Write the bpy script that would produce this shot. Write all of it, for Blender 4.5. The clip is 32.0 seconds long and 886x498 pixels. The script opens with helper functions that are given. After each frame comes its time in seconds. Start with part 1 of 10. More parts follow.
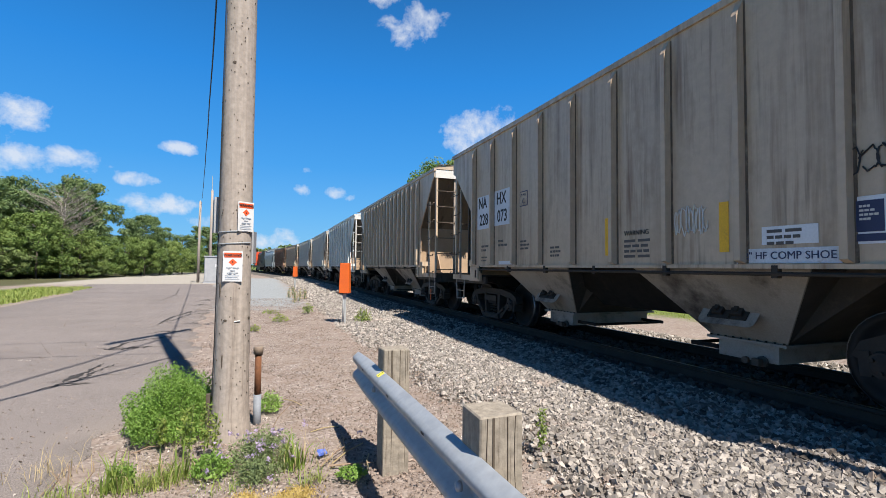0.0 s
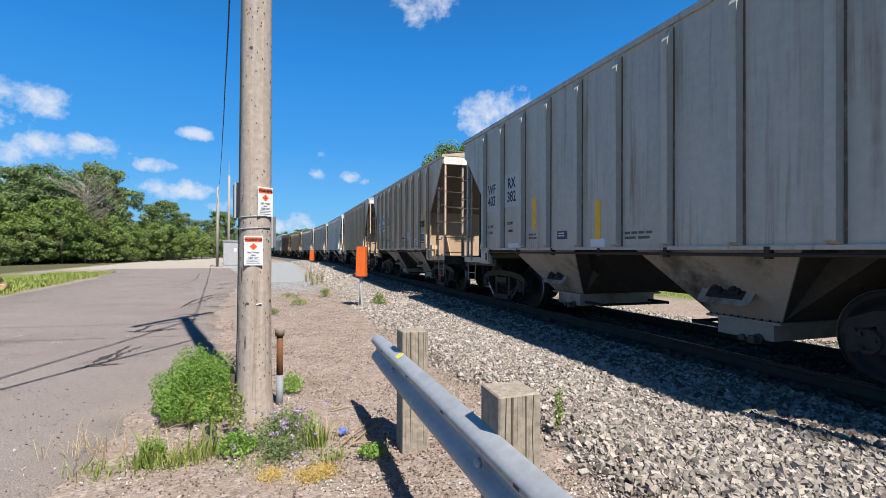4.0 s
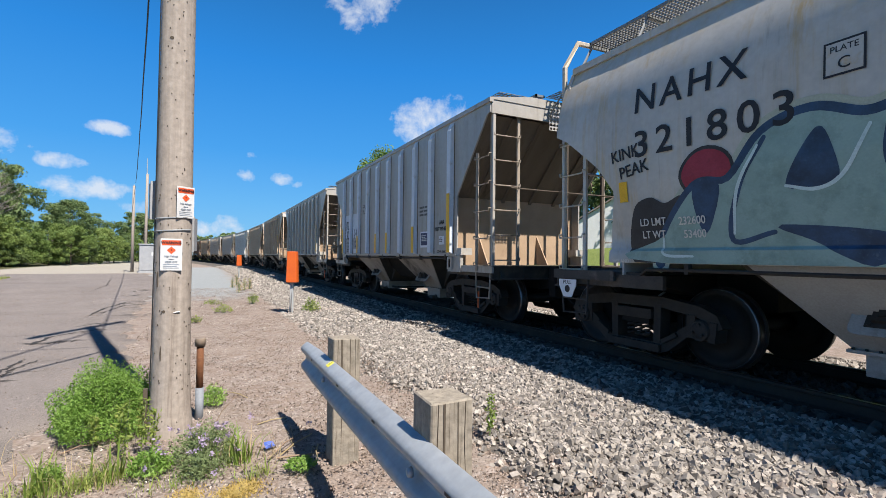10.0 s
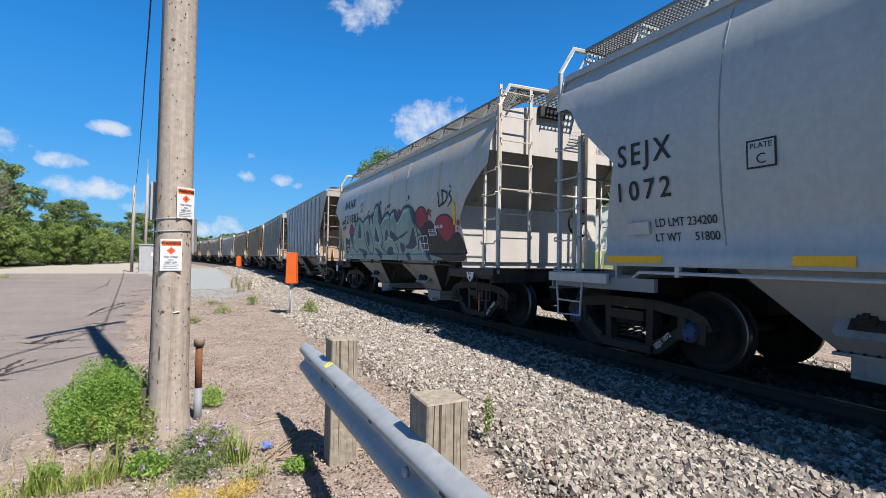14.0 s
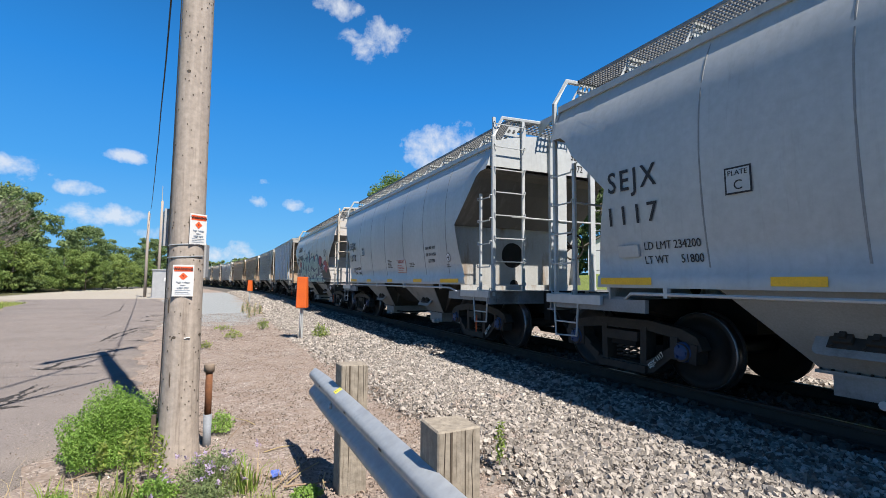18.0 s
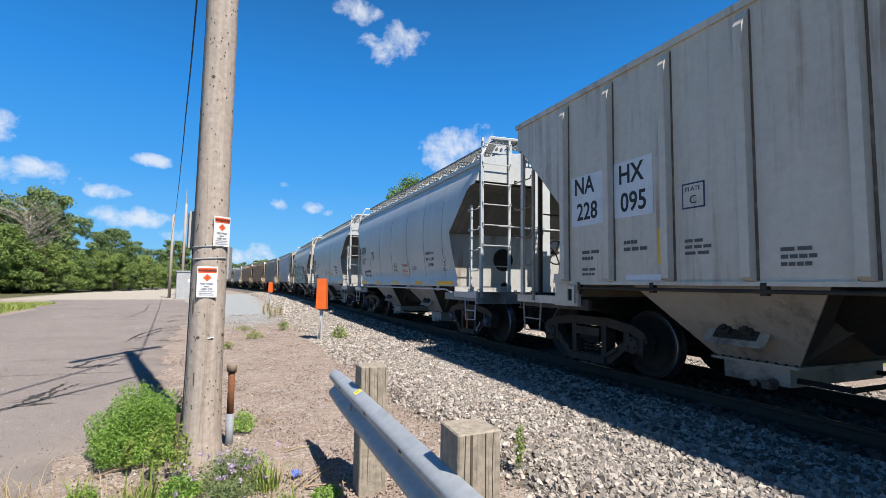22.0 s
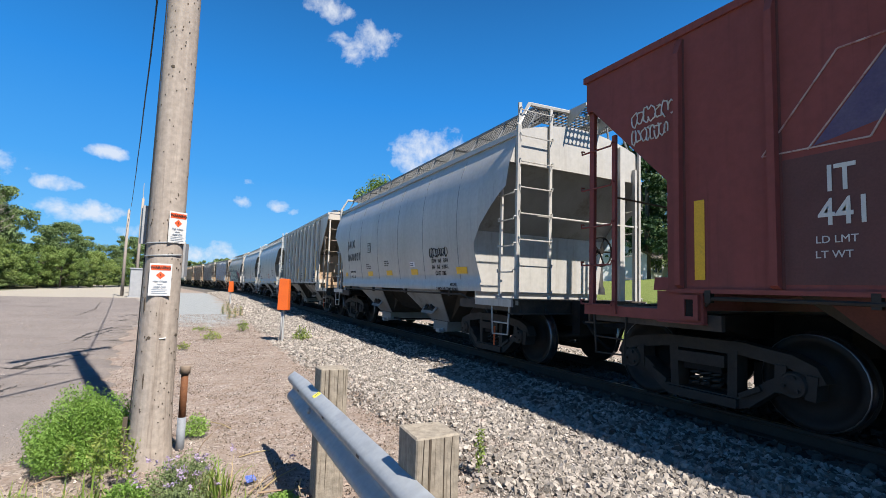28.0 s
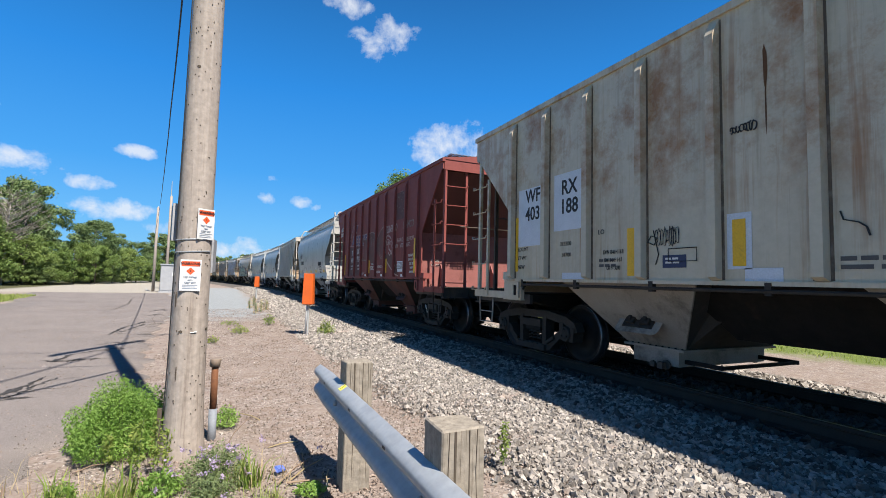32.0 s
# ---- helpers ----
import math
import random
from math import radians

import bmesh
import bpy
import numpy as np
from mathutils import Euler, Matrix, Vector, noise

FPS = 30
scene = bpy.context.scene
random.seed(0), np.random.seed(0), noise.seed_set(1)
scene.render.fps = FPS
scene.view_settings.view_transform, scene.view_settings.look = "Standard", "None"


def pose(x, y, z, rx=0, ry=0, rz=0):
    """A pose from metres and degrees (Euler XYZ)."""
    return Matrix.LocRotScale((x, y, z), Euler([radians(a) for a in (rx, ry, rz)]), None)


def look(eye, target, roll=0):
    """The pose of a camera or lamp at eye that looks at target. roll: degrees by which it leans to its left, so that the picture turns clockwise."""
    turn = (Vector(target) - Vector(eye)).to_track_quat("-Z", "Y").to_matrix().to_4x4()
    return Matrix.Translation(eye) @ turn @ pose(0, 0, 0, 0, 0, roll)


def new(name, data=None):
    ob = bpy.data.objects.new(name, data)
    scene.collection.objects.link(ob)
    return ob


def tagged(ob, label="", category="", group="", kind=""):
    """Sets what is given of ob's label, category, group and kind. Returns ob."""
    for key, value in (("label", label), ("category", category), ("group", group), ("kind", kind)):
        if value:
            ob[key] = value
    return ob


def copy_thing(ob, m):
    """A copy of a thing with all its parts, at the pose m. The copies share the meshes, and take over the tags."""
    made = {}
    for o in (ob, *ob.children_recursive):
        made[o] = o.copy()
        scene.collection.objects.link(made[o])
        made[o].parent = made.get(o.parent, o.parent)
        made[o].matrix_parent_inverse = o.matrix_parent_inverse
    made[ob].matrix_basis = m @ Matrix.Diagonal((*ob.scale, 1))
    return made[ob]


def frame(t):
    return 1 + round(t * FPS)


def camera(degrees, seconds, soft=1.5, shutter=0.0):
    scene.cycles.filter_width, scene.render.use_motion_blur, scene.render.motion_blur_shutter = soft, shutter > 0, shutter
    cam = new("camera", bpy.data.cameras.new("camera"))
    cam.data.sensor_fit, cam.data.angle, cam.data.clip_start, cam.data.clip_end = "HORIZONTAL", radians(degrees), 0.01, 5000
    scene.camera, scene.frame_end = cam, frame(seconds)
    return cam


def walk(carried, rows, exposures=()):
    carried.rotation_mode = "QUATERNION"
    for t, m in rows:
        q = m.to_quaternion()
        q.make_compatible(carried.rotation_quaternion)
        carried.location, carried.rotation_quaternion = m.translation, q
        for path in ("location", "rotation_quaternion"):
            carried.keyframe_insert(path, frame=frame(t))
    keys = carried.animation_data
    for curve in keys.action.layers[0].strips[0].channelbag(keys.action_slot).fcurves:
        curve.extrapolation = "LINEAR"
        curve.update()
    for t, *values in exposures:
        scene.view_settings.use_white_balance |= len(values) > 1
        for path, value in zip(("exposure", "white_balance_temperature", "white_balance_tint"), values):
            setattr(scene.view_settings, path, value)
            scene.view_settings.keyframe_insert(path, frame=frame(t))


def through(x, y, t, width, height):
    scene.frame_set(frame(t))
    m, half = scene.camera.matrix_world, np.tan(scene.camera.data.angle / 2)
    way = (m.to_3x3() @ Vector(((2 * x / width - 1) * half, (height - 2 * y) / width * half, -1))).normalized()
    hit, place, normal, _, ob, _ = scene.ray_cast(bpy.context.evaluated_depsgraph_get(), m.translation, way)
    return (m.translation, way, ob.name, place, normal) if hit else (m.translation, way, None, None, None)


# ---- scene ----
cam = camera(85.7, 32.0, soft=0.6)
PATH = [
    (0.0, pose(0.000, 0.000, 1.650, 92.24, -0.54, -20.42)),
    (0.5, pose(-0.001, 0.004, 1.653, 91.97, -0.44, -20.31)),
    (1.0, pose(-0.004, 0.003, 1.651, 91.84, -0.30, -20.23)),
    (1.5, pose(-0.002, 0.002, 1.652, 91.63, -0.19, -19.89)),
    (2.0, pose(-0.013, -0.003, 1.651, 91.40, -0.35, -19.56)),
    (2.5, pose(-0.023, -0.010, 1.651, 91.05, -0.59, -19.42)),
    (3.0, pose(-0.023, -0.015, 1.652, 90.56, -0.45, -19.02)),
    (3.5, pose(-0.028, -0.023, 1.651, 90.21, -0.30, -18.56)),
    (5.5, pose(-0.021, -0.017, 1.647, 90.62, 0.38, -19.11)),
    (6.0, pose(-0.020, -0.013, 1.648, 91.20, 0.62, -18.73)),
    (6.5, pose(-0.026, -0.005, 1.650, 91.39, 0.63, -18.80)),
    (7.0, pose(-0.021, -0.001, 1.647, 91.35, 0.59, -19.36)),
    (7.5, pose(-0.024, -0.004, 1.646, 91.25, 0.52, -20.19)),
    (8.0, pose(-0.019, -0.004, 1.649, 91.00, 0.29, -21.07)),
    (8.5, pose(-0.020, -0.006, 1.652, 90.82, -0.11, -22.33)),
    (9.0, pose(-0.016, -0.006, 1.650, 90.81, -0.42, -24.08)),
    (9.5, pose(-0.010, -0.002, 1.649, 90.85, -0.57, -25.50)),
    (10.0, pose(-0.006, 0.002, 1.647, 90.96, -0.59, -26.36)),
    (10.5, pose(0.002, 0.008, 1.644, 90.99, -0.62, -26.79)),
    (11.0, pose(0.007, 0.015, 1.644, 90.88, -0.71, -26.81)),
    (11.5, pose(0.004, 0.019, 1.643, 90.71, -0.65, -26.54)),
    (12.0, pose(0.002, 0.014, 1.643, 90.67, -0.66, -26.66)),
    (12.5, pose(0.008, 0.002, 1.645, 90.72, -0.78, -27.06)),
    (13.0, pose(0.007, -0.006, 1.645, 90.86, -0.86, -27.15)),
    (13.5, pose(0.000, -0.016, 1.647, 90.95, -0.90, -26.78)),
    (14.0, pose(-0.004, -0.025, 1.647, 91.20, -0.93, -26.38)),
    (14.5, pose(-0.008, -0.030, 1.650, 91.75, -0.95, -26.38)),
    (16.5, pose(0.003, -0.016, 1.649, 93.53, -0.87, -26.62)),
    (17.0, pose(0.004, -0.015, 1.651, 93.74, -0.62, -26.21)),
    (17.5, pose(0.004, -0.015, 1.652, 93.89, -0.47, -25.70)),
    (18.0, pose(0.000, -0.021, 1.654, 93.92, -0.48, -25.18)),
    (18.5, pose(-0.002, -0.014, 1.650, 93.95, -0.72, -24.97)),
    (19.0, pose(-0.001, -0.017, 1.651, 94.00, -0.71, -24.88)),
    (19.5, pose(0.000, -0.016, 1.650, 94.04, -0.55, -24.79)),
    (20.0, pose(-0.007, -0.021, 1.649, 94.17, -0.51, -24.55)),
    (20.5, pose(-0.008, -0.022, 1.652, 94.11, -0.56, -24.06)),
    (21.0, pose(-0.010, -0.013, 1.652, 94.02, -0.66, -23.58)),
    (21.5, pose(-0.011, -0.018, 1.653, 94.02, -0.75, -23.37)),
    (22.0, pose(-0.010, -0.016, 1.653, 94.18, -0.73, -23.03)),
    (22.5, pose(-0.014, -0.021, 1.651, 94.34, -0.54, -22.59)),
    (23.0, pose(-0.013, -0.022, 1.651, 94.29, -0.50, -22.31)),
    (23.5, pose(-0.011, -0.017, 1.650, 94.23, -0.64, -22.23)),
    (24.0, pose(-0.010, -0.006, 1.647, 94.19, -0.98, -22.19)),
    (24.5, pose(-0.007, -0.003, 1.648, 94.15, -1.23, -22.43)),
    (25.0, pose(0.001, 0.005, 1.646, 94.13, -1.30, -23.17)),
    (25.5, pose(0.012, 0.004, 1.647, 94.09, -1.28, -24.13)),
    (26.0, pose(0.018, -0.001, 1.647, 94.20, -1.35, -25.31)),
    (26.5, pose(0.021, 0.000, 1.646, 94.34, -1.33, -26.79)),
    (28.5, pose(0.015, -0.004, 1.651, 94.68, -1.85, -26.94)),
    (29.0, pose(0.014, -0.004, 1.647, 94.71, -1.82, -26.37)),
    (29.5, pose(0.010, -0.007, 1.650, 94.63, -1.86, -25.86)),
    (30.0, pose(0.009, -0.010, 1.653, 94.34, -1.78, -25.31)),
    (30.5, pose(0.005, -0.004, 1.649, 94.26, -1.86, -24.95)),
    (31.0, pose(0.005, -0.004, 1.650, 94.20, -1.71, -24.71)),
    (31.5, pose(0.007, -0.002, 1.650, 93.93, -1.39, -24.44)),
    (32.0, pose(0.004, -0.006, 1.651, 93.78, -1.36, -24.47)),
]
walk(cam, PATH, [(0.0, 1.08), (16.0, 1.08), (22.0, 1.14), (32.0, 1.16)])


# ---- world, sun, exposure ----
SUN_EL, SUN_AZ = 54.0, 165.7      # degrees; azimuth from +Y towards +X


def direction(az, el):
    a, e = radians(az), radians(el)
    return Vector((math.sin(a) * math.cos(e), math.cos(a) * math.cos(e), math.sin(e)))


def node(nt, kind, **inputs):
    n = nt.nodes.new("ShaderNode" + kind)
    for key, value in inputs.items():
        n.inputs[key].default_value = value
    return n


def maths(nt, op, a, b=None, clamp=False):
    n = nt.nodes.new("ShaderNodeMath")
    n.operation, n.use_clamp = op, clamp
    for i, v in enumerate((a, b)):
        if v is None:
            continue
        if isinstance(v, (int, float)):
            n.inputs[i].default_value = v
        else:
            nt.links.new(v, n.inputs[i])
    return n.outputs[0]


# clouds: azimuth, elevation, half width, half height in degrees, density
CLOUDS = [
    (-32.5, 13.0, 7.5, 2.6, 1.05), (-27.0, 11.6, 6.5, 2.0, 0.9), (-22.5, 13.4, 5.0, 2.0, 0.95), (-41.0, 11.5, 9.0, 3.0, 1.0), (-52.0, 9.0, 12.0, 3.5, 0.9),
    (-24.5, 6.3, 6.5, 1.7, 0.8), (-8.9, 12.1, 2.4, 0.9, 0.8), (4.3, 10.8, 1.6, 0.8, 0.75), (3.7, 8.7, 1.5, 0.9, 0.8),
    (7.5, 8.6, 2.4, 0.9, 0.95), (9.6, 8.1, 1.2, 0.6, 0.8), (25.2, 16.5, 6.0, 2.9, 1.15), (27.7, 16.6, 4.2, 1.8, 0.95), (22.9, 14.2, 4.0, 1.6, 0.85), (15.6, 26.5, 3.6, 2.2, 0.80),
    (17.6, 28.2, 3.2, 1.8, 0.80), (21.6, 24.8, 1.6, 1.6, 0.6), (12.0, 30.2, 3.2, 1.8, 0.9), (-30.0, 18.6, 1.9, 0.7, 0.45),
    (0.5, 3.0, 5.5, 1.6, 0.62), (-17.0, 9.8, 4.2, 1.7, 0.85), (-22.0, 9.0, 5.0, 2.2, 0.95), (-12.3, 8.7, 2.6, 1.0, 0.85), (-10.5, 6.2, 4.0, 1.5, 0.85), (-5.0, 4.6, 4.0, 1.2, 0.7), (60.0, 18.0, 8.0, 4.0, 1.0), (75.0, 12.0, 12.0, 4.0, 1.0), (-80.0, 12.0, 20.0, 5.0, 0.9),
    # unseen clouds, added to bring neutral light onto the car sides
    (-110.0, 22.0, 14.0, 6.0, 1.0), (-150.0, 16.0, 18.0, 5.0, 1.0), (-95.0, 38.0, 9.0, 5.0, 0.9), (110.0, 20.0, 14.0, 5.0, 0.9),
]
world = bpy.data.worlds.new("world")
scene.world = world
world.use_nodes = True
wt = world.node_tree
wt.nodes.clear()
sky = wt.nodes.new("ShaderNodeTexSky")
sky.sky_type, sky.sun_disc = "NISHITA", False
sky.sun_elevation, sky.sun_rotation = radians(SUN_EL), radians(SUN_AZ)
sky.altitude, sky.air_density, sky.dust_density, sky.ozone_density = 200, 1.0, 0.2, 1.5
tone = wt.nodes.new("ShaderNodeMix")
tone.data_type, tone.blend_type = "RGBA", "MULTIPLY"
tone.inputs["Factor"].default_value = 1.0
# clear deep blue overhead, paler haze towards the horizon
haze = wt.nodes.new("ShaderNodeMix")
haze.data_type = "RGBA"
haze.inputs["A"].default_value, haze.inputs["B"].default_value = (0.50, 1.0, 1.28, 1), (0.20, 0.955, 1.56, 1)
wt.links.new(sky.outputs[0], tone.inputs["A"])
where = wt.nodes.new("ShaderNodeTexCoord").outputs["Generated"]
height = wt.nodes.new("ShaderNodeSeparateXYZ")
wt.links.new(where, height.inputs[0])
wt.links.new(maths(wt, "POWER", maths(wt, "MULTIPLY", maths(wt, "MAXIMUM", height.outputs["Z"], 0.0), 3.2, True), 0.6), haze.inputs["Factor"])
wt.links.new(haze.outputs["Result"], tone.inputs["B"])
puff = node(wt, "TexNoise", Scale=17.0, Detail=8.0, Roughness=0.62, Distortion=0.15)
wt.links.new(where, puff.inputs["Vector"])
total = None
for az, el, w, h, dens in CLOUDS:
    d = direction(az, el)
    side, up = direction(az + 90, 0), direction(az, el + 90)
    acc = []
    for axis, size in ((side, w), (up, h)):
        n = wt.nodes.new("ShaderNodeVectorMath")
        n.operation = "DOT_PRODUCT"
        n.inputs[1].default_value = axis
        wt.links.new(where, n.inputs[0])
        u = maths(wt, "DIVIDE", n.outputs["Value"], math.sin(radians(size)))
        acc.append(maths(wt, "MULTIPLY", u, u))
    n = wt.nodes.new("ShaderNodeVectorMath")
    n.operation = "DOT_PRODUCT"
    n.inputs[1].default_value = d
    wt.links.new(where, n.inputs[0])
    front = maths(wt, "GREATER_THAN", n.outputs["Value"], 0.3)
    r = maths(wt, "ADD", acc[0], acc[1])
    blob = maths(wt, "MULTIPLY", maths(wt, "MULTIPLY", maths(wt, "SUBTRACT", 1.0, r, True), dens), front)
    total = blob if total is None else maths(wt, "MAXIMUM", total, blob)
dens = maths(wt, "ADD", maths(wt, "MULTIPLY", total, 1.30), maths(wt, "MULTIPLY", puff.outputs["Fac"], 4.4))
dens = maths(wt, "MULTIPLY", maths(wt, "SUBTRACT", dens, 2.72, True), 0.85)
dens = maths(wt, "MINIMUM", maths(wt, "MULTIPLY", dens, maths(wt, "MULTIPLY", total, 4.0, True)), 0.80)
mix = wt.nodes.new("ShaderNodeMix")
mix.data_type = "RGBA"
wt.links.new(dens, mix.inputs["Factor"])
# the deep even blue of a dry day, evening out the sky's own fall-off away from the sun
even = wt.nodes.new("ShaderNodeValToRGB")
wt.links.new(height.outputs["Z"], even.inputs[0])
stops = even.color_ramp.elements
while len(stops) < 5:
    stops.new(0.5)
for stop, (at, col) in zip(stops, ((0.0, (0.245, 0.512, 0.86)), (0.10, (0.150, 0.455, 0.875)), (0.20, (0.072, 0.365, 0.860)), (0.36, (0.030, 0.268, 0.775)), (0.64, (0.014, 0.085, 0.27)))):
    stop.position, stop.color = at, (*col, 1)
gain = wt.nodes.new("ShaderNodeMix")
gain.data_type, gain.blend_type = "RGBA", "MULTIPLY"
gain.inputs["Factor"].default_value = 1.0
gain.inputs["B"].default_value = (9.1, 9.1, 9.1, 1)
wt.links.new(even.outputs["Color"], gain.inputs["A"])
flat_sky = wt.nodes.new("ShaderNodeMix")
flat_sky.data_type = "RGBA"
flat_sky.inputs["Factor"].default_value = 0.82
wt.links.new(tone.outputs["Result"], flat_sky.inputs["A"])
wt.links.new(gain.outputs["Result"], flat_sky.inputs["B"])
wt.links.new(flat_sky.outputs["Result"], mix.inputs["A"])
mix.inputs["B"].default_value = (7.4, 7.8, 8.5, 1)
bg = node(wt, "Background", Strength=0.051)
wt.links.new(mix.outputs["Result"], bg.inputs["Color"])
wt.links.new(bg.outputs[0], wt.nodes.new("ShaderNodeOutputWorld").inputs[0])

sun = new("sun", bpy.data.lights.new("sun", "SUN"))
sun.data.energy, sun.data.angle, sun.data.color = 4.5, radians(0.53), (1.0, 0.935, 0.845)
sun.matrix_world = look((0, 0, 0), -direction(SUN_AZ, SUN_EL)) @ pose(0, 0, 0)


# ---- materials ----
MATS = {}


def surf(name, c1, c2=None, scale=4.0, rough=0.7, metal=0.0, bump=0.0, bump_scale=40.0, c3=None, s3=1.5, lo=0.55, hi=0.7,
         stretch=(1, 1, 1), rnd=0.0, fine=0.12, spec=0.4, runs=None, crown=None):
    """A painted, worn or natural surface: two colours in soft noise, a third in patches, fine grain, relief."""
    if name in MATS:
        return MATS[name]
    m = bpy.data.materials.new(name)
    MATS[name] = m
    m.use_nodes = True
    nt = m.node_tree
    b = nt.nodes["Principled BSDF"]
    b.inputs["Metallic"].default_value = metal
    b.inputs["Specular IOR Level"].default_value = spec
    co = nt.nodes.new("ShaderNodeTexCoord").outputs["Object"]
    mp = nt.nodes.new("ShaderNodeMapping")
    mp.inputs["Scale"].default_value = stretch
    nt.links.new(co, mp.inputs["Vector"])

    def noise_of(sc, detail=5.0, rg=0.6, vec=None):
        n = node(nt, "TexNoise", Scale=sc, Detail=detail, Roughness=rg)
        nt.links.new(vec or mp.outputs[0], n.inputs["Vector"])
        return n.outputs["Fac"]

    def ramp(fac, a, z):
        n = nt.nodes.new("ShaderNodeMapRange")
        n.inputs["From Min"].default_value, n.inputs["From Max"].default_value = a, z
        nt.links.new(fac, n.inputs["Value"])
        return n.outputs[0]

    def blend(fac, a, z, mode="MIX"):
        n = nt.nodes.new("ShaderNodeMix")
        n.data_type, n.blend_type = "RGBA", mode
        for key, v in (("Factor", fac), ("A", a), ("B", z)):
            if isinstance(v, (tuple, list)):
                n.inputs[key].default_value = (*v[:3], 1)
            elif isinstance(v, (int, float)):
                n.inputs[key].default_value = v
            else:
                nt.links.new(v, n.inputs[key])
        return n.outputs["Result"]

    col = blend(ramp(noise_of(scale), 0.3, 0.7), c1, c2 or [v * 0.85 for v in c1])
    if c3:
        col = blend(ramp(noise_of(s3, 7.0, 0.7), lo, hi), col, c3)
    if crown:
        tint, z0, z1, size, reach = crown
        part_z = nt.nodes.new("ShaderNodeSeparateXYZ")
        nt.links.new(co, part_z.inputs[0])
        spots = maths(nt, "MULTIPLY", ramp(noise_of(size, 9.0, 0.72, co), 0.47, 0.66), reach)
        col = blend(maths(nt, "MULTIPLY", spots, ramp(part_z.outputs["Z"], z0, z1)), col, tint)
    if runs:
        for tint, pitch, a, z, reach in runs:
            mr = nt.nodes.new("ShaderNodeMapping")
            mr.inputs["Scale"].default_value = (pitch, pitch, pitch * 0.045)
            nt.links.new(co, mr.inputs["Vector"])
            fac = maths(nt, "MULTIPLY", ramp(noise_of(1.0, 6.0, 0.62, mr.outputs[0]), a, z), maths(nt, "MULTIPLY", ramp(noise_of(0.55, 4.0, 0.6, co), 0.38, 0.62), reach))
            col = blend(fac, col, tint)
    if fine:
        g = ramp(noise_of(bump_scale * 1.3, 3.0, 0.6, co), 0.25, 0.75)
        v = maths(nt, "ADD", maths(nt, "MULTIPLY", g, 2 * fine), 1 - fine)
        col = blend(1.0, col, v, "MULTIPLY")
    if rnd:
        inf = nt.nodes.new("ShaderNodeObjectInfo")
        geo = nt.nodes.new("ShaderNodeNewGeometry")
        r = maths(nt, "FRACT", maths(nt, "ADD", inf.outputs["Random"], geo.outputs["Random Per Island"]))
        v = maths(nt, "ADD", maths(nt, "MULTIPLY", r, 2 * rnd), 1 - rnd)
        col = blend(1.0, col, v, "MULTIPLY")
    nt.links.new(col, b.inputs["Base Color"])
    rr = maths(nt, "ADD", maths(nt, "MULTIPLY", noise_of(scale * 2.3), 0.24), rough - 0.12, True)
    nt.links.new(rr, b.inputs["Roughness"])
    if bump:
        n = node(nt, "Bump", Strength=min(1.0, bump * 4), Distance=0.02 * bump * 4)
        nt.links.new(noise_of(bump_scale, 4.0, 0.6, co), n.inputs["Height"])
        nt.links.new(n.outputs[0], b.inputs["Normal"])
    return m


def plain(name, c, rough=0.6, metal=0.0):
    return surf(name, c, [v * 0.9 for v in c], 6.0, rough, metal, fine=0.06)


# ---- mesh helpers ----
def box(bm, a, b):
    x0, y0, z0 = a
    x1, y1, z1 = b
    v = [bm.verts.new(p) for p in ((x0, y0, z0), (x1, y0, z0), (x1, y1, z0), (x0, y1, z0), (x0, y0, z1), (x1, y0, z1), (x1, y1, z1), (x0, y1, z1))]
    for f in ((0, 3, 2, 1), (4, 5, 6, 7), (0, 1, 5, 4), (1, 2, 6, 5), (2, 3, 7, 6), (3, 0, 4, 7)):
        bm.faces.new([v[i] for i in f])
    return v


def hexa(bm, lo, hi):
    """A solid between two quads of points in the same order."""
    v = [bm.verts.new(p) for p in (*lo, *hi)]
    for f in ((0, 3, 2, 1), (4, 5, 6, 7), (0, 1, 5, 4), (1, 2, 6, 5), (2, 3, 7, 6), (3, 0, 4, 7)):
        bm.faces.new([v[i] for i in f])
    return v


def prism(bm, poly, axis, lo, hi):
    """A polygon extruded along axis; poly in the other two axes, in xyz order."""
    def put(p, w):
        q = list(p)
        q.insert(axis, w)
        return bm.verts.new(q)
    a, b = [put(p, lo) for p in poly], [put(p, hi) for p in poly]
    n = len(poly)
    bm.faces.new(a[::-1])
    bm.faces.new(b)
    for i in range(n):
        bm.faces.new((a[i], a[(i + 1) % n], b[(i + 1) % n], b[i]))


def tube(bm, pts, r, n=6, cap=True):
    pts = [Vector(p) for p in pts]
    rings = []
    for i, p in enumerate(pts):
        d = (pts[min(i + 1, len(pts) - 1)] - pts[max(i - 1, 0)]).normalized()
        u = d.orthogonal().normalized() if i == 0 else (u - d * u.dot(d)).normalized()
        w = d.cross(u)
        rr = r[i] if isinstance(r, (list, tuple)) else r
        rings.append([bm.verts.new(p + rr * (math.cos(2 * math.pi * k / n) * u + math.sin(2 * math.pi * k / n) * w)) for k in range(n)])
    for a, b in zip(rings, rings[1:]):
        for k in range(n):
            bm.faces.new((a[k], a[(k + 1) % n], b[(k + 1) % n], b[k])).smooth = n > 6
    if cap:
        bm.faces.new(rings[0][::-1])
        bm.faces.new(rings[-1])


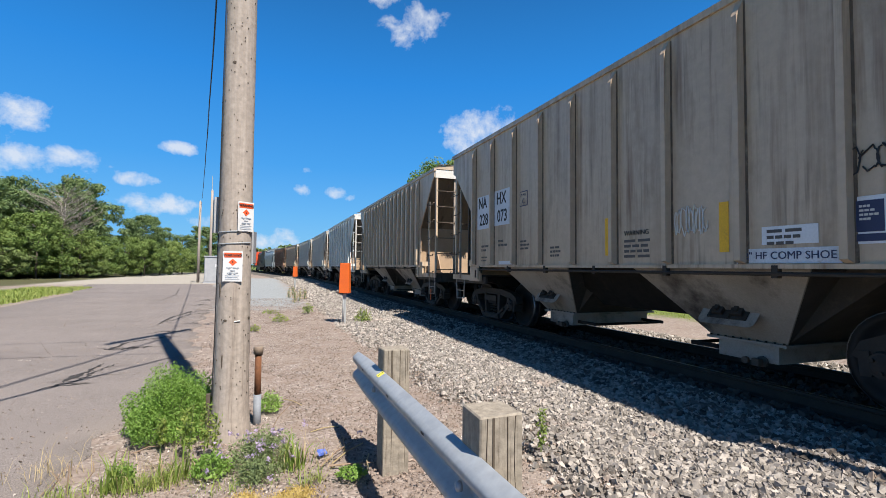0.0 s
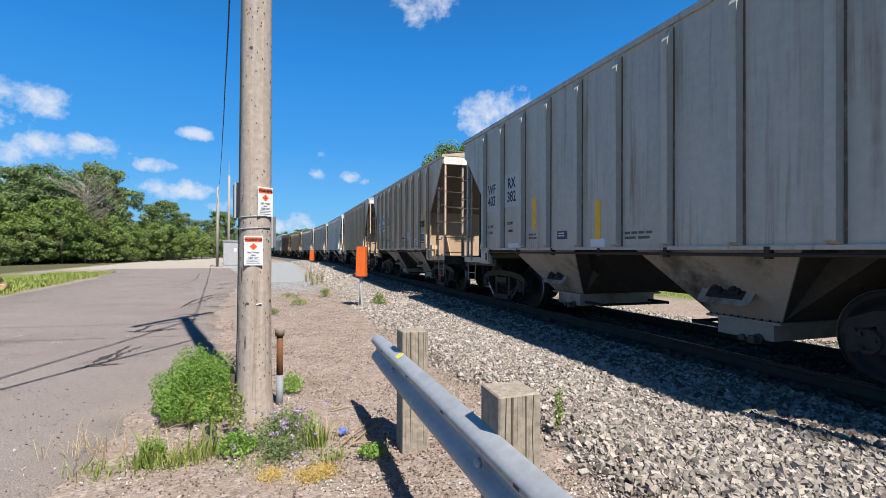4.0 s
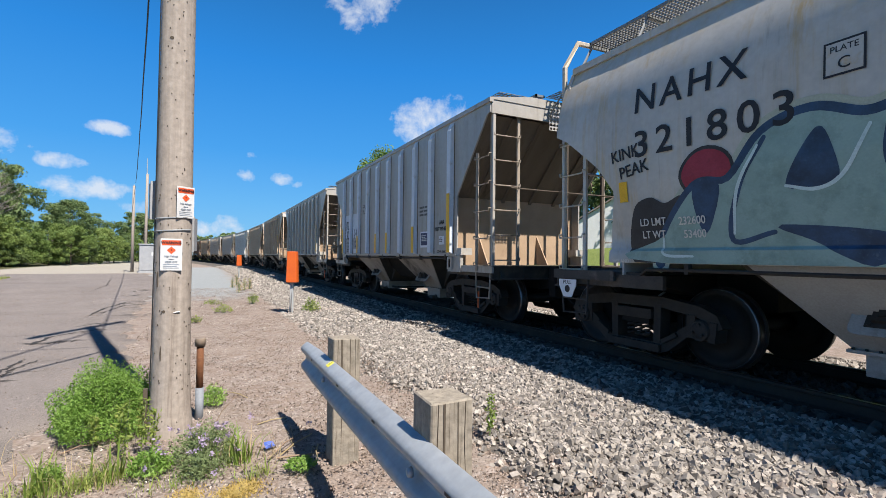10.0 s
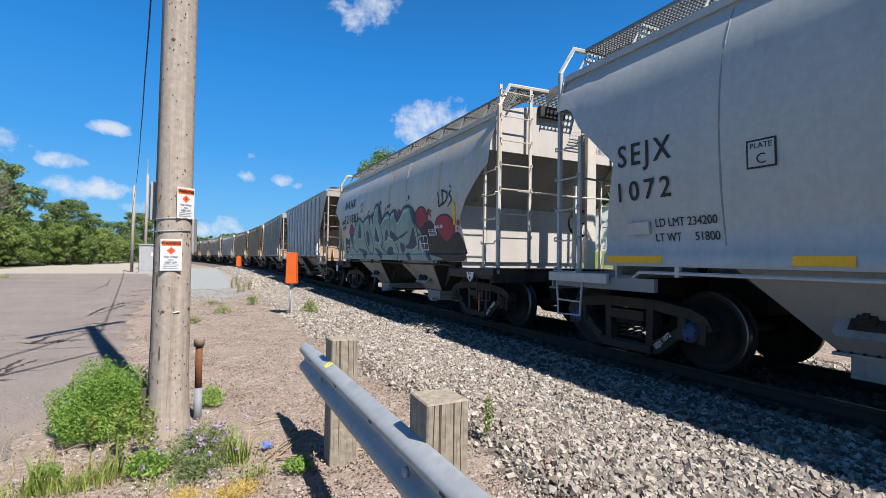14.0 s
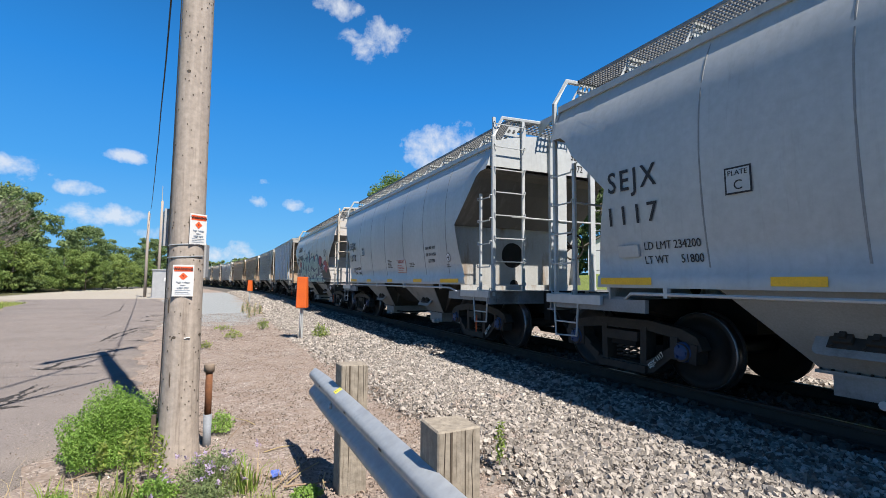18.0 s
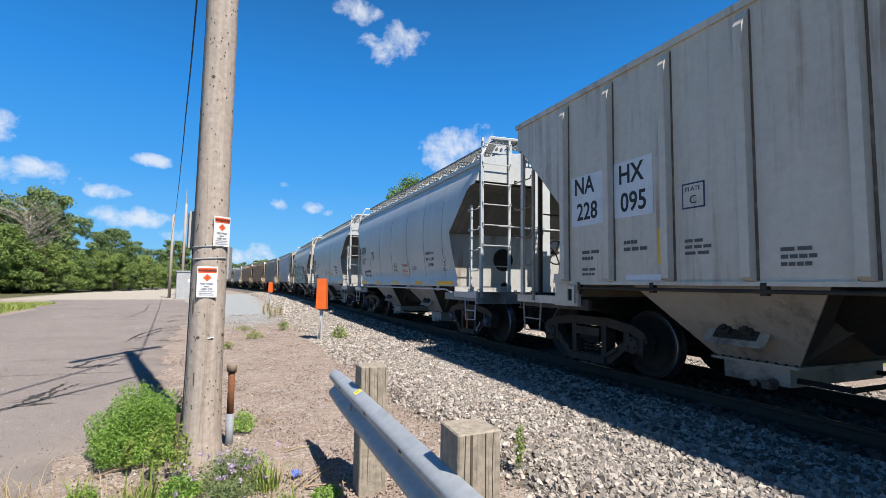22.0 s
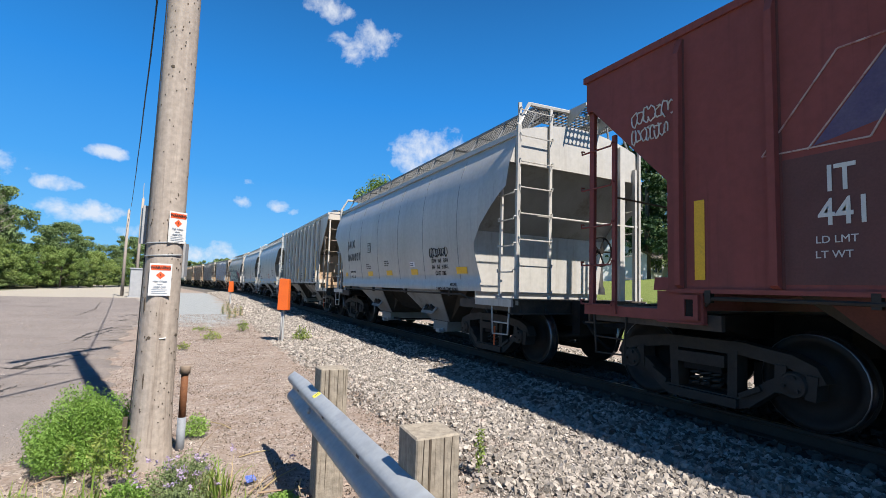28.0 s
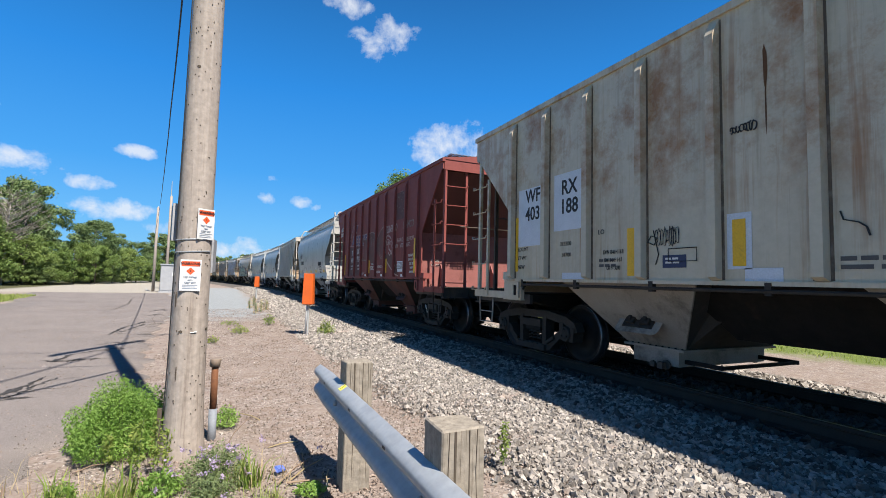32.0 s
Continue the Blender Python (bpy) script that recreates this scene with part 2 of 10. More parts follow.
def lathe(bm, prof, n=24, axis=0, c=(0, 0, 0)):
    """A profile of (along, radius) turned about an axis."""
    rings = []
    for w, r in prof:
        ring = []
        for k in range(n):
            a = 2 * math.pi * k / n
            q = [r * math.cos(a), r * math.sin(a)]
            q.insert(axis, w)
            ring.append(bm.verts.new([q[i] + c[i] for i in range(3)]))
        rings.append(ring)
    for a, b in zip(rings, rings[1:]):
        for k in range(n):
            bm.faces.new((a[k], a[(k + 1) % n], b[(k + 1) % n], b[k])).smooth = True
    bm.faces.new(rings[0][::-1])
    bm.faces.new(rings[-1])


CACHE = {}


def mesh_of(key, build, name="part"):
    if key in CACHE:
        return CACHE[key]
    bm = bmesh.new()
    build(bm)
    bmesh.ops.recalc_face_normals(bm, faces=bm.faces)
    me = bpy.data.meshes.new(name)
    bm.to_mesh(me)
    bm.free()
    me.materials.append(None)
    if key is not None:
        CACHE[key] = me
    return me


def part(name, key, build, material, parent=None, label="", at=None):
    """One mesh object of its own, under a thing or a part; alike ones share their mesh by key."""
    ob = new(name, mesh_of(key, build, name))
    ob.material_slots[0].link = "OBJECT"
    ob.material_slots[0].material = material
    if parent is not None:
        ob.parent = parent
    if at is not None:
        ob.matrix_basis = at
    if label:
        tagged(ob, label)
    return ob


def thing(name, label, category, group="", kind="", at=None):
    ob = new(name)
    ob.empty_display_size = 0.2
    if at is not None:
        ob.matrix_basis = at
    return tagged(ob, label, category, group, kind)


def text_mesh(key, words, size, bold=0.0, align="CENTER", space=1.0):
    if key in CACHE:
        return CACHE[key]
    cu = bpy.data.curves.new("letters", "FONT")
    cu.body, cu.size, cu.align_x, cu.align_y, cu.offset, cu.extrude = words, size, align, "CENTER", bold, 0.0015
    cu.resolution_u, cu.space_character = 3, space
    ob = new("letters", cu)
    me = bpy.data.meshes.new_from_object(ob)
    bpy.data.objects.remove(ob)
    me.materials.clear()
    me.materials.append(None)
    CACHE[key] = me
    return me


def lettering(words, size, material, parent, m, bold=0.0, align="CENTER", name="lettering", label="", squeeze=1.0, space=1.0):
    ob = new(name, text_mesh((words, size, bold, align, space), words, size, bold, align, space))
    ob.material_slots[0].link = "OBJECT"
    ob.material_slots[0].material = material
    ob.parent, ob.matrix_basis = parent, m @ Matrix.Diagonal((squeeze, 1, 1, 1))
    if label:
        tagged(ob, label)
    return ob


# ---- the track's line ----
TRACK_X, RAIL_Z, BEND_Y, BEND_R, BEND_L = 6.03, 0.40, 42.0, 350.0, 43.0


def on_track(s, off=0.0, z=0.0):
    """The pose on the track at s metres along it, off metres to its right, facing along it."""
    d = min(max(0.0, s - BEND_Y), BEND_L)
    a, more = d / BEND_R, max(0.0, s - BEND_Y - BEND_L)
    x = TRACK_X - BEND_R * (1 - math.cos(a)) - more * math.sin(a) + off * math.cos(a)
    y = min(s, BEND_Y) + BEND_R * math.sin(a) + more * math.cos(a) + off * math.sin(a)
    return pose(x, y, z, 0, 0, math.degrees(a))


# the train's speed in metres a second, at times
SPEED = [(0, 3.30), (5, 3.30), (8, 3.31), (10, 3.20), (13, 3.21), (15, 3.27), (18, 3.40), (20, 3.58), (22, 3.62), (24, 3.74), (26, 3.86), (29, 4.10), (32.1, 4.13)]


def gone(t):
    """Metres that the train has gone by t."""
    s = 0.0
    for (t0, v0), (t1, v1) in zip(SPEED, SPEED[1:]):
        if t <= t0:
            break
        u = min(t, t1)
        vu = v0 + (v1 - v0) * (u - t0) / (t1 - t0)
        s += (u - t0) * (v0 + vu) / 2
    return s


# ---- paints ----
BLACK = surf("rail_grime", (0.008, 0.0075, 0.007), (0.017, 0.014, 0.012), 5.0, 0.85, bump=0.05, c3=(0.03, 0.021, 0.015), s3=3.0, spec=0.25)
STEEL_DARK = surf("dark_steel", (0.027, 0.024, 0.021), (0.046, 0.039, 0.033), 7.0, 0.7, 0.2, bump=0.04, spec=0.3)
POST_IRON = surf("grimy_and_shaded_iron", (0.085, 0.066, 0.052), (0.055, 0.043, 0.034), 3.0, 0.75, c3=(0.13, 0.095, 0.07), s3=3.0)
IRONWORK = surf("dusty_ironwork", (0.333, 0.286, 0.239), (0.239, 0.198, 0.156), 3.0, 0.7, c3=(0.125, 0.0832, 0.0572), s3=3.5, lo=0.56, hi=0.70)
# brown dirt, its tone also holding the shade under the roof's end
UNDER = surf("grimy_shaded_slope", (0.17, 0.14, 0.11), (0.11, 0.088, 0.068), 1.3, 0.8, bump=0.03, c3=(0.055, 0.043, 0.034), s3=1.6, lo=0.55, hi=0.72, stretch=(1.6, 0.5, 0.5))
END_IRON = surf("end_sill_grime", (0.070, 0.058, 0.048), (0.040, 0.033, 0.028), 4.0, 0.75, bump=0.04, c3=(0.10, 0.078, 0.06), s3=2.5, spec=0.3)
WHEEL_IRON = surf("wheel_iron", (0.0145, 0.0125, 0.0115), (0.023, 0.0195, 0.018), 4.0, 0.65, 0.25, c3=(0.011, 0.0099, 0.00935), s3=3.0)
TREAD = surf("polished_steel", (0.24, 0.24, 0.255), (0.13, 0.13, 0.14), 6.0, 0.35, 0.9)
INK = plain("black_lettering", (0.018, 0.018, 0.022), 0.6)
FAINT_INK = plain("worn_black_print", (0.09, 0.083, 0.08), 0.6)
PALE_INK = plain("pale_lettering", (0.62, 0.60, 0.56), 0.6)
YELLOW = surf("yellow_reflector", (0.80, 0.46, 0.02), (0.70, 0.38, 0.02), 8.0, 0.45, c3=(0.45, 0.28, 0.05), s3=4.0, lo=0.6, hi=0.75)
STENCIL = surf("white_patch_paint", (0.60, 0.63, 0.68), (0.52, 0.55, 0.60), 4.0, 0.55, c3=(0.40, 0.38, 0.35), s3=5.0, lo=0.62, hi=0.74)
DECAL = plain("white_decal", (0.72, 0.73, 0.75), 0.5)
PATCH = surf("pale_grey_patch_paint", (0.455, 0.47, 0.49), (0.40, 0.415, 0.435), 4.0, 0.55, c3=(0.33, 0.32, 0.30), s3=5.0, lo=0.60, hi=0.74)
NAVY = plain("navy_decal", (0.03, 0.04, 0.10), 0.5)
BLUE_HUB = plain("blue_hub_paint", (0.012, 0.045, 0.13), 0.55)
ORANGE_ROD = plain("orange_rod", (0.65, 0.12, 0.03), 0.5)
GRATING = surf("galvanised_grating", (0.22, 0.228, 0.238), (0.16, 0.165, 0.172), 5.0, 0.55, 0.4)


def car_paint(name, c, dirt, amount=0.5, rust=None, s3=1.2, crown=None, rough=0.40, spec=0.58):
    """Painted steel with dirt and rust run down it in streaks, and patches of dirt."""
    lo = 0.74 - 0.22 * amount
    dull = [v * 0.45 for v in dirt]
    return surf(name, c, [v * 0.84 for v in c], 0.9, rough, 0.0, spec=spec, bump=0.02, bump_scale=9.0, c3=dirt, s3=s3, lo=lo, hi=lo + 0.26, stretch=(1.0, 1.6, 0.45), fine=0.09, crown=crown,
                runs=[(dirt, 5.0, 0.50, 0.68, 0.35 + 0.55 * amount), (dull, 14.0, 0.55, 0.72, 0.25 + 0.6 * amount)] + ([(rust, 8.0, 0.52, 0.66, 0.85)] if rust else []))


PAINT = {
    "tan": car_paint("weathered_tan_paint", (0.50, 0.385, 0.275), (0.22, 0.145, 0.085), 0.9, (0.176, 0.088, 0.044)),
    "grey": car_paint("weathered_grey_paint", (0.535, 0.487, 0.425), (0.36, 0.30, 0.23), 0.32, (0.233, 0.137, 0.0845)),
    "dull": car_paint("dull_grey_paint", (0.425, 0.398, 0.358), (0.30, 0.262, 0.215), 0.32, (0.20, 0.125, 0.08)),
    "ribgrey": car_paint("light_grey_paint", (0.378, 0.352, 0.317), (0.246, 0.194, 0.132), 0.5),
    "white": car_paint("off_white_paint", (0.64, 0.62, 0.575), (0.37, 0.308, 0.229), 0.45),
    "blue": car_paint("pale_blue_grey_paint", (0.405, 0.425, 0.435), (0.35, 0.345, 0.335), 0.15),
    "graffiti": car_paint("faded_white_paint", (0.50, 0.475, 0.435), (0.42, 0.34, 0.235), 0.4, (0.44, 0.299, 0.123), crown=((0.484, 0.326, 0.132), 2.6, 3.3, 0.9, 0.55)),
    "cream": car_paint("chalky_grey_paint", (0.43, 0.415, 0.39), (0.30, 0.275, 0.24), 0.3),
    "red": car_paint("oxide_red_paint", (0.238, 0.067, 0.058), (0.155, 0.055, 0.048), 0.45, rough=0.62, spec=0.18),
    "rusty": car_paint("rust_stained_white_paint", (0.545, 0.475, 0.355), (0.38, 0.265, 0.145), 0.36, (0.30, 0.135, 0.045), s3=0.8, crown=((0.29, 0.130, 0.038), 1.9, 2.6, 1.3, 1.0)),
    "bluegrey": car_paint("dull_blue_grey_paint", (0.317, 0.37, 0.405), (0.211, 0.194, 0.176), 0.3),
    "brown": car_paint("rust_brown_paint", (0.176, 0.0968, 0.0616), (0.106, 0.0616, 0.044), 0.6),
}
END_TAN = surf("beige_end_dirt", (0.39, 0.276, 0.185), (0.307, 0.215, 0.139), 2.5, 0.8, bump=0.03, c3=(0.225, 0.154, 0.103), s3=2.0, lo=0.58, hi=0.74)
SEAM_GRIME = surf("seam_grime", (0.12, 0.088, 0.062), (0.08, 0.058, 0.042), 3.0, 0.8, c3=(0.26, 0.21, 0.16), s3=1.5, lo=0.52, hi=0.64)
# the car's red darkened to paint in the slope's shade
RED_SLOPE = surf("shaded_red_slope", (0.125, 0.042, 0.039), (0.09, 0.034, 0.031), 1.3, 0.8, c3=(0.045, 0.022, 0.02), s3=1.6)
RUST_STREAK = surf("dark_rust_streak", (0.07, 0.03, 0.015), (0.15, 0.065, 0.025), 4.0, 0.85)
RED_GRIME = surf("red_seam_grime", (0.12, 0.035, 0.03), (0.09, 0.03, 0.025), 3.0, 0.8)
GRILLE = surf("pale_grille_paint", (0.368, 0.36, 0.344), (0.288, 0.28, 0.264), 4.0, 0.6)
SLOPE_GREY = surf("shaded_grey_slope", (0.24, 0.25, 0.26), (0.18, 0.185, 0.19), 1.2, 0.75, c3=(0.12, 0.11, 0.10), s3=1.5)
# slope grey lowered again for the deep shade below the end panel
SLOPE_DARK = surf("dark_shaded_slope", (0.125, 0.12, 0.112), (0.085, 0.08, 0.074), 1.2, 0.75, c3=(0.17, 0.165, 0.16), s3=1.5, stretch=(2.0, 0.6, 0.6))
GREY_VALVE = surf("pale_valve_paint", (0.42, 0.43, 0.44), (0.34, 0.34, 0.34), 4.0, 0.6)
# chute grime darkened further, carrying the shade under the car
CHUTE_DARK = surf("shaded_chute_grime", (0.070, 0.060, 0.051), (0.042, 0.036, 0.031), 1.5, 0.8, bump=0.03, c3=(0.11, 0.088, 0.068), s3=1.6)
CHUTE = surf("grimy_chute_paint", (0.335, 0.297, 0.252), (0.235, 0.205, 0.170), 1.5, 0.75, bump=0.03, c3=(0.07, 0.055, 0.045), s3=1.4, lo=0.5, hi=0.68)
CHUTE_PALE = surf("pale_chute_paint", (0.37, 0.355, 0.33), (0.27, 0.255, 0.235), 1.5, 0.7, bump=0.03, c3=(0.13, 0.11, 0.09), s3=1.4, lo=0.58, hi=0.74)
CHUTE_GREY = surf("grey_chute_paint", (0.255, 0.262, 0.262), (0.205, 0.208, 0.205), 1.5, 0.7, bump=0.03, c3=(0.13, 0.125, 0.12), s3=1.4, lo=0.56, hi=0.72)
CHUTE_RED = surf("red_chute_paint", (0.13, 0.045, 0.035), (0.07, 0.03, 0.025), 1.5, 0.75, c3=(0.05, 0.03, 0.03), s3=1.4)


# ---- railway cars: own space, origin at the middle on the rails, +Y the way they go ----
WHEEL_R, AXLE = 0.457, 0.91
SILL, EAVE, HALF = 1.30, 4.07, 1.58      # flat-sided car
ROOF_L, SILL_L, WALL_L = 5.57, 4.36, 4.12


def wheelset_build(bm):
    for sgn in (-1, 1):
        x = 0.716 * sgn
        prof = [(x - 0.07, 0.10), (x - 0.07, 0.14), (x - 0.02, 0.20), (x - 0.02, 0.36), (x - 0.07 * 1, 0.385), (x - 0.065, WHEEL_R), (x + 0.04, WHEEL_R + 0.003),
                (x + 0.045, WHEEL_R + 0.028), (x + 0.07, WHEEL_R + 0.024), (x + 0.07, 0.385), (x + 0.03, 0.36), (x + 0.02, 0.20), (x + 0.07, 0.14), (x + 0.07, 0.1)]
        if sgn > 0:
            prof = [(2 * x - w, r) for w, r in prof][::-1]
        lathe(bm, prof, 28, 0)
    tube(bm, [(-1.08, 0, 0), (1.08, 0, 0)], 0.085, 12)


def hub_build(s):
    def build(bm):
        lathe(bm, [(s * 1.0, 0.12), (s * 1.10, 0.12), (s * 1.13, 0.09), (s * 1.135, 0.03)], 14, 0)
        for k in range(3):
            a = 2.1 * k + 0.5
            tube(bm, [(s * 1.10, 0.07 * math.cos(a), 0.07 * math.sin(a)), (s * 1.155, 0.07 * math.cos(a), 0.07 * math.sin(a))], 0.018, 6)
    return build


def tread_build(s):
    def build(bm):
        n, rings = 28, []
        for w, r in ((s * 0.66, WHEEL_R + 0.0035), (s * 0.745, WHEEL_R + 0.0035), (s * 0.787, WHEEL_R + 0.001), (s * 0.7885, WHEEL_R - 0.010)):
            rings.append([bm.verts.new((w, r * math.cos(2 * math.pi * k / n), r * math.sin(2 * math.pi * k / n))) for k in range(n)])
        for a, b in zip(rings, rings[1:]):
            for k in range(n):
                bm.faces.new((a[k], a[(k + 1) % n], b[(k + 1) % n], b[k])).smooth = True
    return build


def band(bm, pts, wide, x0, x1):
    """A bar of even width along a line in the y-z plane, as thick as x0 to x1."""
    P = [Vector((0, *p)) for p in pts]
    up, down = [], []
    for i, p in enumerate(P):
        d = (P[min(i + 1, len(P) - 1)] - P[max(i - 1, 0)]).normalized()
        n = Vector((0, -d.z, d.y)) * wide / 2
        up.append(p + n)
        down.append(p - n)
    for i in range(len(P) - 1):
        q = (up[i], up[i + 1], down[i + 1], down[i])
        hexa(bm, [(x0, v.y, v.z) for v in q], [(x1, v.y, v.z) for v in q])


def frame_build(bm):
    """One cast side frame of a truck: arched top chord, dropped bottom chord, columns and pedestals, about its own middle at axle height."""
    band(bm, [(-1.10, 0.02), (-1.05, 0.13), (-0.88, 0.20), (-0.42, 0.265), (0.42, 0.265), (0.88, 0.20), (1.05, 0.13), (1.10, 0.02)], 0.13, -0.08, 0.08)
    band(bm, [(-0.84, 0.02), (-0.70, -0.06), (-0.46, -0.255), (-0.36, -0.285), (0.36, -0.285), (0.46, -0.255), (0.70, -0.06), (0.84, 0.02)], 0.12, -0.09, 0.09)
    for s in (-1, 1):
        band(bm, [(s * 0.34, 0.24), (s * 0.33, -0.24)], 0.10, -0.088, 0.088)
        band(bm, [(s * 0.80, 0.16), (s * 0.79, -0.10)], 0.10, -0.10, 0.10)
        band(bm, [(s * 1.06, 0.10), (s * 1.04, -0.12)], 0.09, -0.10, 0.10)
        lathe(bm, [(-0.13, 0.11), (0.13, 0.11)], 14, 0, (0, s * AXLE, -0.005))
        band(bm, [(s * 0.62, -0.09), (s * 0.42, -0.20)], 0.05, -0.125, 0.125)
    box(bm, (-0.14, -0.40, -0.33), (0.14, 0.40, -0.24))
    box(bm, (-0.12, -0.27, 0.05), (0.12, 0.27, 0.17))


def spring_build(bm):
    pts = [(0.055 * math.cos(k * 1.05), 0.05 * math.sin(k * 1.05), -0.19 + 0.25 * k / 27) for k in range(28)]
    tube(bm, pts, 0.014, 5)


def bolster_build(bm):
    hexa(bm, [(-1.08, -0.22, -0.02), (1.08, -0.22, -0.02), (1.08, 0.22, -0.02), (-1.08, 0.22, -0.02)],
         [(-1.08, -0.20, 0.10), (1.08, -0.20, 0.10), (1.08, 0.20, 0.10), (-1.08, 0.20, 0.10)])
    box(bm, (-0.5, -0.2, 0.1), (0.5, 0.2, 0.30))


def shoe_build(bm):
    for y in (-0.40, 0.40):
        box(bm, (-0.75, y - 0.05, -0.12), (0.75, y + 0.05, 0.0))
        for x in (-0.72, 0.72):
            box(bm, (x - 0.05, y * 1.05 - 0.05, -0.2), (x + 0.05, y * 1.05 + 0.05, 0.12))


WHEELS = []


def truck(car, y, hub=None):
    t = part("truck", "bolster", bolster_build, BLACK, car, "grimy black freight truck", pose(0, y, WHEEL_R))
    part("brake_beam", "brake_beam", shoe_build, BLACK, t)
    for x in (-1.0, 1.0):
        part("side_frame", "side_frame", frame_build, STEEL_DARK, t, at=pose(x, 0, 0))
        for k in (-1, 0, 1):
            part("spring", "spring", spring_build, STEEL_DARK, t, at=pose(x, k * 0.12, 0))
    for dy in (-AXLE, AXLE):
        w = part("wheelset", "wheelset", wheelset_build, WHEEL_IRON, car, "dark wheels on an axle", pose(0, y + dy, WHEEL_R))
        for s in (-1, 1):
            part("hub_cap", ("hub", s), hub_build(s), hub or STEEL_DARK, w)
        for s in (-1, 1):
            part("tread", ("tread", s), tread_build(s), TREAD, w)
        WHEELS.append((w, y + dy))


def flat_side_build(s, lip):
    def build(bm):
        x0, x1 = s * HALF, s * (HALF - 0.03)
        poly = [(-SILL_L, SILL), (SILL_L, SILL), (SILL_L, 2.47), (ROOF_L - 0.1, 3.60), (ROOF_L, 3.62), (ROOF_L, EAVE), (-ROOF_L, EAVE), (-ROOF_L, lip + 0.02), (-ROOF_L + 0.1, lip), (-SILL_L, 2.47)]
        prism(bm, poly, 0, min(x0, x1), max(x0, x1))
    return build


def flat_roof_build(bm):
    z = EAVE
    prof = [(-HALF - 0.03, z - 0.07), (-HALF - 0.03, z + 0.01), (-0.7, z + 0.14), (0.7, z + 0.14), (HALF + 0.03, z + 0.01), (HALF + 0.03, z - 0.07), (HALF - 0.05, z - 0.07), (HALF - 0.05, z - 0.02), (-HALF + 0.05, z - 0.02), (-HALF + 0.05, z - 0.07)]
    prism(bm, prof, 1, -ROOF_L - 0.035, ROOF_L + 0.035)


def rib_build(deep, wide):
    def build(bm):
        h = wide / 2
        base = [(0, -h, SILL + 0.01), (-deep, -h * 0.85, SILL + 0.05), (-deep, h * 0.85, SILL + 0.05), (0, h, SILL + 0.01)]
        top = [(0, -h, EAVE - 0.08), (-deep, -h * 0.85, EAVE - 0.26), (-deep, h * 0.85, EAVE - 0.26), (0, h, EAVE - 0.08)]
        hexa(bm, base, top)
    return build


def bead_build(wide):
    """Welds along both feet of a rib, black with grime."""
    def build(bm):
        for q in (-1, 1):
            hexa(bm, [(0.002, q * (wide / 2 + 0.001), SILL + 0.02), (-0.012, q * (wide / 2 + 0.001), SILL + 0.02), (-0.004, q * (wide / 2 + 0.022), SILL + 0.02), (0.002, q * (wide / 2 + 0.026), SILL + 0.02)],
                 [(0.002, q * (wide / 2 + 0.001), EAVE - 0.10), (-0.010, q * (wide / 2 + 0.001), EAVE - 0.12), (-0.003, q * (wide / 2 + 0.016), EAVE - 0.12), (0.002, q * (wide / 2 + 0.019), EAVE - 0.10)])
    return build


def slope_build(half, y_low, z_low, y_top, z_top):
    def build(bm):
        hexa(bm, [(-half, y_low, z_low), (half, y_low, z_low), (half, y_low + 0.03, z_low - 0.03), (-half, y_low + 0.03, z_low - 0.03)],
             [(-half, y_top, z_top), (half, y_top, z_top), (half, y_top + 0.03, z_top - 0.0), (-half, y_top + 0.03, z_top)])
    return build


def bulkhead_build(half, y, z0, z1):
    def build(bm):
        box(bm, (-half, y, z0), (half, y + 0.03, z1))
    return build


def hopper_build(yc, half):
    """One discharge bay: side faces that narrow down to the gate, and end slopes set back behind them."""
    def build(bm):
        b = [(-0.82, yc - 0.43, 0.46), (0.82, yc - 0.43, 0.46), (0.82, yc + 0.43, 0.46), (-0.82, yc + 0.43, 0.46)]
        hexa(bm, b, [(-half + 0.02, yc - 1.10, SILL), (half - 0.02, yc - 1.10, SILL), (half - 0.02, yc + 1.10, SILL), (-half + 0.02, yc + 1.10, SILL)])
        c = [(x * 0.95, y + (0.02 if y < yc else -0.02), z) for x, y, z in b]
        hexa(bm, c, [(-half + 0.55, yc - 1.55, SILL), (half - 0.55, yc - 1.55, SILL), (half - 0.55, yc + 1.55, SILL), (-half + 0.55, yc + 1.55, SILL)])
    return build


def bay_face_build(yc, half, s):
    """The outer face of a bay, a plate that narrows down to the gate."""
    def build(bm):
        hexa(bm, [(s * 0.84, yc - 0.45, 0.46), (s * 0.84, yc + 0.45, 0.46), (s * 0.82, yc + 0.45, 0.46), (s * 0.82, yc - 0.45, 0.46)],
             [(s * half, yc - 1.12, SILL), (s * half, yc + 1.12, SILL), (s * (half - 0.02), yc + 1.12, SILL), (s * (half - 0.02), yc - 1.12, SILL)])
    return build


def gate_build(bm):
    """The outlet frame under a bay, with its bolted flange and the slide's rails."""
    box(bm, (-0.84, -0.36, 0.24), (0.84, 0.36, 0.45))
    box(bm, (-0.90, -0.48, 0.435), (0.90, 0.48, 0.465))


def slide_rail_build(bm):
    for x in (-0.74, 0.70):
        box(bm, (x, 0.362, 0.28), (x + 0.04, 0.86, 0.33))
    box(bm, (-0.70, 0.82, 0.285), (0.70, 0.86, 0.325))


def gate_bolts_build(bm):
    for s in (-1, 1):
        for k in range(10):
            y = -0.44 + 0.88 * k / 9
            lathe(bm, [(0.465, 0.014), (0.482, 0.012)], 6, 2, (s * 0.875, y, 0))


